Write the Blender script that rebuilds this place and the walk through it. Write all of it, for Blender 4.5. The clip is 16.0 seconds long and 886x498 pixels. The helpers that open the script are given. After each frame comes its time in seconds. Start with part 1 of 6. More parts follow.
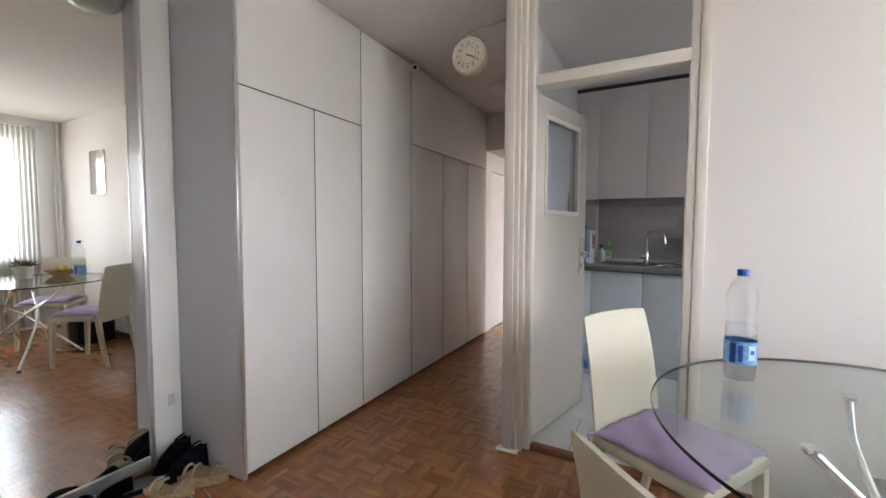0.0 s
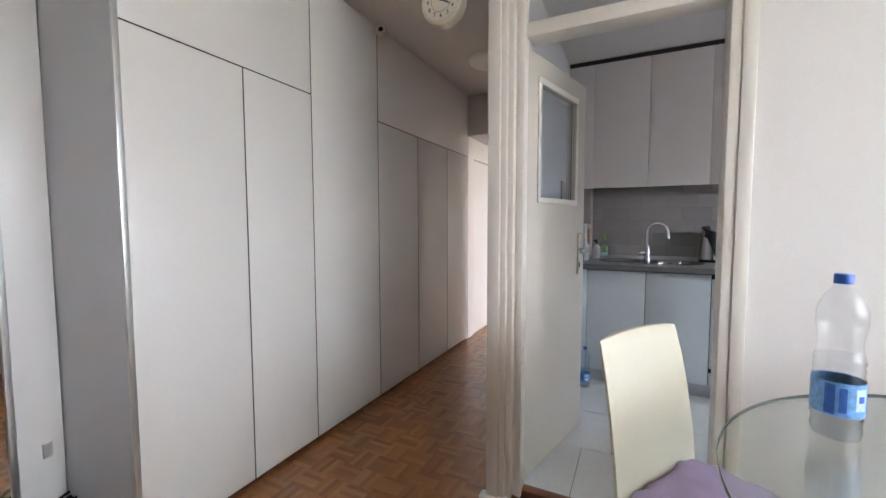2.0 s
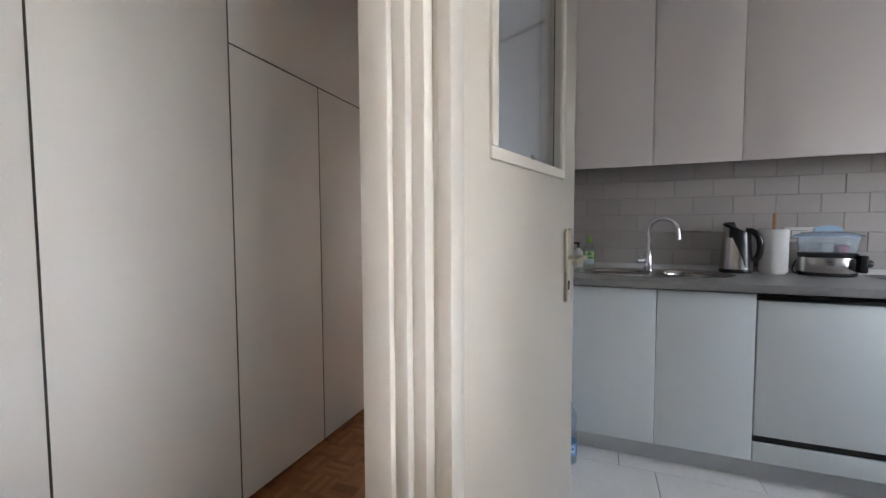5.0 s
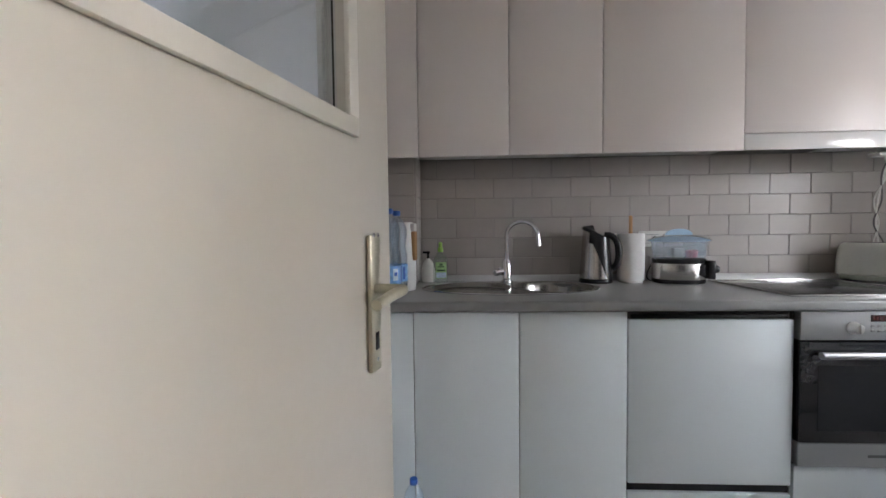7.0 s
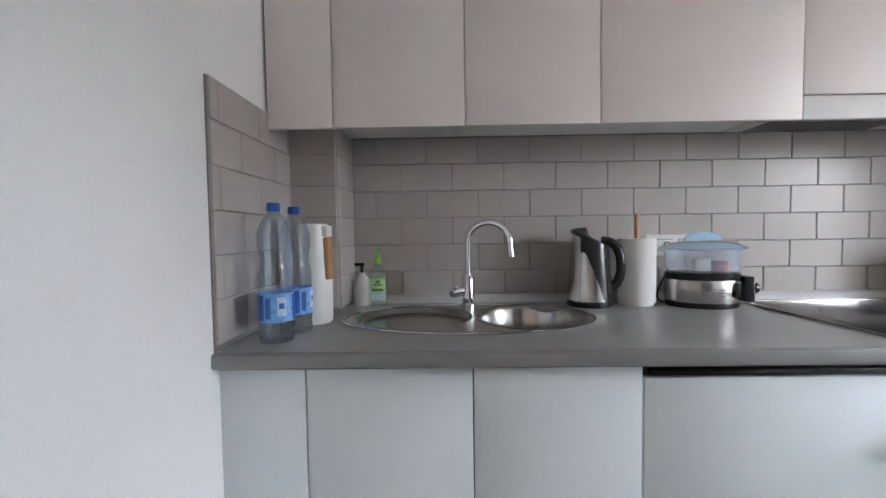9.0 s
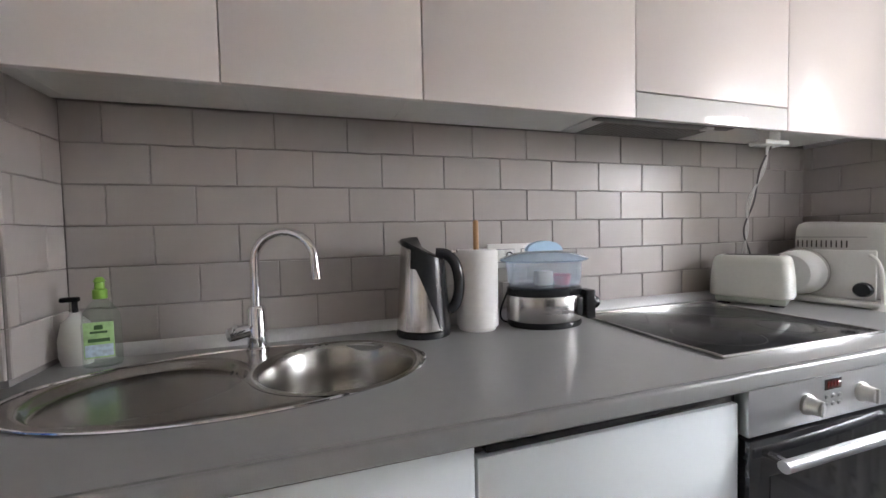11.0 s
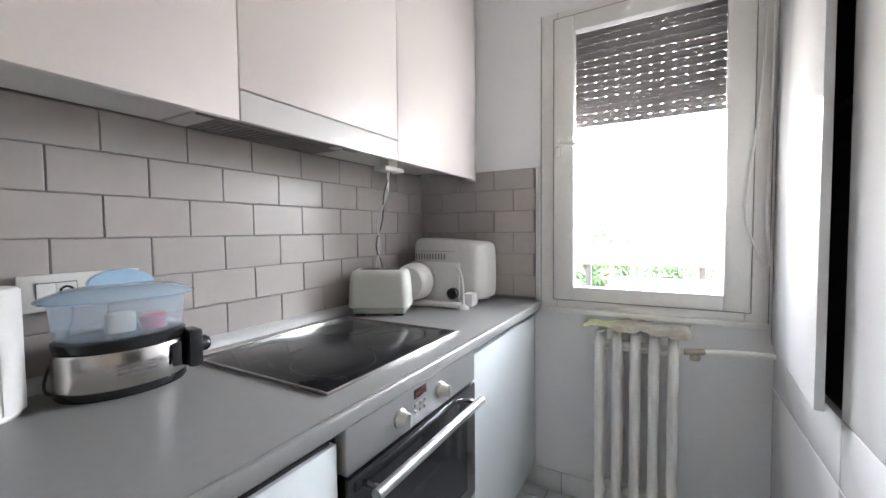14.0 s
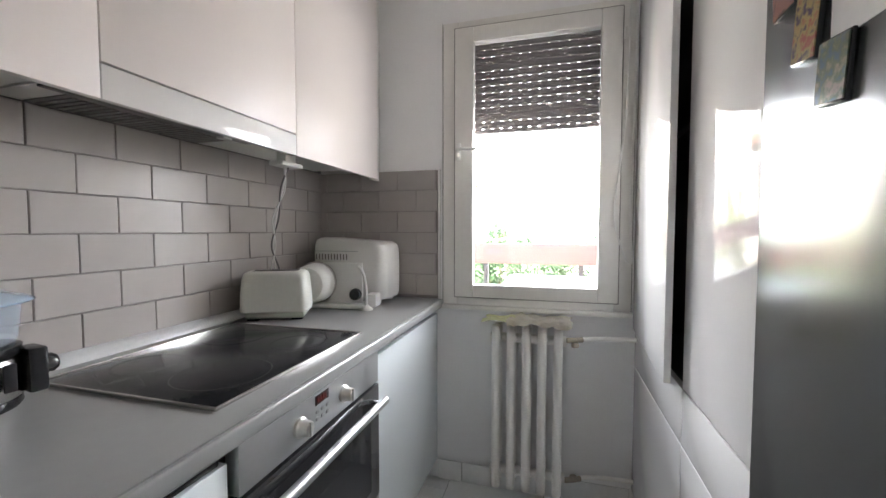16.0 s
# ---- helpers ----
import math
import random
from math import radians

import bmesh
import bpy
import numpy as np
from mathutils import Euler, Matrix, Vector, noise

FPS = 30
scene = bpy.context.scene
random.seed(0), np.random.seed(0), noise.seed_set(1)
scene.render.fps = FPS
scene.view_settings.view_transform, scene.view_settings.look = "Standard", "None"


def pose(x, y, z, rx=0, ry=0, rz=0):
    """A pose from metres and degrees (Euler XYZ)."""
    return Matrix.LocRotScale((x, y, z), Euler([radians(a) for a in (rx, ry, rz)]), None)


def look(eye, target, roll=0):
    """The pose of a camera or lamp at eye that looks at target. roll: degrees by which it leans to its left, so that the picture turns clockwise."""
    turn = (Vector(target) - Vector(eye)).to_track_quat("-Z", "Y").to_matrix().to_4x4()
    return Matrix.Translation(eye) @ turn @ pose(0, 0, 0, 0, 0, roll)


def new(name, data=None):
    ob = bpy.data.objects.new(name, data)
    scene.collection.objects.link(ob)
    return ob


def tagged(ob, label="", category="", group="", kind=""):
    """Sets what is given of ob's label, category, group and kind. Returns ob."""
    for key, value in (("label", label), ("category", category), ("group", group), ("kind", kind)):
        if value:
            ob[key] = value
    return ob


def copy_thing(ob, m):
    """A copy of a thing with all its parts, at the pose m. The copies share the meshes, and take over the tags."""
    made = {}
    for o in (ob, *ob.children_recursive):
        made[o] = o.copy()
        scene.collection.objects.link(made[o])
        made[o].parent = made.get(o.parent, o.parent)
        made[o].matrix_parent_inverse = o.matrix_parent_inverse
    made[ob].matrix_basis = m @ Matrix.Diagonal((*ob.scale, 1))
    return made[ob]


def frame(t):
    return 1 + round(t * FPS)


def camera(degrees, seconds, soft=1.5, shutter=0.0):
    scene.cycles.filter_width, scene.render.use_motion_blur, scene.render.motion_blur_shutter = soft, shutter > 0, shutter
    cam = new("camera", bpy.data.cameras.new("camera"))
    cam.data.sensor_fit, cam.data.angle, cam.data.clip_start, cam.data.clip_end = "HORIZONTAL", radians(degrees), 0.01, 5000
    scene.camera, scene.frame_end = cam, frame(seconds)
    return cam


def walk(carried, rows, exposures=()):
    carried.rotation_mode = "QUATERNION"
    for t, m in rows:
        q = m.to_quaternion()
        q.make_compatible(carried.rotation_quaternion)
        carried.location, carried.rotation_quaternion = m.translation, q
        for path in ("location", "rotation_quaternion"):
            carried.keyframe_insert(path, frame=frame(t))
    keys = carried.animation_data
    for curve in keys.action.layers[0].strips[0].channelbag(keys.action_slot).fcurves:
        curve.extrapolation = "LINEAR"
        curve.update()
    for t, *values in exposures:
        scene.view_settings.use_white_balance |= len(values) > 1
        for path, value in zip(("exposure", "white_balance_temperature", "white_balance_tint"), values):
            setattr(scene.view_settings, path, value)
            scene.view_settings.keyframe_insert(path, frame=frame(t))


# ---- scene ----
cam = camera(96.4, 16.0)
PATH = [
    (0, (0.094, -0.11, 1.251), (-0.854, 1.648, 1.141), 0.2),
    (0.5, (0.048, -0.038, 1.24), (-0.898, 1.72, 1.127), 0.3),
    (1, (-0.005, 0.051, 1.231), (-0.946, 1.812, 1.116), 0.2),
    (1.5, (-0.044, 0.173, 1.223), (-0.965, 1.944, 1.104), 0.1),
    (2, (-0.065, 0.341, 1.227), (-0.943, 2.134, 1.1), -0.1),
    (2.5, (-0.114, 0.509, 1.24), (-0.983, 2.305, 1.11), 0.1),
    (3, (-0.178, 0.675, 1.224), (-1.032, 2.478, 1.09), 0.3),
    (3.2, (-0.236, 0.731, 1.21), (-1.06, 2.549, 1.079), 0.1),
    (5.5, (-0.286, 1.581, 1.176), (-0.931, 3.472, 1.083), -0.4),
    (6, (-0.297, 1.751, 1.169), (-0.757, 3.696, 1.092), -0.8),
    (6.5, (-0.247, 1.909, 1.148), (-0.472, 3.896, 1.092), -1.0),
    (7, (-0.213, 2.061, 1.173), (-0.307, 4.057, 1.096), -0.7),
    (7.5, (-0.176, 2.197, 1.185), (-0.295, 4.192, 1.11), -0.4),
    (8, (-0.135, 2.337, 1.184), (-0.29, 4.329, 1.103), -0.3),
    (8.2, (-0.114, 2.4, 1.185), (-0.275, 4.392, 1.104), -0.6),
    (10.3, (0.085, 2.883, 1.205), (0.464, 4.845, 1.124), -1.0),
    (10.5, (0.12, 2.912, 1.203), (0.557, 4.863, 1.132), -1.2),
    (11, (0.162, 2.963, 1.215), (0.778, 4.864, 1.135), -1.3),
    (11.5, (0.223, 3.013, 1.216), (1.105, 4.806, 1.137), -1.4),
    (12, (0.268, 3.047, 1.232), (1.428, 4.674, 1.142), -1.5),
    (12.5, (0.332, 3.044, 1.238), (1.726, 4.475, 1.15), -1.2),
    (13, (0.385, 3.029, 1.246), (1.911, 4.319, 1.156), -0.7),
    (13.5, (0.423, 3.006, 1.253), (2.048, 4.169, 1.164), -0.6),
    (14, (0.439, 2.989, 1.26), (2.175, 3.978, 1.172), -0.6),
    (14.5, (0.444, 2.966, 1.262), (2.28, 3.754, 1.175), -0.5),
    (15, (0.441, 2.961, 1.261), (2.343, 3.573, 1.173), -0.5),
    (15.5, (0.439, 2.976, 1.261), (2.363, 3.513, 1.171), -0.2),
    (16, (0.432, 2.991, 1.262), (2.356, 3.529, 1.169), -0.0),
]
EXPOSURES = [(0, 3.54, 6350, 16.5), (3.0, 3.80, 6150, 14.5), (5.5, 3.76, 6500, 14.5), (7.0, 3.84, 6700, 15), (7.5, 3.98, 6400, 16), (8.0, 4.2, 6250, 13.5), (10.5, 4.36, 6850, 17), (13.0, 4.66, 6550, 14), (16.0, 4.14, 6850, 14.5)]
walk(cam, [(t, look(eye, target, roll)) for t, eye, target, roll in PATH], EXPOSURES)

# ---- world, sun, large lights ----
world = bpy.data.worlds.new("sky")
scene.world = world
world.use_nodes = True
wn = world.node_tree
sky = wn.nodes.new("ShaderNodeTexSky")
sky.sky_type, sky.sun_disc = "NISHITA", False
SUN_EL, SUN_ROT = radians(52), radians(-100)
sky.sun_elevation, sky.sun_rotation = SUN_EL, SUN_ROT
wn.links.new(sky.outputs[0], wn.nodes["Background"].inputs[0])
wn.nodes["Background"].inputs[1].default_value = 0.05
sun = new("sun", bpy.data.lights.new("sun", "SUN"))
sun.data.energy, sun.data.angle, sun.data.color = 5.0, radians(0.5), (1.0, 0.95, 0.87)
sun.matrix_world = look((0, 0, 0), (-math.sin(SUN_ROT) * math.cos(SUN_EL), -math.cos(SUN_ROT) * math.cos(SUN_EL), -math.sin(SUN_EL)))


def window_light(name, y0, y1, z0, z1, watts, color, x=2.47):
    """Sky light that enters through a window opening in the facade."""
    lamp = new(name, bpy.data.lights.new(name, "AREA"))
    lamp.data.shape, lamp.data.size, lamp.data.size_y = "RECTANGLE", z1 - z0, y1 - y0
    lamp.data.energy, lamp.data.color = watts, color
    lamp.matrix_world = look((x, (y0 + y1) / 2, (z0 + z1) / 2), (x - 1, (y0 + y1) / 2, (z0 + z1) / 2 + 0.06), 90)
    return lamp


window_light("living_window_light", -0.7, 1.6, 0.9, 2.3, 1.9, (1.0, 0.975, 0.95), 2.38)
# added fill for the corridor, at an unseen, assumed bedroom window
window_light("bedroom_window_light", 5.0, 6.2, 0.9, 2.3, 6.0, (1.0, 0.93, 0.83), 2.38)
# sky light under the shutter, in the upper part of the kitchen window's clear opening
kl = new("kitchen_window_light", bpy.data.lights.new("kitchen_window_light", "AREA"))
kl.data.shape, kl.data.size, kl.data.size_y = "RECTANGLE", 0.53, 0.22
kl.data.energy, kl.data.color = 0.38, (0.93, 0.96, 1.0)
kl.matrix_world = look((2.405, 3.08, 1.625), (1.405, 3.40, 1.60))

# ---- materials ----


def mat(name, color, rough=0.5, metal=0.0, vary=0.06, scale=6.0, bump=0.05, fine=90.0, spec=0.5, coat=0.0, per=0.0, island=False, stretch=(1, 1, 1)):
    """A surface with two scales of colour variation, roughness wear and fine relief. per: how far alike pieces differ."""
    m = bpy.data.materials.new(name)
    m.use_nodes = True
    nt, out = m.node_tree, m.node_tree.nodes["Principled BSDF"]
    N, L = nt.nodes.new, nt.links.new
    co, mp = N("ShaderNodeTexCoord"), N("ShaderNodeMapping")
    mp.inputs["Scale"].default_value = stretch
    L(co.outputs["Object"], mp.inputs[0])
    big, small = N("ShaderNodeTexNoise"), N("ShaderNodeTexNoise")
    big.inputs["Scale"].default_value, big.inputs["Detail"].default_value = scale, 4
    small.inputs["Scale"].default_value, small.inputs["Detail"].default_value = fine, 3
    L(mp.outputs[0], big.inputs["Vector"])
    L(mp.outputs[0], small.inputs["Vector"])
    add = N("ShaderNodeMath")
    add.operation = "ADD"
    L(big.outputs["Fac"], add.inputs[0])
    L(small.outputs["Fac"], add.inputs[1])
    ramp = N("ShaderNodeMapRange")
    ramp.inputs["From Min"].default_value, ramp.inputs["From Max"].default_value = 0.65, 1.35
    ramp.inputs["To Min"].default_value, ramp.inputs["To Max"].default_value = 1 - vary, 1 + vary
    L(add.outputs[0], ramp.inputs["Value"])
    factor = ramp.outputs[0]
    if per:
        rnd = N("ShaderNodeNewGeometry").outputs["Random Per Island"] if island else N("ShaderNodeObjectInfo").outputs["Random"]
        pr = N("ShaderNodeMapRange")
        pr.inputs["To Min"].default_value, pr.inputs["To Max"].default_value = 1 - per, 1 + per
        L(rnd, pr.inputs["Value"])
        mul = N("ShaderNodeMath")
        mul.operation = "MULTIPLY"
        L(factor, mul.inputs[0])
        L(pr.outputs[0], mul.inputs[1])
        factor = mul.outputs[0]
    mix = N("ShaderNodeVectorMath")
    mix.operation = "SCALE"
    mix.inputs[0].default_value = color[:3]
    L(factor, mix.inputs["Scale"])
    L(mix.outputs[0], out.inputs["Base Color"])
    rr = N("ShaderNodeMapRange")
    rr.inputs["To Min"].default_value, rr.inputs["To Max"].default_value = rough * 0.94, min(rough * 1.06, 1)
    L(big.outputs["Fac"], rr.inputs["Value"])
    L(rr.outputs[0], out.inputs["Roughness"])
    out.inputs["Metallic"].default_value = metal
    out.inputs["Specular IOR Level"].default_value = spec
    out.inputs["Coat Weight"].default_value = coat
    out.inputs["Coat Roughness"].default_value = 0.05
    if bump:
        b = N("ShaderNodeBump")
        b.inputs["Strength"].default_value, b.inputs["Distance"].default_value = bump, 0.004
        L(small.outputs["Fac"], b.inputs["Height"])
        L(b.outputs[0], out.inputs["Normal"])
    return m


def glass_mat(name, tint=(1, 1, 1), rough=0.0, ior=1.45):
    m = bpy.data.materials.new(name)
    m.use_nodes = True
    p = m.node_tree.nodes["Principled BSDF"]
    p.inputs["Base Color"].default_value = (*tint, 1)
    p.inputs["Roughness"].default_value, p.inputs["IOR"].default_value = rough, ior
    p.inputs["Transmission Weight"].default_value = 1.0
    return m


def thin_pane(name, tint=(1, 1, 1), rough=0.02, gloss=0.08):
    """A thin clear sheet: mostly see-through, with a weak mirror on it that grows at a slant."""
    m = bpy.data.materials.new(name)
    m.use_nodes = True
    nt = m.node_tree
    nt.nodes.clear()
    o, mix = nt.nodes.new("ShaderNodeOutputMaterial"), nt.nodes.new("ShaderNodeMixShader")
    t, g, f = nt.nodes.new("ShaderNodeBsdfTransparent"), nt.nodes.new("ShaderNodeBsdfGlossy"), nt.nodes.new("ShaderNodeLayerWeight")
    t.inputs[0].default_value = (*tint, 1)
    g.inputs["Roughness"].default_value = rough
    f.inputs["Blend"].default_value = 0.5
    p, ma = nt.nodes.new("ShaderNodeMath"), nt.nodes.new("ShaderNodeMath")
    p.operation, ma.operation = "POWER", "MULTIPLY_ADD"
    p.inputs[1].default_value = 4.0
    ma.inputs[1].default_value, ma.inputs[2].default_value = 0.75, gloss * 0.5
    nt.links.new(f.outputs["Facing"], p.inputs[0])
    nt.links.new(p.outputs[0], ma.inputs[0])
    nt.links.new(ma.outputs[0], mix.inputs[0])
    nt.links.new(t.outputs[0], mix.inputs[1])
    nt.links.new(g.outputs[0], mix.inputs[2])
    nt.links.new(mix.outputs[0], o.inputs[0])
    return m


def milky(name, color, cover, rough=0.2):
    """Cloudy clear plastic: partly see-through, partly white-ish body."""
    m = bpy.data.materials.new(name)
    m.use_nodes = True
    nt = m.node_tree
    p, t, mix = nt.nodes["Principled BSDF"], nt.nodes.new("ShaderNodeBsdfTransparent"), nt.nodes.new("ShaderNodeMixShader")
    p.inputs["Base Color"].default_value, p.inputs["Roughness"].default_value = (*color, 1), rough
    mix.inputs[0].default_value = cover
    nt.links.new(t.outputs[0], mix.inputs[1])
    nt.links.new(p.outputs[0], mix.inputs[2])
    nt.links.new(mix.outputs[0], nt.nodes["Material Output"].inputs[0])
    return m


def glow(name, color, strength):
    m = bpy.data.materials.new(name)
    m.use_nodes = True
    p = m.node_tree.nodes["Principled BSDF"]
    p.inputs["Base Color"].default_value = (0, 0, 0, 1)
    p.inputs["Emission Color"].default_value = (*color, 1)
    p.inputs["Emission Strength"].default_value = strength
    return m


WALL = mat("wall_paint", (0.80, 0.76, 0.73), 0.75, vary=0.025, scale=1.5, bump=0.12, fine=160)
WALL_KITCHEN = mat("kitchen_wall_paint", (0.86, 0.855, 0.85), 0.75, vary=0.03, scale=2.0, bump=0.12, fine=160)
CEIL = mat("ceiling_paint", (0.80, 0.77, 0.74), 0.85, vary=0.02, scale=1.2, bump=0.1, fine=140)
FRAME = mat("door_frame_enamel", (0.80, 0.75, 0.68), 0.34, vary=0.012, scale=2, bump=0.05, fine=70)
DOORPAINT = mat("door_enamel", (0.71, 0.655, 0.58), 0.2, vary=0.012, scale=2, bump=0.10, fine=38)
LAMINATE = mat("white_laminate", (0.80, 0.78, 0.75), 0.32, vary=0.012, scale=2, bump=0.02, fine=200)
# near-black in place of the shade inside cabinets and gaps
CARCASS_SHADE = mat("carcass_gap_shade", (0.06, 0.055, 0.05), 0.8, bump=0)
# greyer than the fronts: shade of the side facing away, in the colour
SIDEPANEL_SHADED = mat("shaded_side_laminate", (0.60, 0.61, 0.65), 0.4, vary=0.012, scale=2, bump=0.02, fine=200)
GLOSSWHITE = mat("high_gloss_white_front", (0.80, 0.785, 0.775), 0.02, vary=0.01, scale=2, bump=0.0, spec=0.38)
# pinkish tint carries the warm bounced light on the wall units
SATINWHITE_WARMLIT = mat("satin_white_warm_lit", (0.86, 0.80, 0.778), 0.30, vary=0.01, scale=2, bump=0.0, spec=0.08)
# bluish tint carries the cool sky light on the base units
BASEWHITE_COOLLIT = mat("white_base_cool_lit", (0.80, 0.855, 0.875), 0.24, vary=0.01, scale=2, bump=0.0)
WORKTOP_M = mat("grey_worktop_laminate", (0.30, 0.30, 0.295), 0.30, vary=0.05, scale=30, bump=0.03, fine=500)
TILE_M = mat("grey_beige_glazed_tile", (0.445, 0.408, 0.385), 0.30, vary=0.03, scale=7, bump=0.05, fine=18, per=0.05, spec=0.2)
GROUT = mat("grout", (0.27, 0.25, 0.24), 0.9, vary=0.08, scale=20, bump=0.2)
FLOORTILE = mat("pale_floor_tile", (0.80, 0.80, 0.79), 0.22, vary=0.04, scale=5, bump=0.04, fine=40, per=0.03)
FLOORGROUT = mat("dark_floor_grout", (0.16, 0.15, 0.14), 0.9)
STEEL = mat("brushed_steel", (0.62, 0.60, 0.58), 0.245, metal=1, vary=0.05, scale=8, bump=0.03, fine=120, stretch=(1, 1, 14))
SINKSTEEL = mat("sink_steel", (0.46, 0.45, 0.43), 0.22, metal=1, vary=0.06, scale=9, bump=0.05, fine=160)
FRIDGESTEEL = mat("fridge_steel", (0.25, 0.254, 0.258), 0.22, metal=0.9, vary=0.03, scale=3, bump=0.0)
OVENSTEEL = mat("satin_oven_steel", (0.47, 0.475, 0.48), 0.33, metal=0.75, vary=0.02, scale=3, bump=0.0)
CHROME = mat("chrome", (0.80, 0.80, 0.82), 0.06, metal=1, vary=0.02, bump=0)
ALU = mat("aluminium_strip", (0.70, 0.70, 0.70), 0.3, metal=0.8, vary=0.03)
NICKEL = mat("worn_champagne_handle_metal", (0.62, 0.58, 0.46), 0.32, metal=0.85, vary=0.08, scale=25)
BLACKGLASS = mat("black_ceramic_glass", (0.018, 0.018, 0.02), 0.07, vary=0.1, scale=5, bump=0.0, coat=0.3)
BLACKPLASTIC = mat("black_plastic", (0.02, 0.02, 0.022), 0.24, vary=0.15, bump=0.03)
WHITEPLASTIC = mat("white_plastic", (0.78, 0.77, 0.74), 0.32, vary=0.03, bump=0.02)
CREAMPLASTIC = mat("cream_plastic", (0.74, 0.74, 0.68), 0.34, vary=0.03, bump=0.02)
WINDOWPAINT = mat("window_frame_enamel", (0.80, 0.78, 0.74), 0.3, vary=0.03, scale=5, bump=0.03, fine=45)
RADPAINT = mat("radiator_enamel", (0.84, 0.82, 0.78), 0.32, vary=0.02, scale=8, bump=0.015, fine=50)
SHUTTER = mat("grey_brown_shutter_slat", (0.20, 0.18, 0.18), 0.6, vary=0.1, scale=12)
MIRROR = mat("silvered_mirror", (0.90, 0.90, 0.86), 0.008, metal=1, vary=0.0, bump=0.0)
LEATHER = mat("cream_leatherette", (0.68, 0.64, 0.51), 0.42, vary=0.03, scale=7, bump=0.12, fine=220)
CUSHION = mat("lilac_cotton", (0.42, 0.33, 0.51), 0.9, vary=0.08, scale=9, bump=0.4, fine=350)
OAK = [mat(n, c, 0.25, vary=0.14, scale=14, bump=0.05, fine=120, per=0.24, island=i, coat=0.3) for n, c, i in
       (("oak_parquet_piece", (0.335, 0.143, 0.053), False), ("oak_parquet_field", (0.335, 0.143, 0.053), True))]
FLOORDARK = mat("parquet_joint", (0.18, 0.08, 0.035), 0.7)
PINE = mat("light_wood", (0.50, 0.27, 0.12), 0.5, vary=0.12, scale=20, stretch=(1, 1, 0.15))
PANE = thin_pane("window_pane")

# ---- mesh helpers ----


def box(bm, lo, hi, bevel=0.0, seg=2):
    r = bmesh.ops.create_cube(bm, size=1.0)
    vs = r["verts"]
    for v in vs:
        v.co = Vector([(lo[i] + hi[i]) / 2 + v.co[i] * (hi[i] - lo[i]) for i in range(3)])
    if bevel:
        es = list({e for v in vs for e in v.link_edges})
        bmesh.ops.bevel(bm, geom=es, offset=bevel, segments=seg, affect="EDGES", profile=0.5)
    return bm


def boxes(*items, bevel=0.0):
    bm = bmesh.new()
    for lo, hi in items:
        box(bm, lo, hi, bevel)
    return bm


def lathe(bm, profile, seg=32, at=(0, 0, 0), squash=1.0):
    """A body of revolution from (radius, height) pairs, closed where the radius is 0."""
    rings = []
    for r, z in profile:
        if r < 1e-6:
            rings.append([bm.verts.new((at[0], at[1], at[2] + z))])
        else:
            rings.append([bm.verts.new((at[0] + r * math.cos(a), at[1] + squash * r * math.sin(a), at[2] + z)) for a in [2 * math.pi * i / seg for i in range(seg)]])
    for a, b in zip(rings, rings[1:]):
        for i in range(seg):
            j = (i + 1) % seg
            if len(a) == 1 and len(b) == 1:
                continue
            if len(a) == 1:
                bm.faces.new((a[0], b[j], b[i]))
            elif len(b) == 1:
                bm.faces.new((a[i], a[j], b[0]))
            else:
                bm.faces.new((a[i], a[j], b[j], b[i]))
    bmesh.ops.recalc_face_normals(bm, faces=bm.faces)
    return bm


def tube(bm, pts, r, seg=12, cap=True, radii=None):
    """A round bar along a line of points."""
    pts = [Vector(p) for p in pts]
    rings, up = [], None
    for i, p in enumerate(pts):
        d = (pts[min(i + 1, len(pts) - 1)] - pts[max(i - 1, 0)]).normalized()
        if up is None:
            up = d.orthogonal().normalized()
        up = (up - d * up.dot(d)).normalized()
        side = d.cross(up)
        rr = radii[i] if radii else r
        rings.append([bm.verts.new(p + rr * (math.cos(a) * up + math.sin(a) * side)) for a in [2 * math.pi * k / seg for k in range(seg)]])
    for a, b in zip(rings, rings[1:]):
        for k in range(seg):
            bm.faces.new((a[k], a[(k + 1) % seg], b[(k + 1) % seg], b[k]))
    if cap:
        bm.faces.new(rings[0][::-1])
        bm.faces.new(rings[-1])
    bmesh.ops.recalc_face_normals(bm, faces=bm.faces)
    return bm


def smooth_line(pts, n=8):
    """Points on a soft curve through the given ones."""
    pts = [Vector(p) for p in pts]
    out = []
    for i in range(len(pts) - 1):
        a, b, c, d = pts[max(i - 1, 0)], pts[i], pts[i + 1], pts[min(i + 2, len(pts) - 1)]
        for k in range(n):
            t = k / n
            out.append(0.5 * ((2 * b) + (c - a) * t + (2 * a - 5 * b + 4 * c - d) * t * t + (3 * b - a - 3 * c + d) * t ** 3))
    return out + [pts[-1]]


def prism(bm, outline, z0, z1):
    """An upright slab over a flat outline."""
    lo = [bm.verts.new((x, y, z0)) for x, y in outline]
    hi = [bm.verts.new((x, y, z1)) for x, y in outline]
    n = len(outline)
    bm.faces.new(lo[::-1])
    bm.faces.new(hi)
    for i in range(n):
        bm.faces.new((lo[i], lo[(i + 1) % n], hi[(i + 1) % n], hi[i]))
    bmesh.ops.recalc_face_normals(bm, faces=bm.faces)
    return bm


def mesh_of(name, bm, material, smooth=None):
    me = bpy.data.meshes.new(name)
    bm.to_mesh(me)
    bm.free()
    me.materials.append(material)
    if smooth:
        for p in me.polygons:
            p.use_smooth = True
        me.set_sharp_from_angle(angle=radians(smooth))
    return me


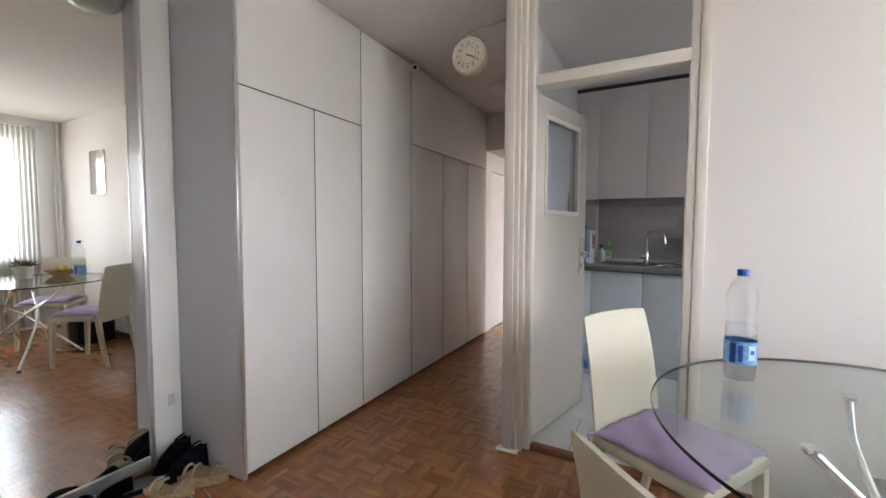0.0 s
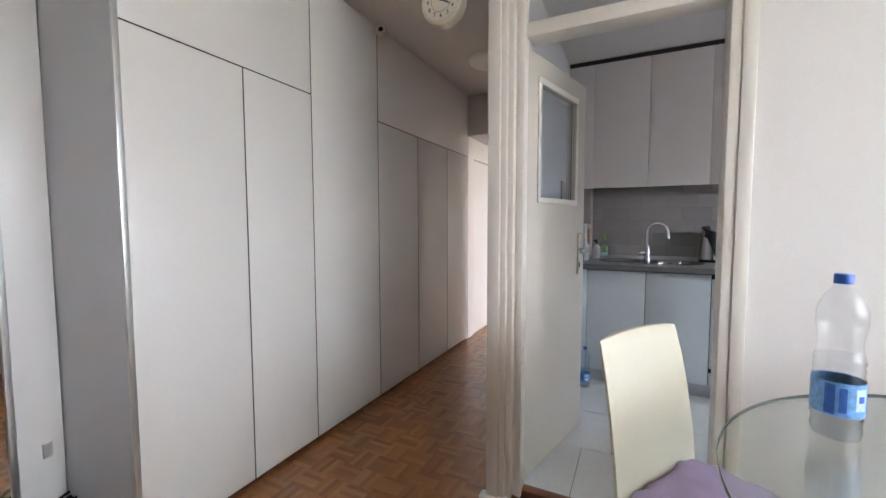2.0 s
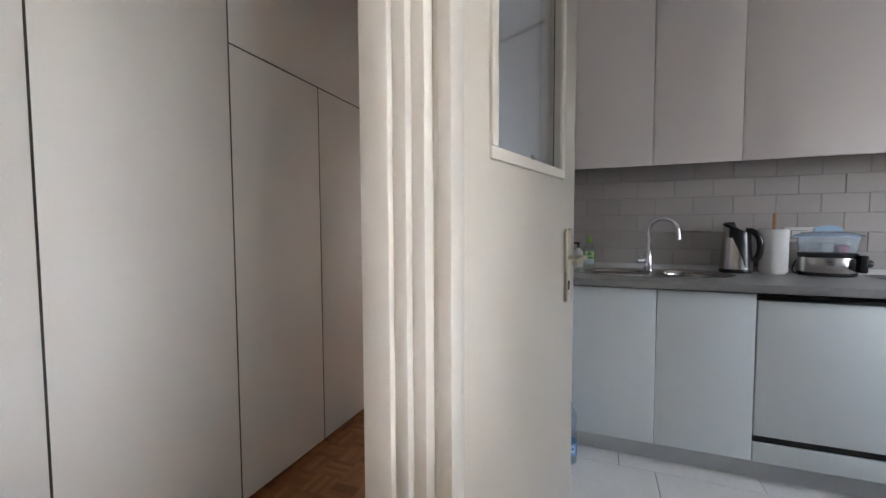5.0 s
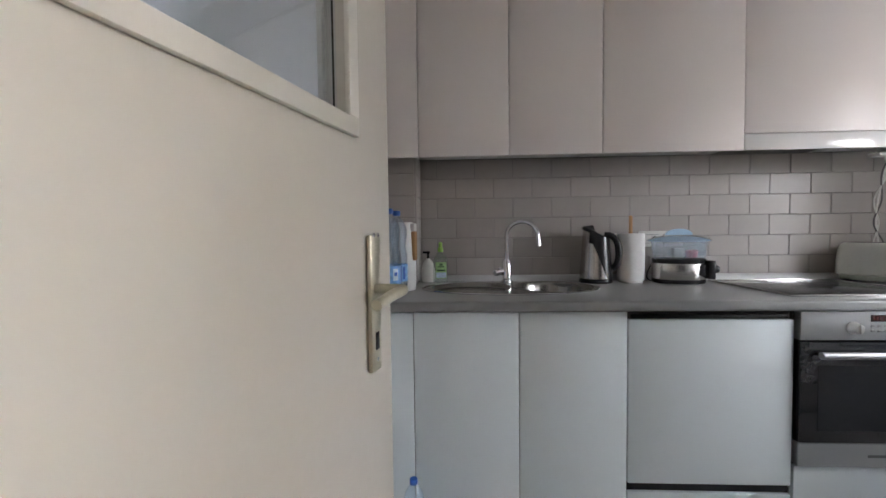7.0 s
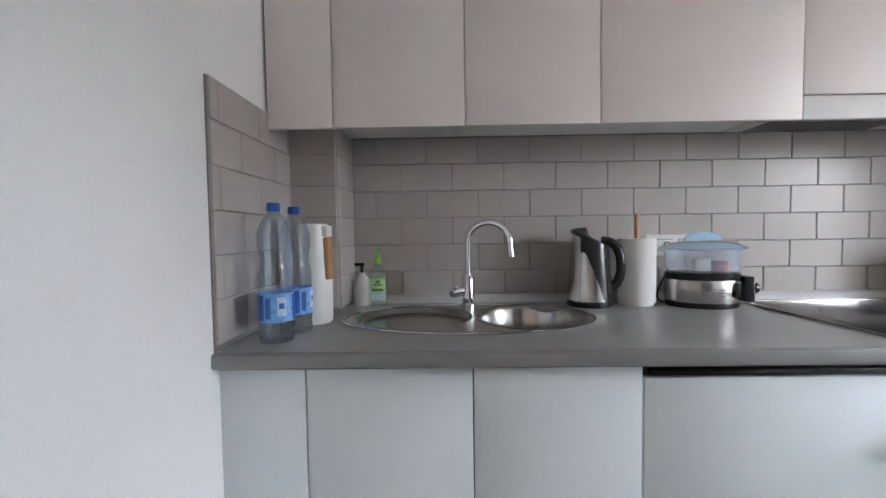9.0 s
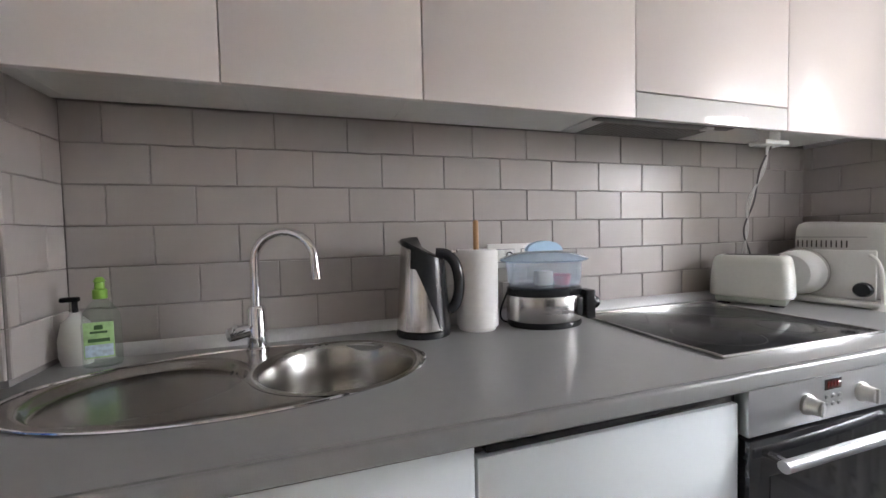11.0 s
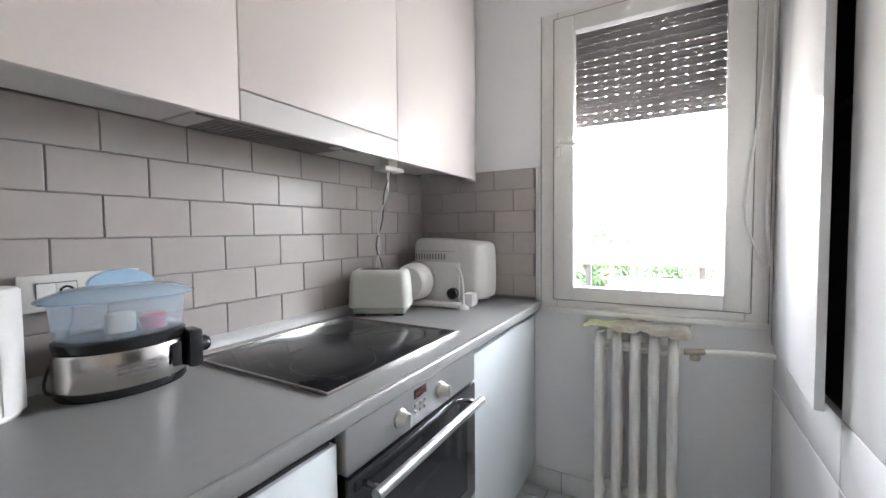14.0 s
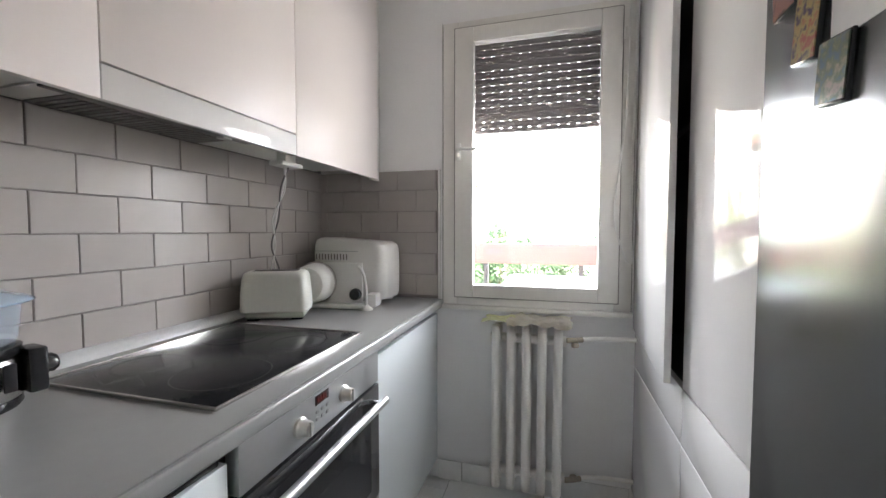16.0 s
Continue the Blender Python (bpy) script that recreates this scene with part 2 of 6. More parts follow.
def part(name, bm, material, parent=None, label="", smooth=40):
    ob = new(name, mesh_of(name, bm, material, smooth))
    ob.parent = parent
    return tagged(ob, label) if label else ob


def structure(name, bm, material, label="", category="", smooth=40):
    return tagged(part(name, bm, material, None, "", smooth), label, category, "", "structure")


def thing(name, at, label, category, group="", rz=0):
    ob = new(name)
    ob.empty_display_size = 0.05
    ob.matrix_basis = pose(*at, 0, 0, rz)
    return tagged(ob, label, category, group)


# ---- structure ----
CEIL_Z = 2.545
X_FACADE = 2.33
Y_TILE = 4.20
Y_SPLIT = 2.06
X_WARD = -1.65

structure("floor", boxes(((-2.6, -3.2, -0.12), (2.33, Y_SPLIT + 0.03, -0.012)), ((-2.6, Y_SPLIT + 0.03, -0.12), (-0.69, 6.6, -0.012)), ((-0.69, 4.37, -0.12), (2.33, 6.6, -0.004))), FLOORDARK, "worn reddish oak mosaic parquet floor", "floor")
structure("floor_kitchen", boxes(((-0.69, Y_SPLIT + 0.032, -0.12), (2.33, 4.3, -0.006))), FLOORGROUT, "pale grey tiled kitchen floor with dark joints", "floor")
structure("ceiling", boxes(((-2.7, -3.3, CEIL_Z), (2.6, 6.7, CEIL_Z + 0.15))), CEIL, "plain off-white painted ceiling", "ceiling")
structure("wall_west", boxes(((-2.7, -3.3, -0.1), (-2.40, 6.7, CEIL_Z))), WALL, "plain white painted wall", "wall")
structure("wall_south", boxes(((-2.40, -3.3, -0.1), (2.6, -3.15, CEIL_Z))), WALL, "plain white painted wall", "wall")
structure("wall_corridor_end", boxes(((-2.40, 6.5, -0.1), (2.6, 6.7, CEIL_Z))), WALL, "plain white painted wall", "wall")
structure("wall_kitchen_back", boxes(((-0.69, Y_TILE + 0.006, -0.1), (2.6, Y_TILE + 0.16, CEIL_Z))), GROUT, "kitchen wall clad in grey-beige brick tiles", "wall")
structure("wall_partition", boxes(((-0.69, 2.12, -0.1), (-0.607, 4.206, CEIL_Z)), ((-0.69, 4.362, -0.1), (-0.607, 4.50, CEIL_Z)), ((-0.69, 4.50, 2.02), (-0.607, 5.35, CEIL_Z)), ((-0.69, 5.35, -0.1), (-0.607, 6.5, CEIL_Z))), WALL_KITCHEN, "thin white painted partition wall", "wall")
structure("wall_living_kitchen", boxes(((0.2875, Y_SPLIT, -0.1), (X_FACADE, Y_SPLIT + 0.10, CEIL_Z))), WALL, "warm white painted wall between living room and kitchen", "wall")


def wall_with_holes(name, x0, x1, y0, y1, holes, material, label):
    """A facade wall along y with openings (y0, y1, z0, z1)."""
    items, y = [], y0
    for a, b, c, d in sorted(holes):
        items += [((x0, y, -0.1), (x1, a, CEIL_Z)), ((x0, a, -0.1), (x1, b, c)), ((x0, a, d), (x1, b, CEIL_Z))]
        y = b
    items.append(((x0, y, -0.1), (x1, y1, CEIL_Z)))
    return structure(name, boxes(*items), material, label, "wall")


# the opening at y 4.9 to 6.3 is assumed, for the bedroom fill
wall_with_holes("wall_facade", X_FACADE, X_FACADE + 0.27, -3.3, 6.5, [(4.9, 6.3, 0.85, 2.35), (2.66, 3.52, 0.90, 2.26), (-0.8, 1.72, 0.85, 2.35)], WALL_KITCHEN, "white painted outer wall with windows")

# ---- wardrobe wall along the corridor ----


def wardrobe_unit(y0, y1, doors, split, label):
    """Flush white cupboard: doors is the list of joints; above split one wide panel, or none."""
    w = thing("wardrobe", (X_WARD, y0, 0), label, "wardrobe", "built-in wardrobes along the corridor")
    L = y1 - y0
    part("body", boxes(((-0.70, 0.0, 0.04), (-0.022, L, CEIL_Z - 0.004))), CARCASS_SHADE, w)
    part("plinth", boxes(((-0.70, 0.0, 0.0), (-0.03, L, 0.038))), CARCASS_SHADE, w, "dark recessed plinth")
    top = split if split else CEIL_Z - 0.008
    for a, b in zip(doors, doors[1:]):
        part("door", boxes(((-0.020, a - y0 + 0.0034, 0.028), (0.0, b - y0 - 0.0034, top - 0.0028)), bevel=0.0012), LAMINATE, w)
    # near-black strips fill the joints, standing in for the shade in them
    for a in doors[1:]:
        part("joint", boxes(((-0.019, a - y0 - 0.0030, 0.03), (-0.0004, a - y0 + 0.0030, top if a < y1 - 0.01 else CEIL_Z - 0.01))), CARCASS_SHADE, w, "dark strip drawn for the shade between doors")
    if split:
        part("joint", boxes(((-0.019, 0.004, split - 0.0024), (-0.0004, L - 0.004, split + 0.0030))), CARCASS_SHADE, w, "dark strip drawn for the shade above the doors")
        part("top_panel", boxes(((-0.020, 0.0028, split + 0.0034), (0.0, L - 0.0028, CEIL_Z - 0.008)), bevel=0.0012), LAMINATE, w)
    return w


wardrobe_unit(1.093, 1.977, [1.093, 1.567, 1.977], 1.92, "white laminate wardrobe with two tall handleless doors")
wardrobe_unit(1.977, 2.585, [1.977, 2.585], None, "full-height white laminate wardrobe panel without handles")
wardrobe_unit(2.585, 4.165, [2.585, 3.127, 3.672, 4.165], 1.915, "white laminate wardrobe with three tall handleless doors")
side = thing("wardrobe_side_panel", (-2.38, 1.073, 0), "full-height wardrobe side panel, its shade coloured in grey", "wardrobe panel")
part("panel", boxes(((0.0, 0.0, 0.01), (0.728, 0.018, CEIL_Z - 0.004)), bevel=0.001), SIDEPANEL_SHADED, side)
part("front_edge", boxes(((0.73, -0.001, 0.01), (0.742, 0.019, CEIL_Z - 0.004)), bevel=0.001), ALU, side, "thin metallic edge strip")

# the wall and door past the wardrobes
structure("wall_corridor_west", boxes(((-2.40, 4.17, 0.0), (X_WARD - 0.012, 4.36, CEIL_Z)), ((-2.40, 4.36, 1.92), (X_WARD - 0.012, 5.2, CEIL_Z)), ((-2.40, 5.2, 0.0), (X_WARD - 0.012, 6.5, CEIL_Z))), WALL, "white wall around the corridor door", "wall")
d2 = tagged(new("door_2"), "closed plain white flush door in the corridor", "door", "", "structure")
d2.matrix_basis = pose(X_WARD - 0.014, 4.36, 0)
part("door_leaf", boxes(((-0.04, 0.006, 0.01), (0, 0.834, 1.91)), bevel=0.002), LAMINATE, d2)
part("door_handle", tube(bmesh.new(), [(0, 0.76, 1.0), (0.05, 0.76, 1.0), (0.055, 0.66, 1.0)], 0.009), NICKEL, d2)
structure("ceiling_bulkhead", boxes(((X_WARD - 0.01, 4.19, 2.13), (-1.1, 4.75, CEIL_Z - 0.003)), bevel=0.004), WALL, "white boxed-in duct under the corridor ceiling", "bulkhead")

# ---- kitchen door frame in the partition ----
F0, F1 = -0.505, 0.209          # clear opening
TOPZ = CEIL_Z - 0.003
fr = tagged(new("door_frame"), "cream-white enamelled door frame with transom light above", "door frame", "", "structure")
jl = part("jamb", boxes(((-0.646, 1.960, 0), (-0.592, 2.119, TOPZ)), bevel=0.004), FRAME, fr)
part("moulding", boxes(((-0.5915, 1.972, 0), (-0.566, 2.092, TOPZ)), bevel=0.004), FRAME, jl)
part("moulding", boxes(((-0.5655, 1.990, 0), (-0.541, 2.092, TOPZ)), bevel=0.0025), FRAME, jl)
part("moulding", boxes(((-0.5405, 2.024, 0), (-0.5305, 2.090, TOPZ)), bevel=0.002), FRAME, jl)
part("moulding", boxes(((-0.530, 2.018, 0), (F0, 2.086, TOPZ)), bevel=0.003), FRAME, jl)
jr = part("jamb", boxes(((F1, 2.050, 0), (0.243, 2.165, TOPZ)), bevel=0.003), FRAME, fr)
part("architrave", boxes(((0.2432, 2.043, 0), (0.287, 2.16, TOPZ)), bevel=0.004), FRAME, jr)
part("transom_bar", boxes(((F0 - 0.002, 2.05, 2.015), (F1 + 0.002, 2.16, 2.075)), bevel=0.006), FRAME, fr)
part("head", boxes(((F0, 2.06, CEIL_Z - 0.05), (F1, 2.15, CEIL_Z - 0.004)), bevel=0.004), FRAME, fr)
pane = part("transom_pane", boxes(((F0, 2.10, 2.076), (F1, 2.104, CEIL_Z - 0.051))), PANE, fr)
pane.visible_shadow = False
part("threshold", boxes(((F0 - 0.02, 2.045, -0.01), (F1 + 0.02, 2.095, 0.022)), bevel=0.006), mat("threshold_wood", (0.26, 0.10, 0.05), 0.35, vary=0.15, stretch=(0.2, 1, 1)), fr, "worn reddish wooden threshold")
foot = bmesh.new()
box(foot, (-0.672, 1.935, 0.0), (-0.55, 1.992, 0.012), 0.004)
for q in foot.verts:
    q.co.x += 0.012 * noise.noise(q.co * 40)
    q.co.y += 0.010 * noise.noise(q.co * 33)
part("plaster_foot", foot, FRAME, fr, "lumpy painted plaster at the foot")

# ---- kitchen door, open against the partition ----
door = tagged(new("door_1"), "open cream-white kitchen door with a glazed upper panel", "door", "", "structure")
door.matrix_basis = pose(-0.532, 2.100, 0, 0, 0, 75.7)
DW, DT = 0.734, 0.038
# local x runs from the hinge to the free edge, local -y is the face seen from the doorway
WX0, WX1, WZ0, WZ1 = 0.160, 0.590, 1.347, 1.893
part("door_leaf", boxes(((0, 0, 0.012), (DW, DT, WZ0)), ((0, 0, WZ1), (DW, DT, 2.010)), ((0, 0, WZ0), (WX0, DT, WZ1)), ((WX1, 0, WZ0), (DW, DT, WZ1))), DOORPAINT, door)
gb = bmesh.new()
for y0, y1 in ((-0.010, 0.0), (DT, DT + 0.010)):
    for lo, hi in (((WX0 - 0.02, y0, WZ0 - 0.02), (WX1 + 0.02, y1, WZ0 + 0.008)), ((WX0 - 0.02, y0, WZ1 - 0.008), (WX1 + 0.02, y1, WZ1 + 0.02)),
                   ((WX0 - 0.02, y0, WZ0 + 0.0085), (WX0 + 0.008, y1, WZ1 - 0.0085)), ((WX1 - 0.008, y0, WZ0 + 0.0085), (WX1 + 0.02, y1, WZ1 - 0.0085))):
        box(gb, lo, hi, 0.003)
part("glazing_bead", gb, FRAME, door)
dp = part("glass_pane", boxes(((WX0, 0.018, WZ0), (WX1, 0.022, WZ1))), thin_pane("door_pane", (0.90, 0.93, 0.96), 0.03, 0.09), door)
dp.visible_shadow = False
# black strip added to draw the dark gap beside the glass
part("gasket", boxes(((WX1 - 0.012, 0.0165, WZ0 + 0.009), (WX1 - 0.0085, 0.0178, WZ1 - 0.009))), BLACKPLASTIC, door, "thin dark gap along the pane")
for s, yy in ((-1, -0.001), (1, DT + 0.001)):
    hz = 1.080
    plate = part("handle_plate", boxes(((0.638, min(yy, yy + s * 0.009), 0.937), (0.674, max(yy, yy + s * 0.009), 1.172)), bevel=0.003), NICKEL, door, "long worn champagne-coloured door plate")
    hx = 0.656
    lever = [(hx, yy, hz), (hx, yy + s * 0.050, hz), (hx - 0.010, yy + s * 0.062, hz), (hx - 0.05, yy + s * 0.062, hz - 0.002), (hx - 0.098, yy + s * 0.058, hz - 0.010)]
    part("lever", tube(bmesh.new(), smooth_line(lever), 0.009, radii=None), NICKEL, plate)
    part("keyhole", boxes(((hx - 0.006, min(yy + s * 0.009, yy + s * 0.0105), hz - 0.105), (hx + 0.006, max(yy + s * 0.009, yy + s * 0.0105), hz - 0.075)), bevel=0.0005), BLACKPLASTIC, plate)
    sc = bmesh.new()
    for dx, dz in ((-0.008, 0.092), (0.008, 0.092), (0.0, -0.122)):
        lathe(sc, [(0.004, 0), (0.004, 0.0015), (0, 0.002)], 10)
        for v in sc.verts[-21:]:
            v.co = Vector((hx + dx + v.co.x, yy + s * (0.009 + v.co.z), hz + dz + v.co.y))
    part("screw", sc, CHROME, plate)

# ---- kitchen: base units, worktop, wall units ----
Y_BASE, Y_UP, Z_TOP, Z_UP = 3.55, 3.83, 0.92, 1.515
UNITS = "white base units under the worktop"


def base_unit(x0, x1, label, z0=0.105, z1=0.862, name="base_cabinet", body_top=0.876):
    u = thing(name, (x0, Y_BASE, 0), label, "kitchen cabinet", UNITS)
    W = x1 - x0
    part("body", boxes(((0.001, 0.022, 0.10), (W - 0.001, 0.63, body_top))), CARCASS_SHADE, u)
    part("door", boxes(((0.0015, 0.0, z0), (W - 0.0015, 0.019, z1)), bevel=0.0015), BASEWHITE_COOLLIT, u)
    part("plinth", boxes(((0.0, 0.055, 0.0), (W, 0.07, 0.098))), mat("plinth_white", (0.66, 0.68, 0.70), 0.4) if "plinth_white" not in bpy.data.materials else bpy.data.materials["plinth_white"], u)
    return u


base_unit(-0.612, -0.4, "narrow white handleless base cabinet beside the wall", z1=0.874)
base_unit(-0.4, 0.0, "white handleless base cabinet under the sink", z1=0.874, body_top=0.72)
base_unit(0.0, 0.4, "white handleless base cabinet under the sink", z1=0.874, body_top=0.72)
dw = thing("dishwasher", (0.4, Y_BASE, 0), "built-in dishwasher behind a white handleless front", "dishwasher")
part("body", boxes(((0.004, 0.024, 0.10), (0.596, 0.60, 0.87))), CARCASS_SHADE, dw)
part("door", boxes(((0.004, 0.0, 0.225), (0.594, 0.019, 0.845)), bevel=0.0015), BASEWHITE_COOLLIT, dw)
part("control_edge", boxes(((0.02, 0.004, 0.848), (0.58, 0.026, 0.862)), bevel=0.002), BLACKPLASTIC, dw, "black control strip above the front")
part("lower_gap", boxes(((0.004, 0.012, 0.192), (0.594, 0.02, 0.222))), BLACKPLASTIC, dw, "black gap under the front")
part("lower_panel", boxes(((0.004, 0.0, 0.102), (0.594, 0.019, 0.190)), bevel=0.0015), BASEWHITE_COOLLIT, dw)
part("plinth", boxes(((0.0, 0.055, 0.0), (0.6, 0.07, 0.098))), bpy.data.materials["plinth_white"], dw)

wt = thing("worktop", (-0.612, Y_BASE - 0.02, Z_TOP), "matt grey laminate kitchen worktop with rounded front edge", "worktop")
WTL, WTD = X_FACADE + 0.612, Y_TILE - Y_BASE + 0.02
SX, SY, SA, SB = 0.617, 0.355, 0.40, 0.215      # sink centre and half axes, from the worktop's corner


def slab_with_hole(hole, L, D, z0, z1, n=64):
    bm = bmesh.new()
    outer = []
    for i in range(n):
        a = 2 * math.pi * i / n
        c, s = math.cos(a), math.sin(a)
        cx, cy = hole[0], hole[1]
        k = min(((L - cx) / c) if c > 1e-9 else (cx / -c if c < -1e-9 else 1e9), ((D - cy) / s) if s > 1e-9 else (cy / -s if s < -1e-9 else 1e9))
        outer.append((cx + k * c, cy + k * s))
    for corner in ((0, 0), (L, 0), (L, D), (0, D)):
        i = min(range(n), key=lambda q: (outer[q][0] - corner[0]) ** 2 + (outer[q][1] - corner[1]) ** 2)
        outer[i] = corner
    inner = [(hole[0] + hole[2] * math.cos(2 * math.pi * i / n), hole[1] + hole[3] * math.sin(2 * math.pi * i / n)) for i in range(n)]
    vs = [[bm.verts.new((x, y, z)) for x, y in ring] for ring in (outer, inner) for z in (z0, z1)]
    for i in range(n):
        j = (i + 1) % n
        bm.faces.new((vs[1][i], vs[1][j], vs[3][j], vs[3][i]))
        bm.faces.new((vs[0][j], vs[0][i], vs[2][i], vs[2][j]))
        bm.faces.new((vs[0][i], vs[0][j], vs[1][j], vs[1][i]))
        bm.faces.new((vs[2][j], vs[2][i], vs[3][i], vs[3][j]))
    bmesh.ops.recalc_face_normals(bm, faces=bm.faces)
    return bm


part("slab", slab_with_hole((SX, SY, SA - 0.012, SB - 0.012), WTL, WTD, -0.038, 0.0), WORKTOP_M, wt, smooth=20)
nose = bmesh.new()
box(nose, (0, -0.012, -0.038), (WTL, -0.0002, -0.001), 0.008, 3)
part("front_edge", nose, WORKTOP_M, wt)
ups = thing("upstand_strip", (-0.44, Y_TILE - 0.040, Z_TOP), "pale grey plastic sealing strip along the worktop", "sealing strip")
ub = bmesh.new()
prof = [(0.0, 0.0), (0.006, 0.014), (0.026, 0.026), (0.039, 0.028), (0.039, 0.0)]
v = [ub.verts.new((x, y, z)) for x in (0, 2.765) for y, z in prof]
for i in range(5):
    ub.faces.new((v[i], v[(i + 1) % 5], v[5 + (i + 1) % 5], v[5 + i]))
ub.faces.new(v[:5])
ub.faces.new(v[5:][::-1])
bmesh.ops.recalc_face_normals(ub, faces=ub.faces)
part("strip", ub, mat("pale_grey_strip", (0.62, 0.62, 0.62), 0.3), ups)

UPS = "white gloss wall units above the worktop"
UP_TOP = 2.505


def wall_unit(x0, x1, label, hood=False):
    u = thing("wall_cabinet", (x0, Y_UP, Z_UP), label, "kitchen cabinet", UPS)
    W, H = x1 - x0, UP_TOP - Z_UP
    part("body", boxes(((0.0006, 0.021, 0.052), (W - 0.0006, Y_TILE - Y_UP - 0.012, H))), WHITEPLASTIC, u)
    z0 = 0.072 if hood else 0.0
    part("door", boxes(((0.0015, 0.0, z0), (W - 0.0015, 0.019, H)), bevel=0.0012), SATINWHITE_WARMLIT, u)
    if hood:
        part("lower_panel", boxes(((0.0015, 0.0, 0.0), (W - 0.0015, 0.019, z0 - 0.004)), bevel=0.0012), GLOSSWHITE, u)
    return u


wall_unit(-0.60, -0.4, "narrow white gloss wall cabinet beside the wall")
wall_unit(-0.4, 0.0, "white gloss handleless wall cabinet")
wall_unit(0.0, 0.405, "white gloss handleless wall cabinet")
wall_unit(0.405, 1.0, "wide white gloss handleless wall cabinet")
wall_unit(1.0, 1.6, "white gloss wall cabinet with the built-in extractor", True)
wall_unit(1.6, 2.24, "wide white gloss wall cabinet near the window")
filler = thing("cabinet_filler", (2.242, Y_UP + 0.03, Z_UP), "white filler panel between cabinet and wall", "filler panel")
part("panel", boxes(((0, 0, 0), (X_FACADE - 2.244, 0.018, UP_TOP - Z_UP))), LAMINATE, filler)
# near-black strip put in for the shade between wall units and ceiling
top_gap_shade = thing("cabinet_top_strip", (-0.60, Y_UP + 0.012, UP_TOP + 0.001), "dark strip drawn for the shade over the wall units", "strip")
part("strip", boxes(((0, 0, 0), (2.84, 0.02, CEIL_Z - UP_TOP - 0.004))), CARCASS_SHADE, top_gap_shade)

hood = thing("extractor_hood", (1.0, Y_UP + 0.145, Z_UP + 0.0525), "grey metal extractor hood set under the wall cabinet", "extractor hood")
part("housing", boxes(((0, 0, -0.006), (0.57, 0.20, -0.001)), bevel=0.002), ALU, hood)
part("filter_frame", boxes(((0.06, 0.045, -0.0085), (0.52, 0.19, -0.0062)), bevel=0.001), mat("grease_filter", (0.26, 0.25, 0.24), 0.45, metal=0.7), hood, "grey grease filter")
slot_me = mesh_of("filter_slat", boxes(((0, 0, 0), (0.010, 0.125, 0.003))), bpy.data.materials["grease_filter"])
for i in range(22):
    o = new("filter_slat", slot_me)
    o.parent = hood
    o.location = (0.075 + 0.020 * i, 0.055, -0.0118)
part("front_strip", boxes(((0.0, 0.002, -0.012), (0.57, 0.036, -0.0062)), bevel=0.002), mat("dark_grey_metal", (0.12, 0.12, 0.12), 0.4, metal=0.6), hood)
part("slide_catch", boxes(((0.44, 0.0, -0.02), (0.475, 0.03, -0.0122)), bevel=0.002), ALU, hood)

# oven and the end unit
ov = thing("oven", (1.0, Y_BASE, 0), "stainless steel built-in oven with black glass door", "oven")
part("body", boxes(((0.004, 0.024, 0.29), (0.606, 0.58, 0.87))), CARCASS_SHADE, ov)
cp = part("control_panel", boxes(((0.008, -0.012, 0.772), (0.602, 0.02, 0.876)), bevel=0.003), OVENSTEEL, ov, "satin steel control panel")
part("door_glass", boxes(((0.008, -0.014, 0.395), (0.602, 0.018, 0.765)), bevel=0.003), BLACKGLASS, ov, "black oven door glass")
part("door_window", boxes(((0.07, -0.0155, 0.44), (0.54, -0.0142, 0.68))), mat("oven_window", (0.03, 0.03, 0.032), 0.05, bump=0), ov)
part("lower_trim", boxes(((0.008, -0.013, 0.305), (0.602, 0.018, 0.392)), bevel=0.003), OVENSTEEL, ov, "satin steel lower trim")
hb = tube(bmesh.new(), [(0.045, -0.055, 0.728), (0.565, -0.055, 0.728)], 0.0125, 16)
oh = part("handle", hb, OVENSTEEL, ov, "round satin steel bar handle")
part("handle_post", tube(bmesh.new(), [(0.07, -0.012, 0.728), (0.07, -0.05, 0.728)], 0.008), CHROME, oh)
part("handle_post", tube(bmesh.new(), [(0.54, -0.012, 0.728), (0.54, -0.05, 0.728)], 0.008), CHROME, oh)
for kx in (0.187, 0.380):
    kb = lathe(bmesh.new(), [(0.0, 0.0), (0.023, 0.0), (0.023, 0.006), (0.019, 0.010), (0.017, 0.026), (0.014, 0.029), (0, 0.029)], 28)
    box(kb, (-0.004, -0.017, 0.024), (0.004, 0.017, 0.033), 0.002)
    bmesh.ops.rotate(kb, verts=kb.verts, cent=(0, 0, 0), matrix=Matrix.Rotation(radians(90), 3, "X"))
    bmesh.ops.translate(kb, verts=kb.verts, vec=(kx, -0.012, 0.818))
    part("knob", kb, mat("satin_knob", (0.66, 0.65, 0.63), 0.3, metal=0.9) if "satin_knob" not in bpy.data.materials else bpy.data.materials["satin_knob"], cp)
disp = part("display", boxes(((0.247, -0.0135, 0.840), (0.305, -0.0122, 0.864)), bevel=0.0005), BLACKGLASS, cp, "small dark clock display with red digits")
RED = glow("red_digits", (1.0, 0.06, 0.03), 0.008)
part("digits", boxes(*[((0.256 + i * 0.011, -0.0142, 0.846), (0.2595 + i * 0.011, -0.0137, 0.858)) for i in range(4)]), RED, disp)
bb = bmesh.new()
for i, bx in enumerate((0.248, 0.270, 0.292, 0.248, 0.270, 0.292)):
    bz = 0.820 if i < 3 else 0.802
    box(bb, (bx, -0.015, bz), (bx + 0.012, -0.0122, bz + 0.009), 0.002)
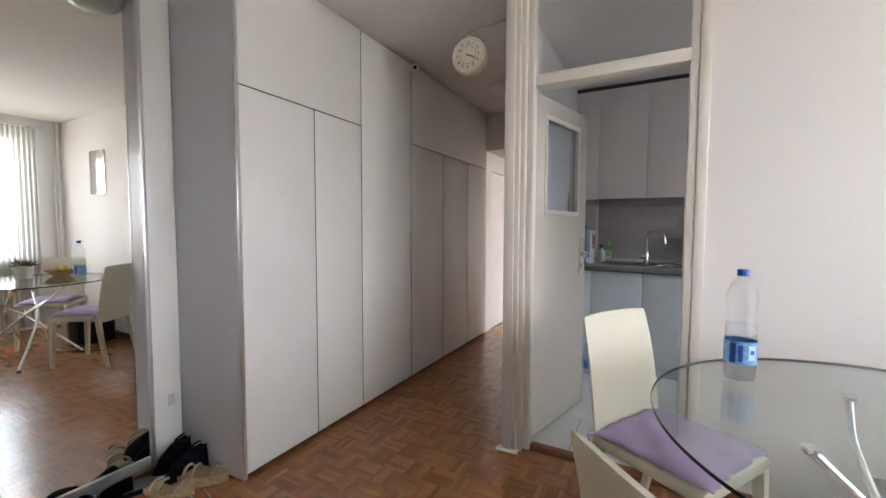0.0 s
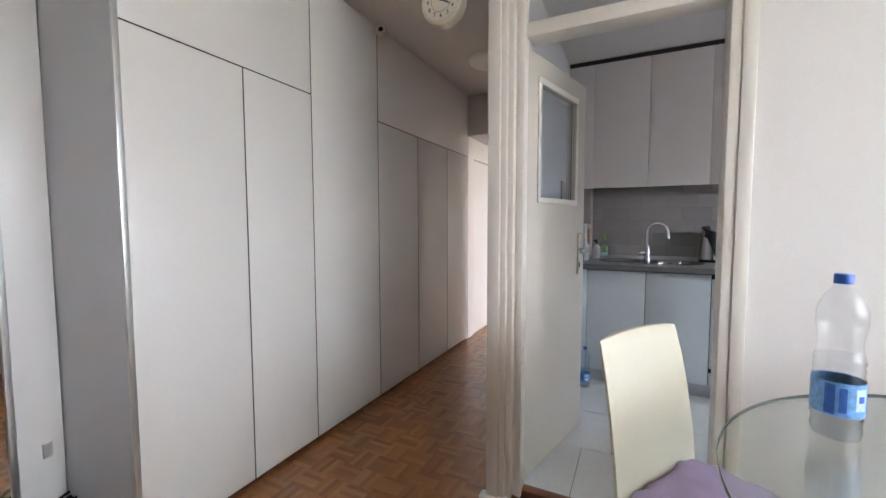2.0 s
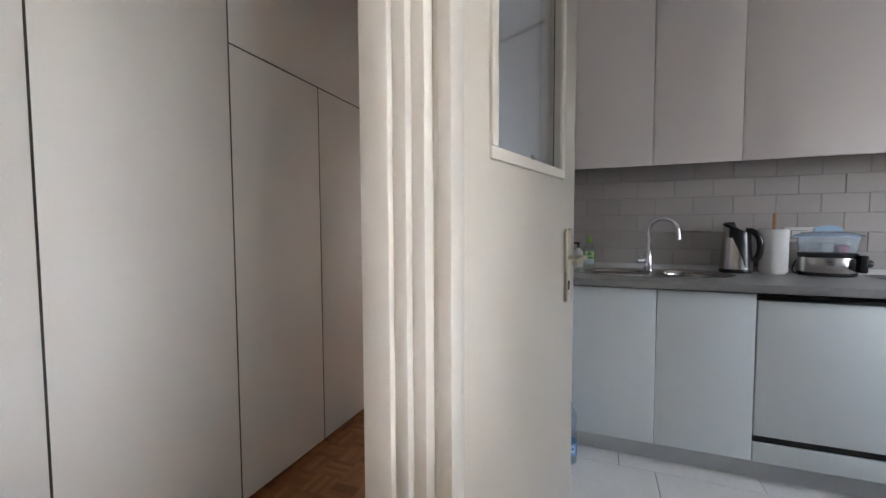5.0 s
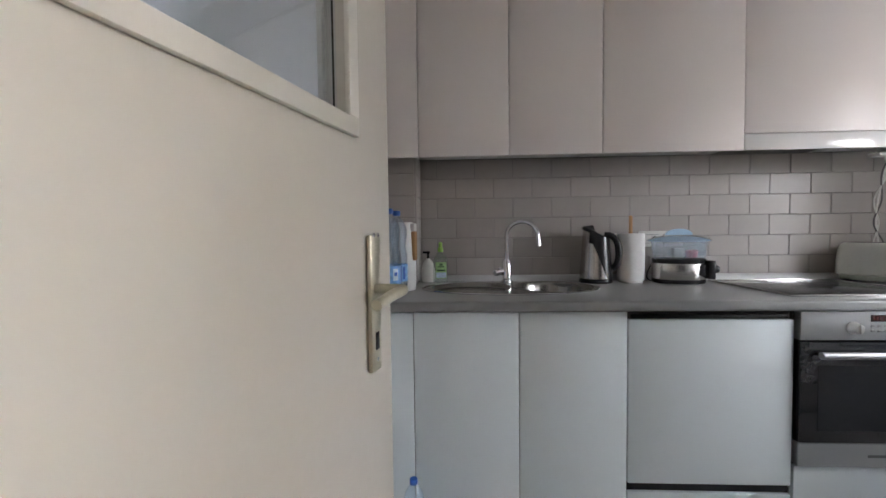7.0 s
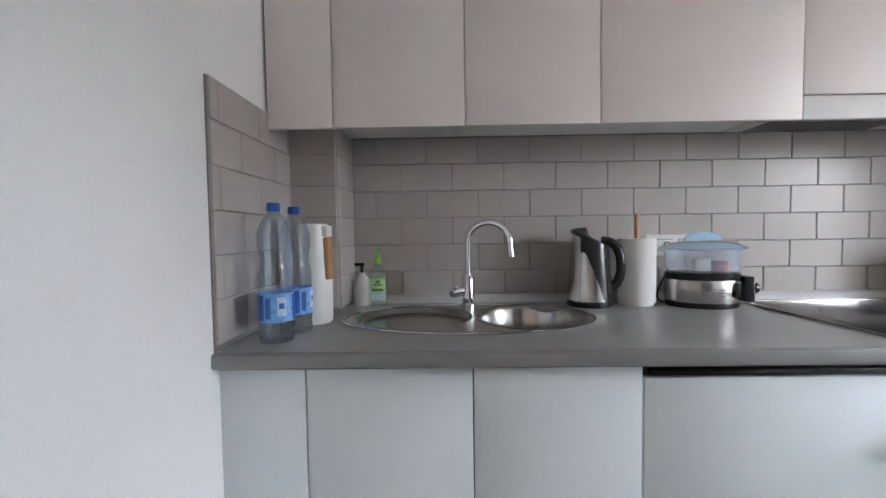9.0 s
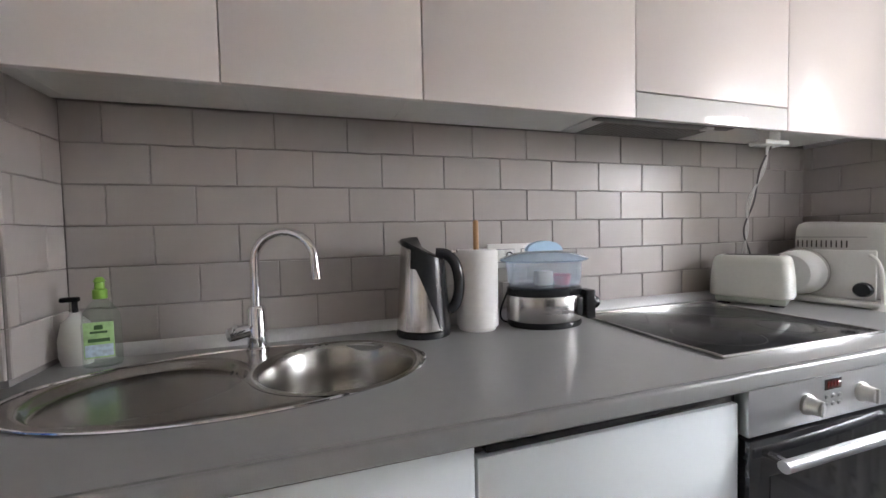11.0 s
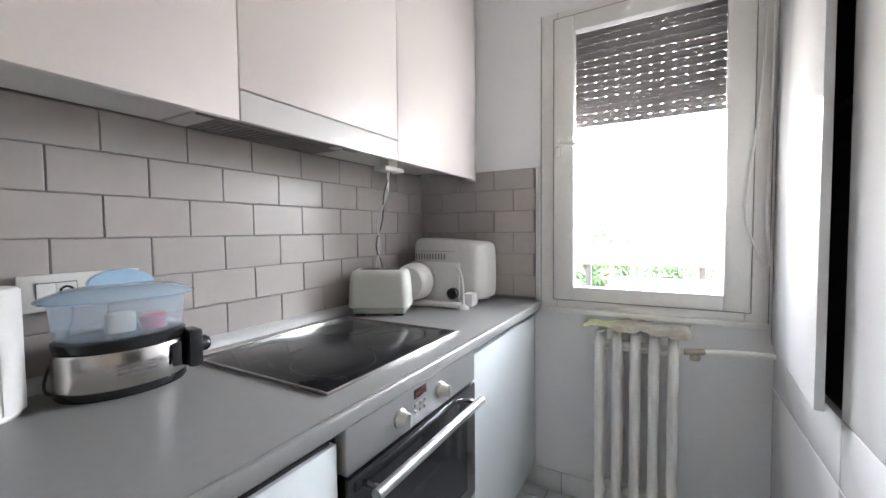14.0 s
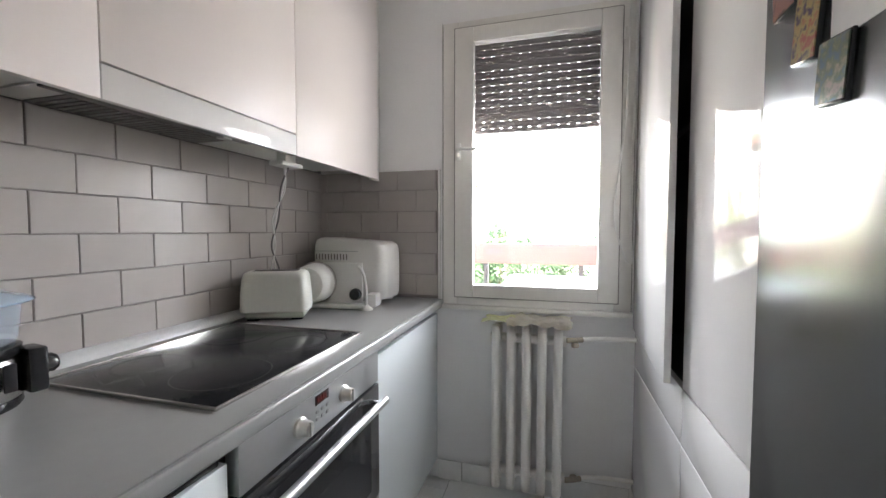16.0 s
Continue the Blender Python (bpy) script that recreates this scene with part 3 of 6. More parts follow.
part("buttons", bb, mat("grey_buttons", (0.35, 0.35, 0.35), 0.35, metal=0.5), cp)
part("logo", boxes(((0.25, -0.0138, 0.342), (0.33, -0.0131, 0.352))), mat("logo_grey", (0.16, 0.16, 0.16), 0.4), ov, "small dark maker's mark on the trim")
part("drawer_front", boxes(((0.004, 0.0, 0.105), (0.606, 0.019, 0.30)), bevel=0.0015), BASEWHITE_COOLLIT, ov)
part("plinth", boxes(((0.0, 0.055, 0.0), (0.61, 0.07, 0.098))), bpy.data.materials["plinth_white"], ov)
base_unit(1.612, X_FACADE - 0.004, "white handleless base cabinet in the window corner", z1=0.848)

hob = thing("hob", (1.02, 3.60, Z_TOP), "black ceramic glass hob with a steel rim", "hob")
part("glass", boxes(((0.005, 0.005, 0.0005), (0.585, 0.495, 0.006)), bevel=0.0015), mat("hob_glass", (0.022, 0.022, 0.024), 0.13, vary=0.12, scale=5, bump=0.0, spec=0.3), hob)
part("rim", boxes(((0, 0, 0.0005), (0.59, 0.0048, 0.008)), ((0, 0.4952, 0.0005), (0.59, 0.50, 0.008)), ((0, 0.005, 0.0005), (0.0048, 0.495, 0.008)), ((0.5852, 0.005, 0.0005), (0.59, 0.495, 0.008)), bevel=0.001), STEEL, hob)
zones = bmesh.new()
for zx, zy, zr in ((0.16, 0.14, 0.105), (0.43, 0.13, 0.075), (0.16, 0.37, 0.075), (0.43, 0.36, 0.09)):
    lathe(zones, [(zr, 0.0062), (zr + 0.0015, 0.0064), (zr + 0.003, 0.0062)], 48, (zx, zy, 0))
part("cooking_zones", zones, mat("zone_print", (0.028, 0.028, 0.03), 0.15, spec=0.3), hob, "faint grey cooking zone rings")

# ---- sink ----
sink = thing("sink", (-0.612 + SX, Y_BASE - 0.02 + SY, Z_TOP), "oval stainless steel sink with round bowl and drainer", "sink")
NS = 72


def oval_ring(bm, cx, cy, a, b, z, n=NS):
    return [bm.verts.new((cx + a * math.cos(2 * math.pi * i / n), cy + b * math.sin(2 * math.pi * i / n), z)) for i in range(n)]


def join_rings(bm, rings):
    for a, b in zip(rings, rings[1:]):
        for i in range(len(a)):
            j = (i + 1) % len(a)
            bm.faces.new((a[i], a[j], b[j], b[i]))


# the plate: an oval with two round hollows, on a fine grid
BX, BY, BR = 0.20, 0.0, 0.178
GX, GY, GA, GB = -0.17, 0.0, 0.185, 0.165


def sink_height(x, y):
    e = math.sqrt((x / SA) ** 2 + (y / SB) ** 2)
    z = 0.005 * min(1, max(0, (1 - e) * 14))
    g = math.sqrt(((x - GX) / GA) ** 2 + ((y - GY) / GB) ** 2)
    if g < 1:
        t = min(1, (1 - g) * 12)
        z -= 0.020 * t * t * (3 - 2 * t)
    return z


sb = bmesh.new()
rows_ = []
for k in range(61):
    r = k / 60
    if k == 0:
        rows_.append([sb.verts.new((0, 0, sink_height(0, 0)))])
        continue
    rows_.append([sb.verts.new((SA * r * math.cos(2 * math.pi * i / 180), SB * r * math.sin(2 * math.pi * i / 180), sink_height(SA * r * math.cos(2 * math.pi * i / 180), SB * r * math.sin(2 * math.pi * i / 180)))) for i in range(180)])
for i in range(180):
    sb.faces.new((rows_[0][0], rows_[1][i], rows_[1][(i + 1) % 180]))
join_rings(sb, rows_[1:])
bmesh.ops.delete(sb, geom=[q for q in sb.faces if all(math.hypot(p.co.x - BX, p.co.y - BY) < BR - 0.003 for p in q.verts)], context="FACES")
bmesh.ops.recalc_face_normals(sb, faces=sb.faces)
for vv in sb.verts:
    vv.co.z += 0.001
part("drainer_plate", sb, SINKSTEEL, sink, smooth=60)
bw_ = lathe(bmesh.new(), [(BR + 0.010, 0.0058), (BR + 0.003, 0.0075), (BR - 0.005, 0.0062), (BR - 0.011, 0.0), (BR - 0.016, -0.014), (BR - 0.026, -0.07), (BR - 0.038, -0.115), (BR - 0.058, -0.143), (BR - 0.09, -0.154), (0.035, -0.157), (0, -0.157)], 72, (BX, BY, 0.001))
part("bowl", bw_, SINKSTEEL, sink, "round polished steel bowl", smooth=60)
part("rim", tube(bmesh.new(), [((SA) * math.cos(a), (SB) * math.sin(a), 0.003) for a in [2 * math.pi * i / 96 for i in range(97)]], 0.0035, 8, cap=False), CHROME, sink)
part("drain", lathe(bmesh.new(), [(0, -0.152), (0.03, -0.152), (0.038, -0.149), (0.04, -0.153)], 28, (BX, BY, 0)), CHROME, sink)
slot = bmesh.new()
for i in range(4):
    box(slot, (-0.035 + 0.012 * i, 0.070, -0.0155), (-0.030 + 0.012 * i, 0.105, -0.0125), 0.001)
part("overflow_slots", slot, BLACKPLASTIC, sink, "dark overflow slots in the drainer")

tap = thing("kitchen_tap", (0.014, 4.075, Z_TOP + 0.006), "chrome swan-neck mixer tap with side lever", "tap")
part("base", lathe(bmesh.new(), [(0, 0), (0.028, 0), (0.028, 0.006), (0.0245, 0.01), (0.0235, 0.105), (0.018, 0.114), (0, 0.114)], 32), CHROME, tap)
neck = [(0, 0, 0.10), (0, 0, 0.2), (0, 0, 0.228)] + [(0.0735 - 0.0735 * math.cos(a), -0.055 * (1 - math.cos(a)) / 2, 0.228 + 0.0735 * math.sin(a)) for a in [math.pi * i / 14 for i in range(1, 14)]] + [(0.147, -0.055, 0.218), (0.149, -0.056, 0.195)]
part("spout", tube(bmesh.new(), neck, 0.0115, 16), CHROME, tap)
part("nozzle", tube(bmesh.new(), [(0.148, -0.056, 0.205), (0.150, -0.057, 0.180)], 0.0125, 16), CHROME, tap)
part("lever", tube(bmesh.new(), [(-0.01, 0, 0.055), (-0.05, -0.02, 0.05), (-0.062, -0.027, 0.048)], 0.016, 18, radii=[0.017, 0.018, 0.016]), CHROME, tap)
part("lever_arm", tube(bmesh.new(), [(-0.055, -0.022, 0.056), (-0.04, -0.06, 0.075)], 0.005, 10), CHROME, tap)

# ---- kitchen window, shutter, radiator ----
WY0, WY1, WZA, WZB = 2.66, 3.52, 0.90, 2.26
win = tagged(new("window_1"), "white enamelled kitchen window with half-lowered roller shutter", "window", "", "structure")
part("window_frame", boxes(((2.325, WY0, WZA), (2.41, WY0 + 0.07, WZB)), ((2.325, WY1 - 0.075, WZA), (2.41, WY1, WZB)), ((2.325, WY0 + 0.0705, WZA), (2.41, WY1 - 0.0755, WZA + 0.05)), ((2.325, WY0 + 0.0705, WZB - 0.05), (2.41, WY1 - 0.0755, WZB)), bevel=0.006), WINDOWPAINT, win)
A0, A1, C0, C1 = WY0 + 0.055, WY1 - 0.062, WZA + 0.038, WZB - 0.036
sash = part("sash", boxes(((2.312, A0, C0), (2.36, A0 + 0.085, C1)), ((2.312, A1 - 0.09, C0), (2.36, A1, C1)), ((2.312, A0 + 0.0855, C0), (2.36, A1 - 0.0905, C0 + 0.062)), ((2.312, A0 + 0.0855, C1 - 0.072), (2.36, A1 - 0.0905, C1)), bevel=0.005), WINDOWPAINT, win)
# grey strips draw the shade lines round sash and frame
JOINT_SHADE = mat("joint_shade_grey", (0.30, 0.28, 0.25), 0.8)
for y in (A0 - 0.0042, A1 + 0.0006):
    part("sash_joint", boxes(((2.318, y, C0 - 0.003), (2.3242, y + 0.0036, C1 + 0.003))), JOINT_SHADE, win)
for z in (C0 - 0.0042, C1 + 0.0006):
    part("sash_joint", boxes(((2.318, A0, z), (2.3242, A1, z + 0.0036))), JOINT_SHADE, win)
for y in (WY0 - 0.0030, WY1 + 0.0004):
    part("frame_joint", boxes(((2.3262, y, WZA), (2.3296, y + 0.0026, WZB))), JOINT_SHADE, win)
part("inner_bead", boxes(((2.318, A0 + 0.078, C0 + 0.055), (2.330, A0 + 0.0845, C1 - 0.065)), ((2.318, A1 - 0.0895, C0 + 0.055), (2.330, A1 - 0.083, C1 - 0.065)), bevel=0.001), WINDOWPAINT, sash)
wp = part("pane", boxes(((2.335, A0 + 0.085, C0 + 0.062), (2.339, A1 - 0.09, C1 - 0.072))), PANE, sash)
wp.visible_shadow = False
part("window_sill", boxes(((2.30, WY0 - 0.005, WZA - 0.022), (2.42, WY1 + 0.005, WZA - 0.001)), bevel=0.004), WINDOWPAINT, win)
wh = part("handle_plate", boxes(((2.300, A1 - 0.032, 1.60), (2.3115, A1 - 0.008, 1.68)), bevel=0.003), WHITEPLASTIC, sash)
part("handle", tube(bmesh.new(), smooth_line([(2.302, A1 - 0.02, 1.645), (2.278, A1 - 0.02, 1.645), (2.27, A1 - 0.035, 1.645), (2.268, A1 - 0.115, 1.642)]), 0.0075, 10), WHITEPLASTIC, wh)
for hz in (1.08, 2.08):
    part("hinge", tube(bmesh.new(), [(2.309, A0 - 0.008, hz), (2.309, A0 - 0.008, hz + 0.05)], 0.006, 10), WINDOWPAINT, sash)

sh = thing("roller_shutter", (2.44, WY0 + 0.02, 1.77), "half-lowered grey-brown roller shutter with light slots", "roller shutter")
SLAT, SLW = 0.0355, WY1 - WY0 - 0.04


def slat_mesh():
    """One slat with a row of small light slots along its lower edge."""
    bm = bmesh.new()
    box(bm, (-0.006, 0, 0.0034), (0.006, SLW, SLAT + 0.0004), 0.003)
    n = 18
    for i in range(n + 1):
        y = SLW * i / n
        box(bm, (-0.004, max(0, y - 0.0165), -0.0004), (0.004, min(SLW, y + 0.0165), 0.0036))
    return mesh_of("slat", bm, SHUTTER, 40)


slat = slat_mesh()
solid = mesh_of("slat_closed", boxes(((-0.006, 0, -0.0003), (0.006, SLW, SLAT + 0.0004)), bevel=0.003), SHUTTER, 40)
for i in range(14):
    s = new("slat", solid if i in (2, 9, 12, 13) else slat)
    s.parent = sh
    s.location = (0, 0, SLAT * i)
part("end_bar", boxes(((-0.008, 0, -0.022), (0.008, SLW, -0.001)), bevel=0.003), SHUTTER, sh)
part("guide_rail", boxes(((-0.014, -0.02, -0.84), (0.014, -0.001, 0.48))), SHUTTER, sh)
part("guide_rail", boxes(((-0.014, SLW + 0.001, -0.84), (0.014, SLW + 0.02, 0.48))), SHUTTER, sh)

strap = thing("shutter_strap", (2.30, 2.675, 1.2), "slack cream shutter cords hanging beside the window", "cord")
part("cord", tube(bmesh.new(), smooth_line([(0.015, -0.015, 1.05), (0.012, -0.012, 0.6), (0.0, 0.0, 0.2), (-0.004, -0.006, 0.0), (-0.006, -0.010, -0.06), (0.0, -0.004, -0.085)]), 0.005, 8), WHITEPLASTIC, strap)
part("cord", tube(bmesh.new(), smooth_line([(0.012, 0.012, 1.05), (0.01, 0.02, 0.6), (0.0, 0.055, 0.25), (-0.002, 0.062, 0.10), (0.0, 0.02, -0.05), (0.0, -0.004, -0.085)]), 0.004, 8), WHITEPLASTIC, strap)

rad = thing("radiator", (2.215, 2.945, 0.13), "white cast-iron column radiator under the window", "radiator")
NSEC, PITCH = 5, 0.0665
for i in range(NSEC):
    y = 0.022 + PITCH * i
    sec = bmesh.new()
    for xo in (-0.035, 0.035):
        tube(sec, smooth_line([(xo, y, 0.0), (xo, y, 0.035), (xo, y, 0.655), (xo, y, 0.69)]), 0.019, 14, radii=None)
    tube(sec, [(-0.04, y, 0.04), (0.04, y, 0.04)], 0.024, 14)
    tube(sec, [(-0.04, y, 0.65), (0.04, y, 0.65)], 0.024, 14)
    part("section", sec, RADPAINT, rad)
for z in (0.04, 0.65):
    part("header", tube(bmesh.new(), [(0, -0.012, z), (0, 0.022 + PITCH * 4 + 0.03, z)], 0.021, 14), RADPAINT, rad)
part("bracket", boxes(((0.05, 0.22, 0.20), (0.114, 0.235, 0.25))), mat("rusty_bracket", (0.16, 0.12, 0.10), 0.6), rad)
for z, k in ((0.655, 0), (0.03, 1)):
    pipe = part("pipe", tube(bmesh.new(), smooth_line([(0.03, -0.075, z), (0.05, -0.12, z), (0.055, -0.20, z + 0.004), (0.055, -0.30, z + 0.006)]), 0.0095, 12), RADPAINT, rad)
    vb = tube(bmesh.new(), [(0.0, -0.012, z), (0.012, -0.045, z), (0.03, -0.08, z)], 0.012, 12)
    lathe(vb, [(0, 0), (0.016, 0), (0.018, 0.012), (0.014, 0.02), (0, 0.02)], 16, (0.01, -0.05, z - 0.03 if k == 0 else z))
    part("valve", vb, mat("old_brass_valve", (0.35, 0.30, 0.24), 0.4, metal=0.8) if k == 0 else bpy.data.materials["old_brass_valve"], pipe, "tarnished brass valve")


def cloth(name, at, sx, sy, amp, material, label, category, rz=0, fall=0.0, seed=3):
    """A crumpled cloth laid flat with folds and thickness."""
    ob = thing(name, at, label, category, rz=rz)
    bm = bmesh.new()
    nx, ny = 36, 48
    grid = []
    for i in range(nx + 1):
        row = []
        for j in range(ny + 1):
            u, w = i / nx, j / ny
            x, y = (u - 0.5) * sx, (w - 0.5) * sy
            z = amp * (0.5 + 0.5 * noise.noise(Vector((x * 14 + seed, y * 16, seed)))) + 0.5 * amp * (0.5 + 0.5 * noise.noise(Vector((x * 40, y * 45 + seed, 1))))
            edge = max(0, abs(w - 0.5) - 0.42) * 2
            z -= fall * max(0, 0.12 - u) * 8
            row.append(bm.verts.new((x + 0.012 * noise.noise(Vector((0, y * 22, seed))), y + 0.02 * noise.noise(Vector((x * 25, y * 8, seed))), z + 0.002 - edge * amp * 0.4)))
        grid.append(row)
    for i in range(nx):
        for j in range(ny):
            bm.faces.new((grid[i][j], grid[i + 1][j], grid[i + 1][j + 1], grid[i][j + 1]))
    r = bmesh.ops.solidify(bm, geom=bm.faces, thickness=0.003)
    bmesh.ops.recalc_face_normals(bm, faces=bm.faces)
    part("cloth", bm, material, ob, smooth=80)
    return ob


RAG = mat("beige_rag", (0.55, 0.50, 0.40), 0.95, vary=0.12, scale=20, bump=0.5, fine=300)
cloth("cleaning_cloth", (2.215, 3.045, 0.845), 0.17, 0.27, 0.034, RAG, "crumpled beige cloth lying on the radiator", "cloth", fall=0.015)
cloth("sponge_cloth", (2.21, 3.225, 0.845), 0.12, 0.13, 0.026, mat("yellow_green_mesh", (0.55, 0.55, 0.30), 0.9, vary=0.25, scale=90, bump=0.6, fine=200), "yellow-green mesh cloth lying on the radiator", "cloth", seed=7)

# ---- south side of the kitchen: fridge and tall units ----
FY = 2.70
fridge = thing("fridge", (0.53, 2.165, 0), "tall stainless steel fridge with magnets on its door", "fridge")
part("body", boxes(((0, 0.0, 0.02), (0.60, FY - 2.165 - 0.06, 1.98)), bevel=0.004), mat("fridge_grey", (0.32, 0.33, 0.34), 0.4, metal=0.3), fridge)
part("door", boxes(((0.0, FY - 2.165 - 0.055, 0.03), (0.60, FY - 2.165, 0.62)), bevel=0.010), FRIDGESTEEL, fridge, "lower freezer door")
part("door", boxes(((0.0, FY - 2.165 - 0.055, 0.632), (0.60, FY - 2.165, 1.98)), bevel=0.010), FRIDGESTEEL, fridge, "upper fridge door")
TY = 2.641
TD = TY - 2.165
tall = thing("tall_cabinet", (1.133, 2.165, 0), "white high-gloss tall kitchen cabinet beside the fridge", "kitchen cabinet")
part("body", boxes(((0.0, 0.0, 0.08), (0.52, TD - 0.02, 2.50))), WHITEPLASTIC, tall)
for z0, z1 in ((0.10, 0.658), (0.662, 0.82), (0.824, 2.50)):
    part("front", boxes(((0.001, TD - 0.019, z0), (0.521, TD, z1)), bevel=0.0012), GLOSSWHITE, tall)
part("plinth", boxes(((0.0, TD - 0.07, 0.0), (0.52, TD - 0.055, 0.078))), bpy.data.materials["plinth_white"], tall)
tall2 = thing("tall_cabinet", (1.656, 2.165, 0), "white tall cabinet with a slightly open upper door", "kitchen cabinet")
TW = X_FACADE - 1.656 - 0.002
# inner panels near-black: the interior's shade is put into their colour
part("back_panel", boxes(((0.0, 0.0, 0.08), (TW, 0.02, 2.50))), CARCASS_SHADE, tall2)
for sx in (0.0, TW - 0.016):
    part("side_panel", boxes(((sx, 0.021, 0.08), (sx + 0.016, TD - 0.02, 2.50))), CARCASS_SHADE, tall2)
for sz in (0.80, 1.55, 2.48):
    part("shelf", boxes(((0.017, 0.021, sz), (TW - 0.017, TD - 0.02, sz + 0.02))), CARCASS_SHADE, tall2)
for z0, z1 in ((0.10, 0.658), (0.662, 0.82)):
    part("front", boxes(((0.002, TD - 0.019, z0), (TW - 0.002, TD, z1)), bevel=0.0012), GLOSSWHITE, tall2)
ajar = part("door", boxes(((-(TW - 0.012), 0.0, 0.0), (0.0, 0.019, 1.67)), bevel=0.0012), GLOSSWHITE, tall2, "upper door standing slightly ajar")
ajar.matrix_basis = pose(TW - 0.004, TD - 0.010, 0.830, 0, 0, -3.2)
part("plinth", boxes(((0.0, TD - 0.07, 0.0), (TW, TD - 0.055, 0.078))), bpy.data.materials["plinth_white"], tall2)

# ---- sliding mirror door and its jamb ----
mir = thing("mirror_door", (-2.14, 0.0, 0), "tall mirrored sliding wardrobe door in a pale metal frame", "mirror")
part("mirror", boxes(((-0.006, -1.6, 0.085), (0.0, 0.905, 2.46))), MIRROR, mir)
part("frame_stile", boxes(((-0.02, 0.906, 0.02), (0.010, 0.928, 2.49)), bevel=0.004), ALU, mir)
part("frame_rail", boxes(((-0.02, -1.6, 0.012), (0.010, 0.905, 0.084)), bevel=0.003), ALU, mir)
part("frame_rail", boxes(((-0.02, -1.6, 2.461), (0.010, 0.905, 2.49)), bevel=0.003), ALU, mir)
part("back", boxes(((-0.12, -1.6, 0.03), (-0.021, 0.928, 2.48))), CARCASS_SHADE, mir)
post = thing("wardrobe_post", (-2.255, 0.932, 0), "white vertical filler panel beside the mirror door", "panel")
part("panel", boxes(((0, 0, 0.0), (0.100, 0.138, CEIL_Z - 0.004)), bevel=0.003), LAMINATE, post)
part("bracket", boxes(((0.101, 0.07, 0.30), (0.108, 0.10, 0.36)), bevel=0.002), ALU, post, "small metal catch")
fas = thing("wardrobe_fascia", (-2.255, -1.6, 2.492), "white fascia over the mirror door", "panel")
# drawn in the side panel's shaded grey
part("panel", boxes(((0, 0, 0.0), (0.100, 2.53, CEIL_Z - 2.497))), SIDEPANEL_SHADED, fas)

# ---- things on the worktop ----
PET = thin_pane("clear_pet", (0.975, 0.985, 0.997), 0.03, 0.12)
PETBLUE = thin_pane("bluish_pet", (0.82, 0.90, 0.975), 0.03, 0.3)
WATER = thin_pane("water", (0.965, 0.98, 0.993), 0.03, 0.05)
CAPBLUE = mat("blue_plastic_cap", (0.02, 0.10, 0.42), 0.35)
LABELBLUE = mat("blue_label", (0.04, 0.14, 0.56), 0.4, vary=0.2, scale=40)
LABELPALE = mat("mid_blue_label", (0.19, 0.43, 0.80), 0.4, vary=0.25, scale=45)
LABELWHITE = mat("white_label", (0.62, 0.76, 0.88), 0.4, vary=0.2, scale=60)


def arc_band(bm, r, z0, z1, a0, a1, n=20, thick=0.0006):
    """A curved label on a round body."""
    lo, hi = [], []
    for i in range(n + 1):
        a = radians(a0 + (a1 - a0) * i / n)
        for rr, row in ((r, lo), (r + thick, hi)):
            row.append((bm.verts.new((rr * math.cos(a), rr * math.sin(a), z0)), bm.verts.new((rr * math.cos(a), rr * math.sin(a), z1))))
    for row in (lo, hi):
        for p, q in zip(row, row[1:]):
            bm.faces.new((p[0], q[0], q[1], p[1]))
    return bm


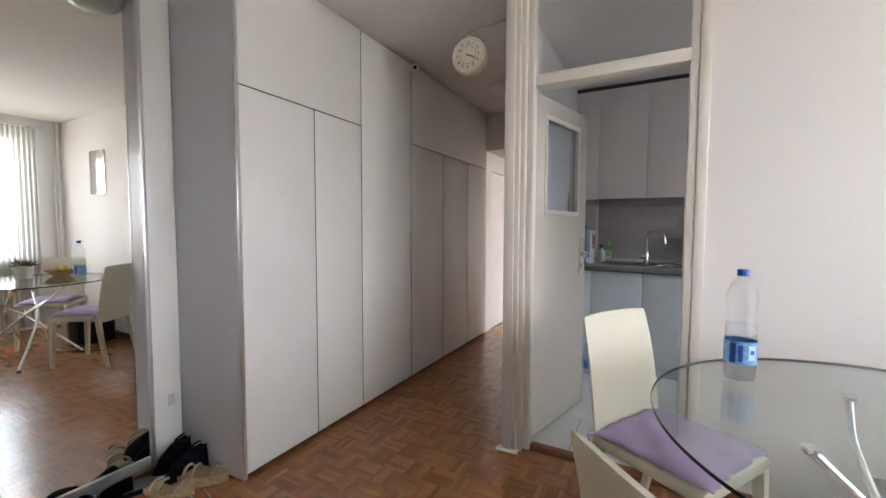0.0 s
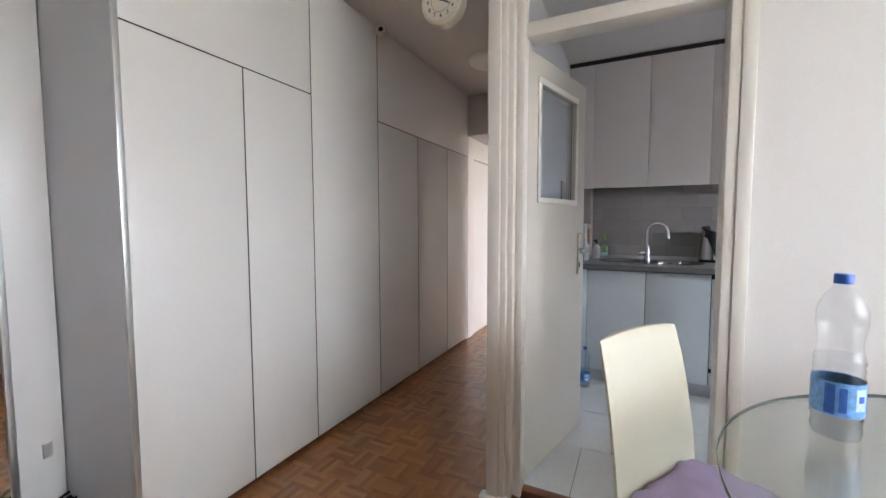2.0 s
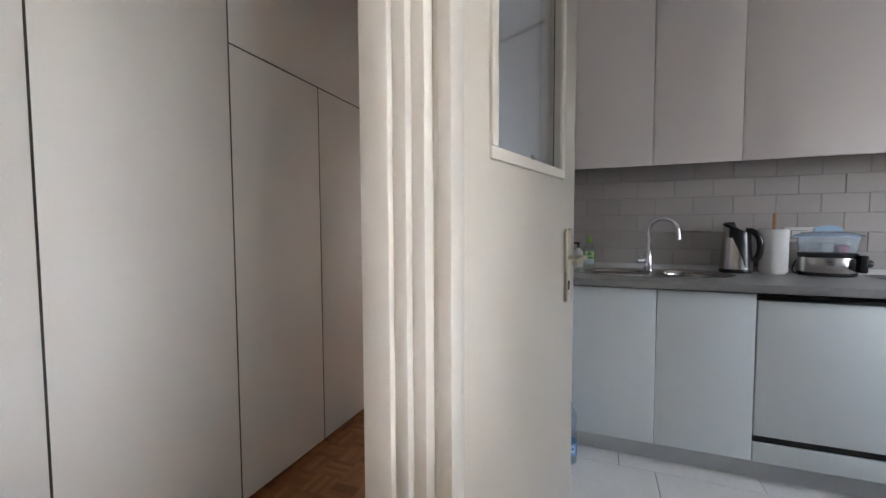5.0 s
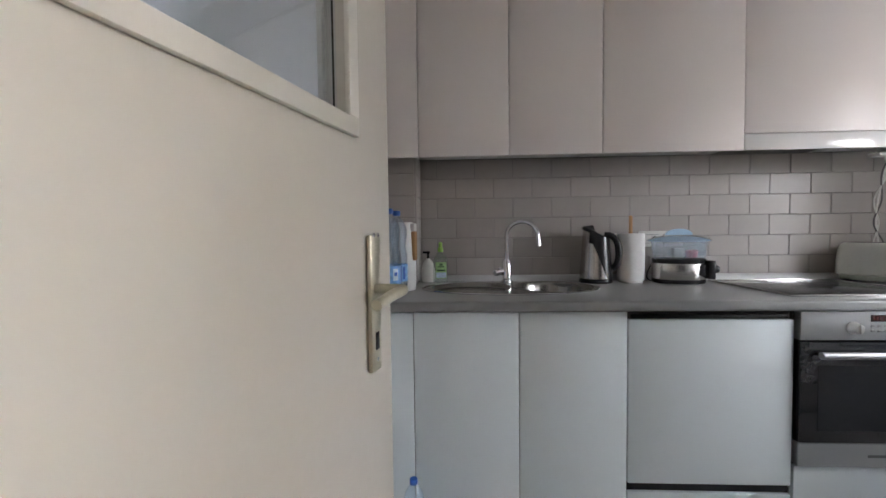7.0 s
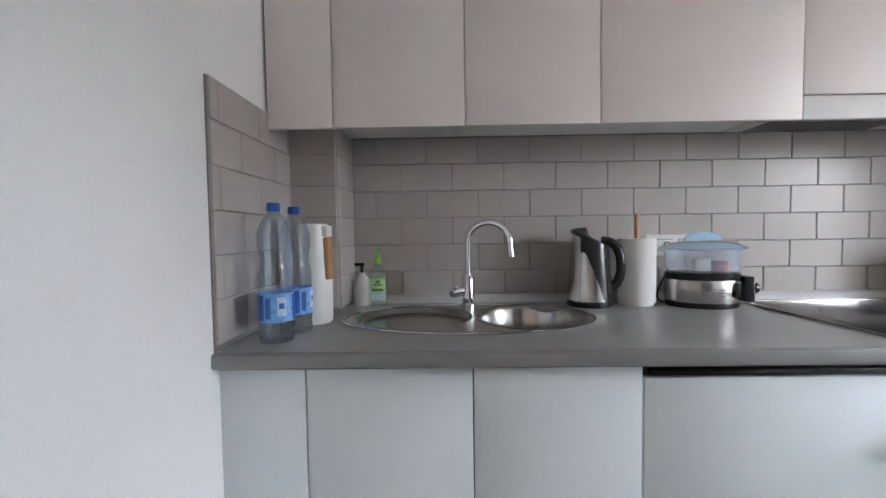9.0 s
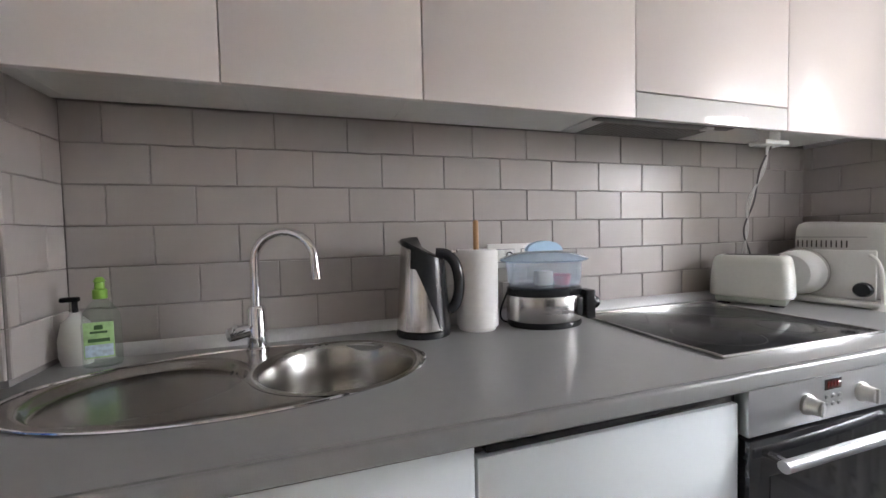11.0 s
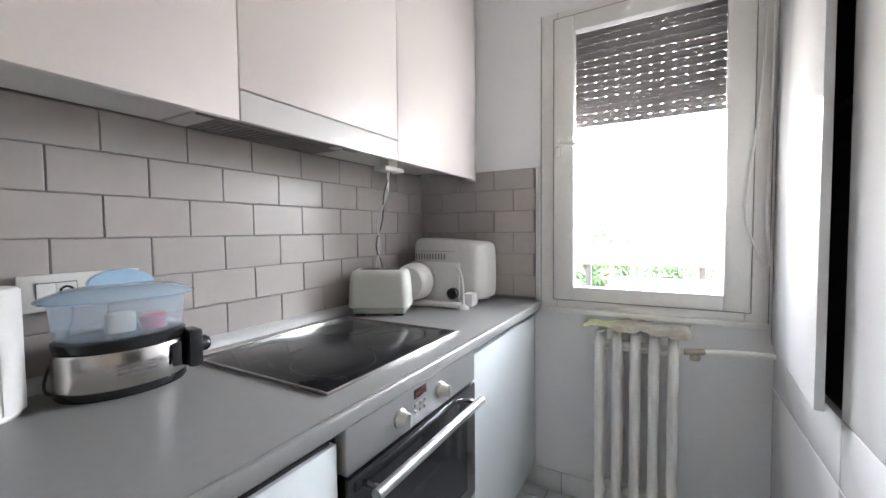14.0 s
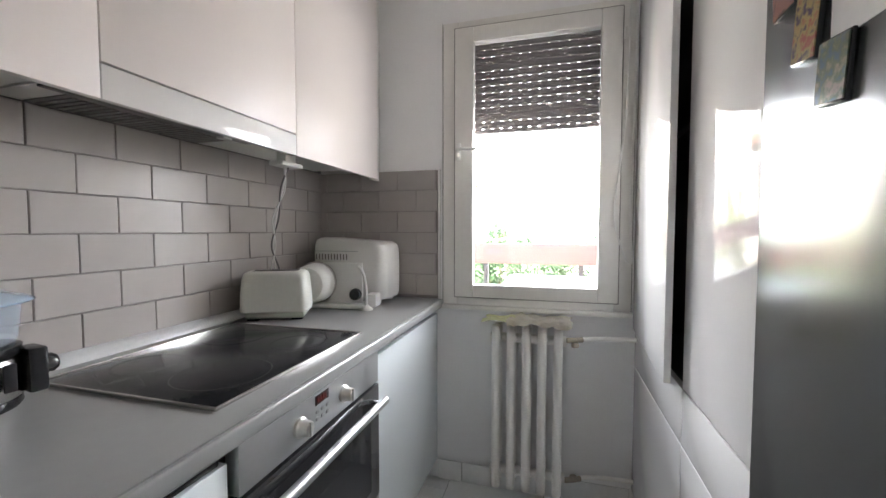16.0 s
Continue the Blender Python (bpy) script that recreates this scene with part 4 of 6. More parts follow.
def water_bottle(at, rz, label, fill=0.55, tint=None, s=1.0):
    b = thing("water_bottle", at, label, "bottle", rz=rz)
    prof = [(0.0, 0.006), (0.018, 0.004), (0.030, 0.0), (0.041, 0.004), (0.0435, 0.02), (0.0405, 0.034), (0.0435, 0.046), (0.0435, 0.05), (0.0425, 0.056), (0.0425, 0.128), (0.0435, 0.134), (0.041, 0.142), (0.0435, 0.15),
            (0.041, 0.158), (0.0435, 0.168), (0.041, 0.178), (0.036, 0.20), (0.0365, 0.215), (0.040, 0.235), (0.0425, 0.252), (0.041, 0.262), (0.0425, 0.27), (0.040, 0.285), (0.030, 0.308), (0.017, 0.326), (0.0135, 0.332), (0.0135, 0.345)]
    prof = [(r * s, z * s) for r, z in prof]
    bt = part("body", lathe(bmesh.new(), prof, 36), tint or PET, b)
    bt.visible_shadow = False
    wprof = [(r * 0.965, z + 0.001) for r, z in prof if z <= 0.345 * s * fill]
    wprof.append((0.0, wprof[-1][1]))
    w = part("water", lathe(bmesh.new(), wprof, 32), WATER, b)
    w.visible_shadow = False
    part("cap", lathe(bmesh.new(), [(0, 0.334 * s), (0.0165 * s, 0.334 * s), (0.0165 * s, 0.352 * s), (0.015 * s, 0.355 * s), (0, 0.355 * s)], 28), CAPBLUE, b, "blue screw cap")
    la = part("label", arc_band(bmesh.new(), 0.0437 * s, 0.056 * s, 0.128 * s, 0, 360, 48), LABELPALE, b, "blue and white printed paper label")
    part("label_print", arc_band(bmesh.new(), 0.0446 * s, 0.060 * s, 0.124 * s, -150, -128), LABELBLUE, la)
    part("label_print", arc_band(bmesh.new(), 0.0446 * s, 0.066 * s, 0.118 * s, -120, -104, 8), LABELBLUE, la)
    part("label_panel", arc_band(bmesh.new(), 0.0446 * s, 0.072 * s, 0.118 * s, -84, -56), LABELWHITE, la)
    part("label_print", arc_band(bmesh.new(), 0.0452 * s, 0.090 * s, 0.104 * s, -78, -62), LABELBLUE, la)
    part("label_print", arc_band(bmesh.new(), 0.0446 * s, 0.060 * s, 0.124 * s, -30, 4), LABELBLUE, la)
    part("label_panel", arc_band(bmesh.new(), 0.0446 * s, 0.094 * s, 0.110 * s, 16, 44), LABELWHITE, la)
    return b


water_bottle((-0.500, 3.630, Z_TOP), 20, "empty clear plastic water bottle on the worktop", 0.06, PETBLUE, 1.0)
water_bottle((-0.486, 3.727, Z_TOP), 70, "clear plastic water bottle with blue cap on the worktop", 0.25, PETBLUE, 0.99)
water_bottle((-0.392, 3.43, 0.0), 10, "large bluish plastic bottle standing on the kitchen floor", 0.30, PETBLUE, 0.86)

jug = thing("water_jug", (-0.478, 3.850, Z_TOP), "white plastic jug with a wooden handle", "jug", rz=-20)
jb = bmesh.new()
lathe(jb, [(0, 0), (0.052, 0), (0.056, 0.006), (0.058, 0.12), (0.052, 0.22), (0.046, 0.305), (0.043, 0.306), (0.043, 0.29), (0, 0.285)], 40)
part("body", jb, WHITEPLASTIC, jug)
part("handle", boxes(((0.046, -0.014, 0.135), (0.066, 0.014, 0.265)), bevel=0.006), PINE, jug, "light wooden grip")
part("handle_bracket", boxes(((0.036, -0.014, 0.266), (0.064, 0.014, 0.300)), bevel=0.004), WHITEPLASTIC, jug)

soap = thing("dish_soap_bottle", (-0.322, 4.095, Z_TOP), "clear dish soap bottle with green label and cap", "bottle", rz=8)
sp = bmesh.new()
lathe(sp, [(0, 0), (0.034, 0), (0.038, 0.006), (0.038, 0.10), (0.035, 0.125), (0.020, 0.150), (0.011, 0.158), (0.011, 0.165)], 32, squash=0.55)
so = part("body", sp, thin_pane("clear_soap", (0.90, 0.95, 0.92), 0.05, 0.14), soap)
so.visible_shadow = False
GREEN = mat("lime_green_plastic", (0.30, 0.58, 0.10), 0.35)
part("cap", lathe(bmesh.new(), [(0, 0.16), (0.014, 0.16), (0.014, 0.180), (0.010, 0.183), (0.009, 0.198), (0.012, 0.200), (0.006, 0.210), (0, 0.210)], 24), GREEN, soap, "lime green push cap")
lb = part("label", boxes(((-0.028, -0.0232, 0.025), (0.028, -0.0218, 0.108)), bevel=0.0004), mat("soap_label", (0.42, 0.66, 0.30), 0.4, vary=0.2, scale=60), soap, "green and white printed label")
part("label_panel", boxes(((-0.026, -0.0242, 0.028), (0.026, -0.0234, 0.056))), mat("pale_label", (0.55, 0.68, 0.78), 0.4, vary=0.2, scale=90), lb)
part("label_print", boxes(((-0.020, -0.0242, 0.062), (0.020, -0.0234, 0.070)), ((-0.016, -0.0242, 0.082), (0.016, -0.0234, 0.087)), ((-0.008, -0.0242, 0.091), (0.008, -0.0234, 0.101))), mat("dark_print", (0.06, 0.14, 0.05), 0.5), lb)
soap2 = thing("soap_dispenser", (-0.390, 4.135, Z_TOP), "white oval soap dispenser with black pump", "soap dispenser")
part("body", lathe(bmesh.new(), [(0, 0), (0.03, 0), (0.036, 0.02), (0.037, 0.06), (0.028, 0.10), (0.012, 0.118), (0.012, 0.125), (0, 0.125)], 28, squash=0.7), WHITEPLASTIC, soap2)
pm = tube(bmesh.new(), [(0, 0, 0.12), (0, 0, 0.155)], 0.006, 10)
box(pm, (-0.028, -0.008, 0.150), (0.010, 0.008, 0.162), 0.004)
part("pump", pm, BLACKPLASTIC, soap2)

ket = thing("kettle", (0.460, 4.085, Z_TOP), "brushed steel electric kettle with black handle and lid", "kettle", rz=-16)
part("power_base", lathe(bmesh.new(), [(0, 0), (0.078, 0), (0.080, 0.004), (0.078, 0.016), (0.07, 0.02), (0, 0.02)], 40), BLACKPLASTIC, ket)


def kettle_ring(z):
    return 0.0775 - 0.017 * (max(z - 0.02, 0) / 0.24) ** 1.15


def cut_shell(bm, a0, a1, top, n=40, grow=0.0, z0=lambda a: 0.022, m=14):
    """Part of the tapering wall between two bearings, with a slanting upper rim."""
    rows = []
    for i in range(n + 1):
        a = radians(a0 + (a1 - a0) * i / n)
        zt = top(math.degrees(a))
        zb = z0(math.degrees(a))
        rows.append([bm.verts.new(((kettle_ring(z) + grow) * math.cos(a), (kettle_ring(z) + grow) * math.sin(a), z)) for z in [zb + (zt - zb) * k / m for k in range(m + 1)]])
    for p, q in zip(rows, rows[1:]):
        for k in range(m):
            bm.faces.new((p[k], q[k], q[k + 1], p[k + 1]))
    bmesh.ops.recalc_face_normals(bm, faces=bm.faces)
    return bm


def rim(a):
    return 0.245 - 0.030 * math.cos(radians(a))


def swoosh(a):
    """Lower rim of the black panel: it sweeps up from the handle to the lid."""
    return 0.022 + 0.175 * min(1, max(0, (abs(a) - 52) / 52)) ** 0.8


part("body", cut_shell(bmesh.new(), 0, 360, lambda a: rim(a) - 0.004, 64), STEEL, ket, "brushed steel body")
part("handle_panel", cut_shell(bmesh.new(), -118, 118, rim, 44, 0.0025, swoosh), BLACKPLASTIC, ket, "black panel with water gauge")
lidm = bmesh.new()
rings = []
for f_, dz in ((1.02, -0.010), (1.04, 0.0), (0.97, 0.006), (0.6, 0.010), (0.2, 0.011)):
    rings.append([lidm.verts.new((kettle_ring(0.245) * f_ * math.cos(2 * math.pi * i / 48), kettle_ring(0.245) * f_ * math.sin(2 * math.pi * i / 48), rim(math.degrees(2 * math.pi * i / 48)) * 1.0 + dz - (1 - f_) * 0.0)) for i in range(48)])
join_rings(lidm, rings)
lidm.faces.new(rings[-1])
bmesh.ops.recalc_face_normals(lidm, faces=lidm.faces)
part("lid", lidm, BLACKPLASTIC, ket)
part("handle", tube(bmesh.new(), smooth_line([(0.040, 0, 0.236), (0.072, 0, 0.232), (0.097, 0, 0.205), (0.107, 0, 0.160), (0.105, 0, 0.115), (0.093, 0, 0.082), (0.076, 0, 0.070)]), 0.016, 14), BLACKPLASTIC, ket)
part("switch", boxes(((0.086, -0.010, 0.236), (0.106, 0.010, 0.246)), bevel=0.003), CHROME, ket)
part("spout_lip", tube(bmesh.new(), [(-0.052, 0.022, 0.268), (-0.066, 0.0, 0.272), (-0.052, -0.022, 0.268)], 0.004, 8), STEEL, ket)

roll = thing("kitchen_roll", (0.632, 4.085, Z_TOP), "white kitchen paper roll on a wooden holder", "paper roll")
PAPER = mat("white_paper", (0.84, 0.83, 0.81), 0.95, vary=0.03, scale=12, bump=0.12, fine=60)
part("paper", lathe(bmesh.new(), [(0.02, 0.012), (0.062, 0.012), (0.063, 0.016), (0.0635, 0.13), (0.063, 0.238), (0.061, 0.243), (0.022, 0.243), (0.022, 0.05)], 44), PAPER, roll)
sheet = bmesh.new()
arc_band(sheet, 0.0642, 0.012, 0.240, -70, 25, 24, 0.0008)
part("loose_sheet", sheet, PAPER, roll)
part("stick", lathe(bmesh.new(), [(0, 0.012), (0.0085, 0.012), (0.0085, 0.326), (0.006, 0.332), (0, 0.333)], 18), PINE, roll, "light wooden rod")
part("base", lathe(bmesh.new(), [(0, 0), (0.056, 0), (0.058, 0.005), (0.056, 0.011), (0, 0.011)], 40), WHITEPLASTIC, roll)

stm = thing("food_steamer", (0.868, 4.065, Z_TOP), "food steamer with steel base and blue transparent bowl", "food steamer", rz=-8)
stm.matrix_basis = pose(0.850, 4.055, Z_TOP, 0, 0, -8) @ Matrix.Diagonal((1.17, 1.12, 1.03, 1))
part("foot", lathe(bmesh.new(), [(0, 0), (0.098, 0), (0.102, 0.006), (0.101, 0.018), (0, 0.018)], 48, squash=0.78), BLACKPLASTIC, stm)
part("base", lathe(bmesh.new(), [(0.10, 0.0182), (0.1035, 0.022), (0.1035, 0.088), (0.100, 0.094), (0.0, 0.094)], 48, squash=0.78), STEEL, stm, "brushed steel base")
part("collar", lathe(bmesh.new(), [(0.098, 0.0942), (0.101, 0.098), (0.103, 0.115), (0.098, 0.118), (0.0, 0.118)], 48, squash=0.78), BLACKPLASTIC, stm)
BLUEBOWL = milky("blue_clear_plastic", (0.55, 0.66, 0.78), 0.22)
bw = part("bowl", lathe(bmesh.new(), [(0.0, 0.120), (0.094, 0.120), (0.099, 0.126), (0.105, 0.195), (0.108, 0.200), (0.104, 0.200), (0.097, 0.128)], 48, squash=0.78), BLUEBOWL, stm, "bluish transparent bowl")
bw.visible_shadow = False
ld = part("lid", lathe(bmesh.new(), [(0.120, 0.197), (0.122, 0.200), (0.117, 0.205), (0.085, 0.219), (0.045, 0.225), (0.0, 0.227)], 48, squash=0.78), milky("blue_lid_plastic", (0.42, 0.56, 0.72), 0.5), stm, "pale blue transparent lid")
ld.visible_shadow = False
grip = bmesh.new()
prism(grip, [(0.05 * math.cos(a), 0.030 * math.sin(a)) for a in [math.pi * i / 16 for i in range(17)]], -0.011, 0.011)
bmesh.ops.rotate(grip, verts=grip.verts, cent=(0, 0, 0), matrix=Matrix.Rotation(radians(90), 3, "X"))
bmesh.ops.translate(grip, verts=grip.verts, vec=(0, 0, 0.226))
part("lid_grip", grip, mat("pale_blue_plastic", (0.45, 0.66, 0.82), 0.4), ld)
part("control_box", boxes(((0.092, -0.062, 0.022), (0.118, -0.012, 0.108)), bevel=0.005), BLACKPLASTIC, stm)
kn = lathe(bmesh.new(), [(0, 0), (0.019, 0), (0.019, 0.012), (0.014, 0.018), (0, 0.018)], 20)
bmesh.ops.rotate(kn, verts=kn.verts, cent=(0, 0, 0), matrix=Matrix.Rotation(radians(90), 3, "Y"))
bmesh.ops.translate(kn, verts=kn.verts, vec=(0.118, -0.037, 0.068))
part("dial", kn, BLACKPLASTIC, stm)
part("water_gauge", boxes(((0.058, -0.0735, 0.038), (0.074, -0.0690, 0.090)), bevel=0.002), BLACKPLASTIC, stm)
part("print", boxes(*[((-0.03 + 0.022 * (i % 3), -0.0818, 0.045 + 0.010 * (i // 3)), (-0.014 + 0.022 * (i % 3), -0.0806, 0.048 + 0.010 * (i // 3))) for i in range(9)]), mat("grey_print", (0.22, 0.22, 0.22), 0.5), stm)
inner = bmesh.new()
box(inner, (-0.03, -0.03, 0.122), (0.015, 0.0, 0.165), 0.006)
part("insert", inner, WHITEPLASTIC, stm, "white insert inside the bowl")
part("egg_cup", lathe(bmesh.new(), [(0, 0.122), (0.02, 0.122), (0.024, 0.15), (0.018, 0.155), (0, 0.155)], 20, (0.045, -0.015, 0)), mat("red_plastic", (0.55, 0.08, 0.10), 0.35), stm, "small red plastic piece inside the bowl")

sock = thing("wall_socket", (0.715, Y_TILE - 0.0075, 1.092), "white double wall socket on the tiled wall", "socket")
part("plate", boxes(((0, -0.008, 0), (0.225, 0.0, 0.082)), bevel=0.003), WHITEPLASTIC, sock)
for sx in (0.028, 0.125):
    ins = part("insert", boxes(((sx, -0.0105, 0.018), (sx + 0.072, -0.0082, 0.064)), bevel=0.001), mat("dark_outline", (0.10, 0.11, 0.12), 0.4) if sx < 0.1 else bpy.data.materials["dark_outline"], sock)
    part("cover", boxes(((sx + 0.002, -0.012, 0.020), (sx + 0.034, -0.0106, 0.062)), ((sx + 0.0345, -0.012, 0.020), (sx + 0.070, -0.0106, 0.062)), bevel=0.0008), WHITEPLASTIC, ins)
    ring = lathe(bmesh.new(), [(0.009, 0), (0.014, 0), (0.014, 0.002), (0.009, 0.002)], 20)
    bmesh.ops.rotate(ring, verts=ring.verts, cent=(0, 0, 0), matrix=Matrix.Rotation(radians(90), 3, "X"))
    bmesh.ops.translate(ring, verts=ring.verts, vec=(sx + 0.052, -0.012, 0.041))
    part("outlet", ring, BLACKPLASTIC, ins)

toast = thing("toaster", (1.748, 4.035, Z_TOP), "cream plastic two-slot toaster on the worktop", "toaster", rz=-64)
tb = bmesh.new()
for z, gx, gy in ((0.030, 0.121, 0.066), (0.036, 0.126, 0.071), (0.10, 0.124, 0.070), (0.16, 0.118, 0.067), (0.178, 0.112, 0.062), (0.186, 0.100, 0.052)):
    rr = 0.030
    ring = []
    for cx, cy, a0 in ((gx - rr, gy - rr, 0), (-gx + rr, gy - rr, 90), (-gx + rr, -gy + rr, 180), (gx - rr, -gy + rr, 270)):
        for k in range(7):
            a = radians(a0 + 15 * k)
            ring.append(tb.verts.new((cx + rr * math.cos(a), cy + rr * math.sin(a), z)))
    if z > 0.031:
        join_rings(tb, [last, ring])
    last = ring
tb.faces.new(last)
bmesh.ops.recalc_face_normals(tb, faces=tb.faces)
part("body", tb, CREAMPLASTIC, toast)
part("base", boxes(((-0.108, -0.058, 0.006), (0.108, 0.058, 0.032)), bevel=0.01), mat("pale_green_plastic", (0.50, 0.55, 0.46), 0.4), toast, "pale green-grey plastic base")
part("slot", boxes(((-0.082, -0.030, 0.1862), (0.082, -0.006, 0.1872)), ((-0.082, 0.006, 0.1862), (0.082, 0.030, 0.1872)), bevel=0.0003), mat("slot_dark", (0.05, 0.04, 0.035), 0.6), toast, "dark bread slots")
for fx in (-0.1, 0.06):
    part("foot", boxes(((fx, -0.05, 0), (fx + 0.04, 0.05, 0.0058))), BLACKPLASTIC, toast)

bread = thing("bread_maker", (2.205, 3.925, Z_TOP), "large rounded white bread maker in the worktop corner", "bread maker")
bmk = bmesh.new()
for k, (z, s_) in enumerate(((0.022, 0.955), (0.04, 0.99), (0.10, 1.0), (0.22, 0.995), (0.262, 0.985), (0.285, 0.95), (0.298, 0.84))):
    ring = []
    gx, gy, rr = 0.115 * s_, 0.192 * s_, 0.055 * s_
    for cx, cy, a0 in ((gx - rr, gy - rr, 0), (-gx + rr, gy - rr, 90), (-gx + rr, -gy + rr, 180), (gx - rr, -gy + rr, 270)):
        for q in range(9):
            a = radians(a0 + 11.25 * q)
            yy = cy + rr * math.sin(a)
            ring.append(bmk.verts.new((cx + rr * math.cos(a), yy, z + (0.012 * (yy / 0.192) if z > 0.2 else 0))))
    if k:
        join_rings(bmk, [last, ring])
    last = ring
bmk.faces.new(last)
bmesh.ops.recalc_face_normals(bmk, faces=bmk.faces)
part("body", bmk, WHITEPLASTIC, bread)
part("lid_seam", boxes(((-0.1165, -0.06, 0.244), (-0.1145, 0.17, 0.2462))), mat("seam_grey", (0.35, 0.35, 0.35), 0.5), bread)
vb = bmesh.new()
for i in range(11):
    box(vb, (-0.1172, 0.155 - i * 0.016, 0.205), (-0.1150, 0.159 - i * 0.016, 0.232), 0.0006)
part("vents", vb, bpy.data.materials["slot_dark"], bread, "row of dark vent slots")
for fx in (-0.07, 0.07):
    for fy in (-0.14, 0.14):
        part("foot", lathe(bmesh.new(), [(0, 0), (0.014, 0), (0.015, 0.02), (0.018, 0.024), (0, 0.024)], 18, (fx, fy, 0)), WHITEPLASTIC, bread)
part("logo", boxes(((-0.1168, 0.02, 0.165), (-0.1155, 0.06, 0.170))), mat("logo_dark", (0.12, 0.12, 0.12), 0.5), bread, "small dark maker's mark")

slc = thing("food_slicer", (1.975, 3.87, Z_TOP), "white electric food slicer with a round blade cover", "food slicer", rz=6)
part("base", boxes(((-0.03, -0.10, 0.004), (0.085, 0.21, 0.022)), bevel=0.006), WHITEPLASTIC, slc)
dr = lathe(bmesh.new(), [(0, 0), (0.070, 0.0), (0.080, 0.010), (0.084, 0.05), (0.086, 0.086), (0.0, 0.09)], 44)
bmesh.ops.rotate(dr, verts=dr.verts, cent=(0, 0, 0), matrix=Matrix.Rotation(radians(90), 3, "Y"))
bmesh.ops.translate(dr, verts=dr.verts, vec=(-0.075, 0.135, 0.112))
part("motor_drum", dr, WHITEPLASTIC, slc)
rg = lathe(bmesh.new(), [(0.084, 0), (0.092, 0), (0.092, 0.008), (0.084, 0.008)], 44)
bmesh.ops.rotate(rg, verts=rg.verts, cent=(0, 0, 0), matrix=Matrix.Rotation(radians(90), 3, "Y"))
bmesh.ops.translate(rg, verts=rg.verts, vec=(0.008, 0.135, 0.114))
part("blade", rg, STEEL, slc)
part("stop_plate", boxes(((0.020, -0.075, 0.023), (0.030, 0.11, 0.20)), bevel=0.004), WHITEPLASTIC, slc)
kd = lathe(bmesh.new(), [(0, 0), (0.026, 0), (0.026, 0.016), (0.022, 0.022), (0, 0.022)], 24)
bmesh.ops.rotate(kd, verts=kd.verts, cent=(0, 0, 0), matrix=Matrix.Rotation(radians(-90), 3, "Y"))
bmesh.ops.translate(kd, verts=kd.verts, vec=(0.020, -0.045, 0.062))
part("dial", kd, BLACKPLASTIC, slc)
part("guard_arm", tube(bmesh.new(), smooth_line([(0.0, -0.065, 0.185), (-0.004, -0.085, 0.165), (-0.006, -0.098, 0.12), (-0.006, -0.102, 0.06), (-0.006, -0.102, 0.018)]), 0.006, 10), WHITEPLASTIC, slc)
part("arm_foot", lathe(bmesh.new(), [(0, 0), (0.028, 0), (0.026, 0.006), (0.010, 0.020), (0, 0.022)], 24, (-0.006, -0.102, 0)), WHITEPLASTIC, slc)
part("carriage_end", boxes(((0.02, -0.135, 0.006), (0.085, -0.090, 0.062)), bevel=0.003), WHITEPLASTIC, slc)

pb = thing("cable_outlet", (1.71, 3.955, Z_UP - 0.001), "white cable outlet under the wall cabinet", "cable outlet")
part("box", boxes(((-0.06, -0.03, -0.016), (0.06, 0.03, 0)), ((-0.03, -0.02, -0.002), (0.03, 0.02, 0.0525)), bevel=0.004), WHITEPLASTIC, pb)
for k, (ox, m) in enumerate(((-0.012, WHITEPLASTIC), (0.0, WHITEPLASTIC), (0.012, mat("grey_cable", (0.16, 0.15, 0.15), 0.5)))):
    path = [(1.71 + ox, 3.955, Z_UP - 0.016), (1.745 - ox, 4.00, 1.42), (1.79 + 1.5 * ox, 4.07, 1.31), (1.83 - ox, 4.115, 1.20), (1.868 + 2 * ox, 4.14, 1.10), (1.885 + 2 * ox, 4.15, 1.0), (1.90 + ox, 4.15, 0.928)]
    cb = thing("power_cable", (0, 0, 0), "dangling twisted power cable behind the toaster", "cable", "power cables behind the toaster")
    part("cable", tube(bmesh.new(), smooth_line(path), 0.0032, 8), m, cb)
cb2 = thing("power_cable", (0, 0, 0), "short black power cable behind the steamer", "cable")
part("cable", tube(bmesh.new(), smooth_line([(0.80, 4.175, 1.11), (0.79, 4.15, 1.06), (0.745, 4.15, 0.96), (0.74, 4.12, 0.925), (0.79, 4.10, 0.9245)]), 0.003, 8), BLACKPLASTIC, cb2)

# ---- fridge magnets and note ----
MY = FY + 0.0005


def magnet(x, z, w, h, rot, cols, label):
    g = thing("fridge_magnet", (x, MY, z), label, "magnet", "magnets on the fridge")
    bm = boxes(((-w / 2, 0, -h / 2), (w / 2, 0.005, h / 2)), bevel=0.002)
    bmesh.ops.rotate(bm, verts=bm.verts, cent=(0, 0, 0), matrix=Matrix.Rotation(radians(rot), 3, "Y"))
    part("back", bm, BLACKPLASTIC, g)
    b2 = boxes(((-w / 2 + 0.002, 0.0052, -h / 2 + 0.003), (w / 2 - 0.002, 0.0066, h / 2 - 0.003)))
    bmesh.ops.rotate(b2, verts=b2.verts, cent=(0, 0, 0), matrix=Matrix.Rotation(radians(rot), 3, "Y"))
    part("picture", b2, mottled_print(cols), g)


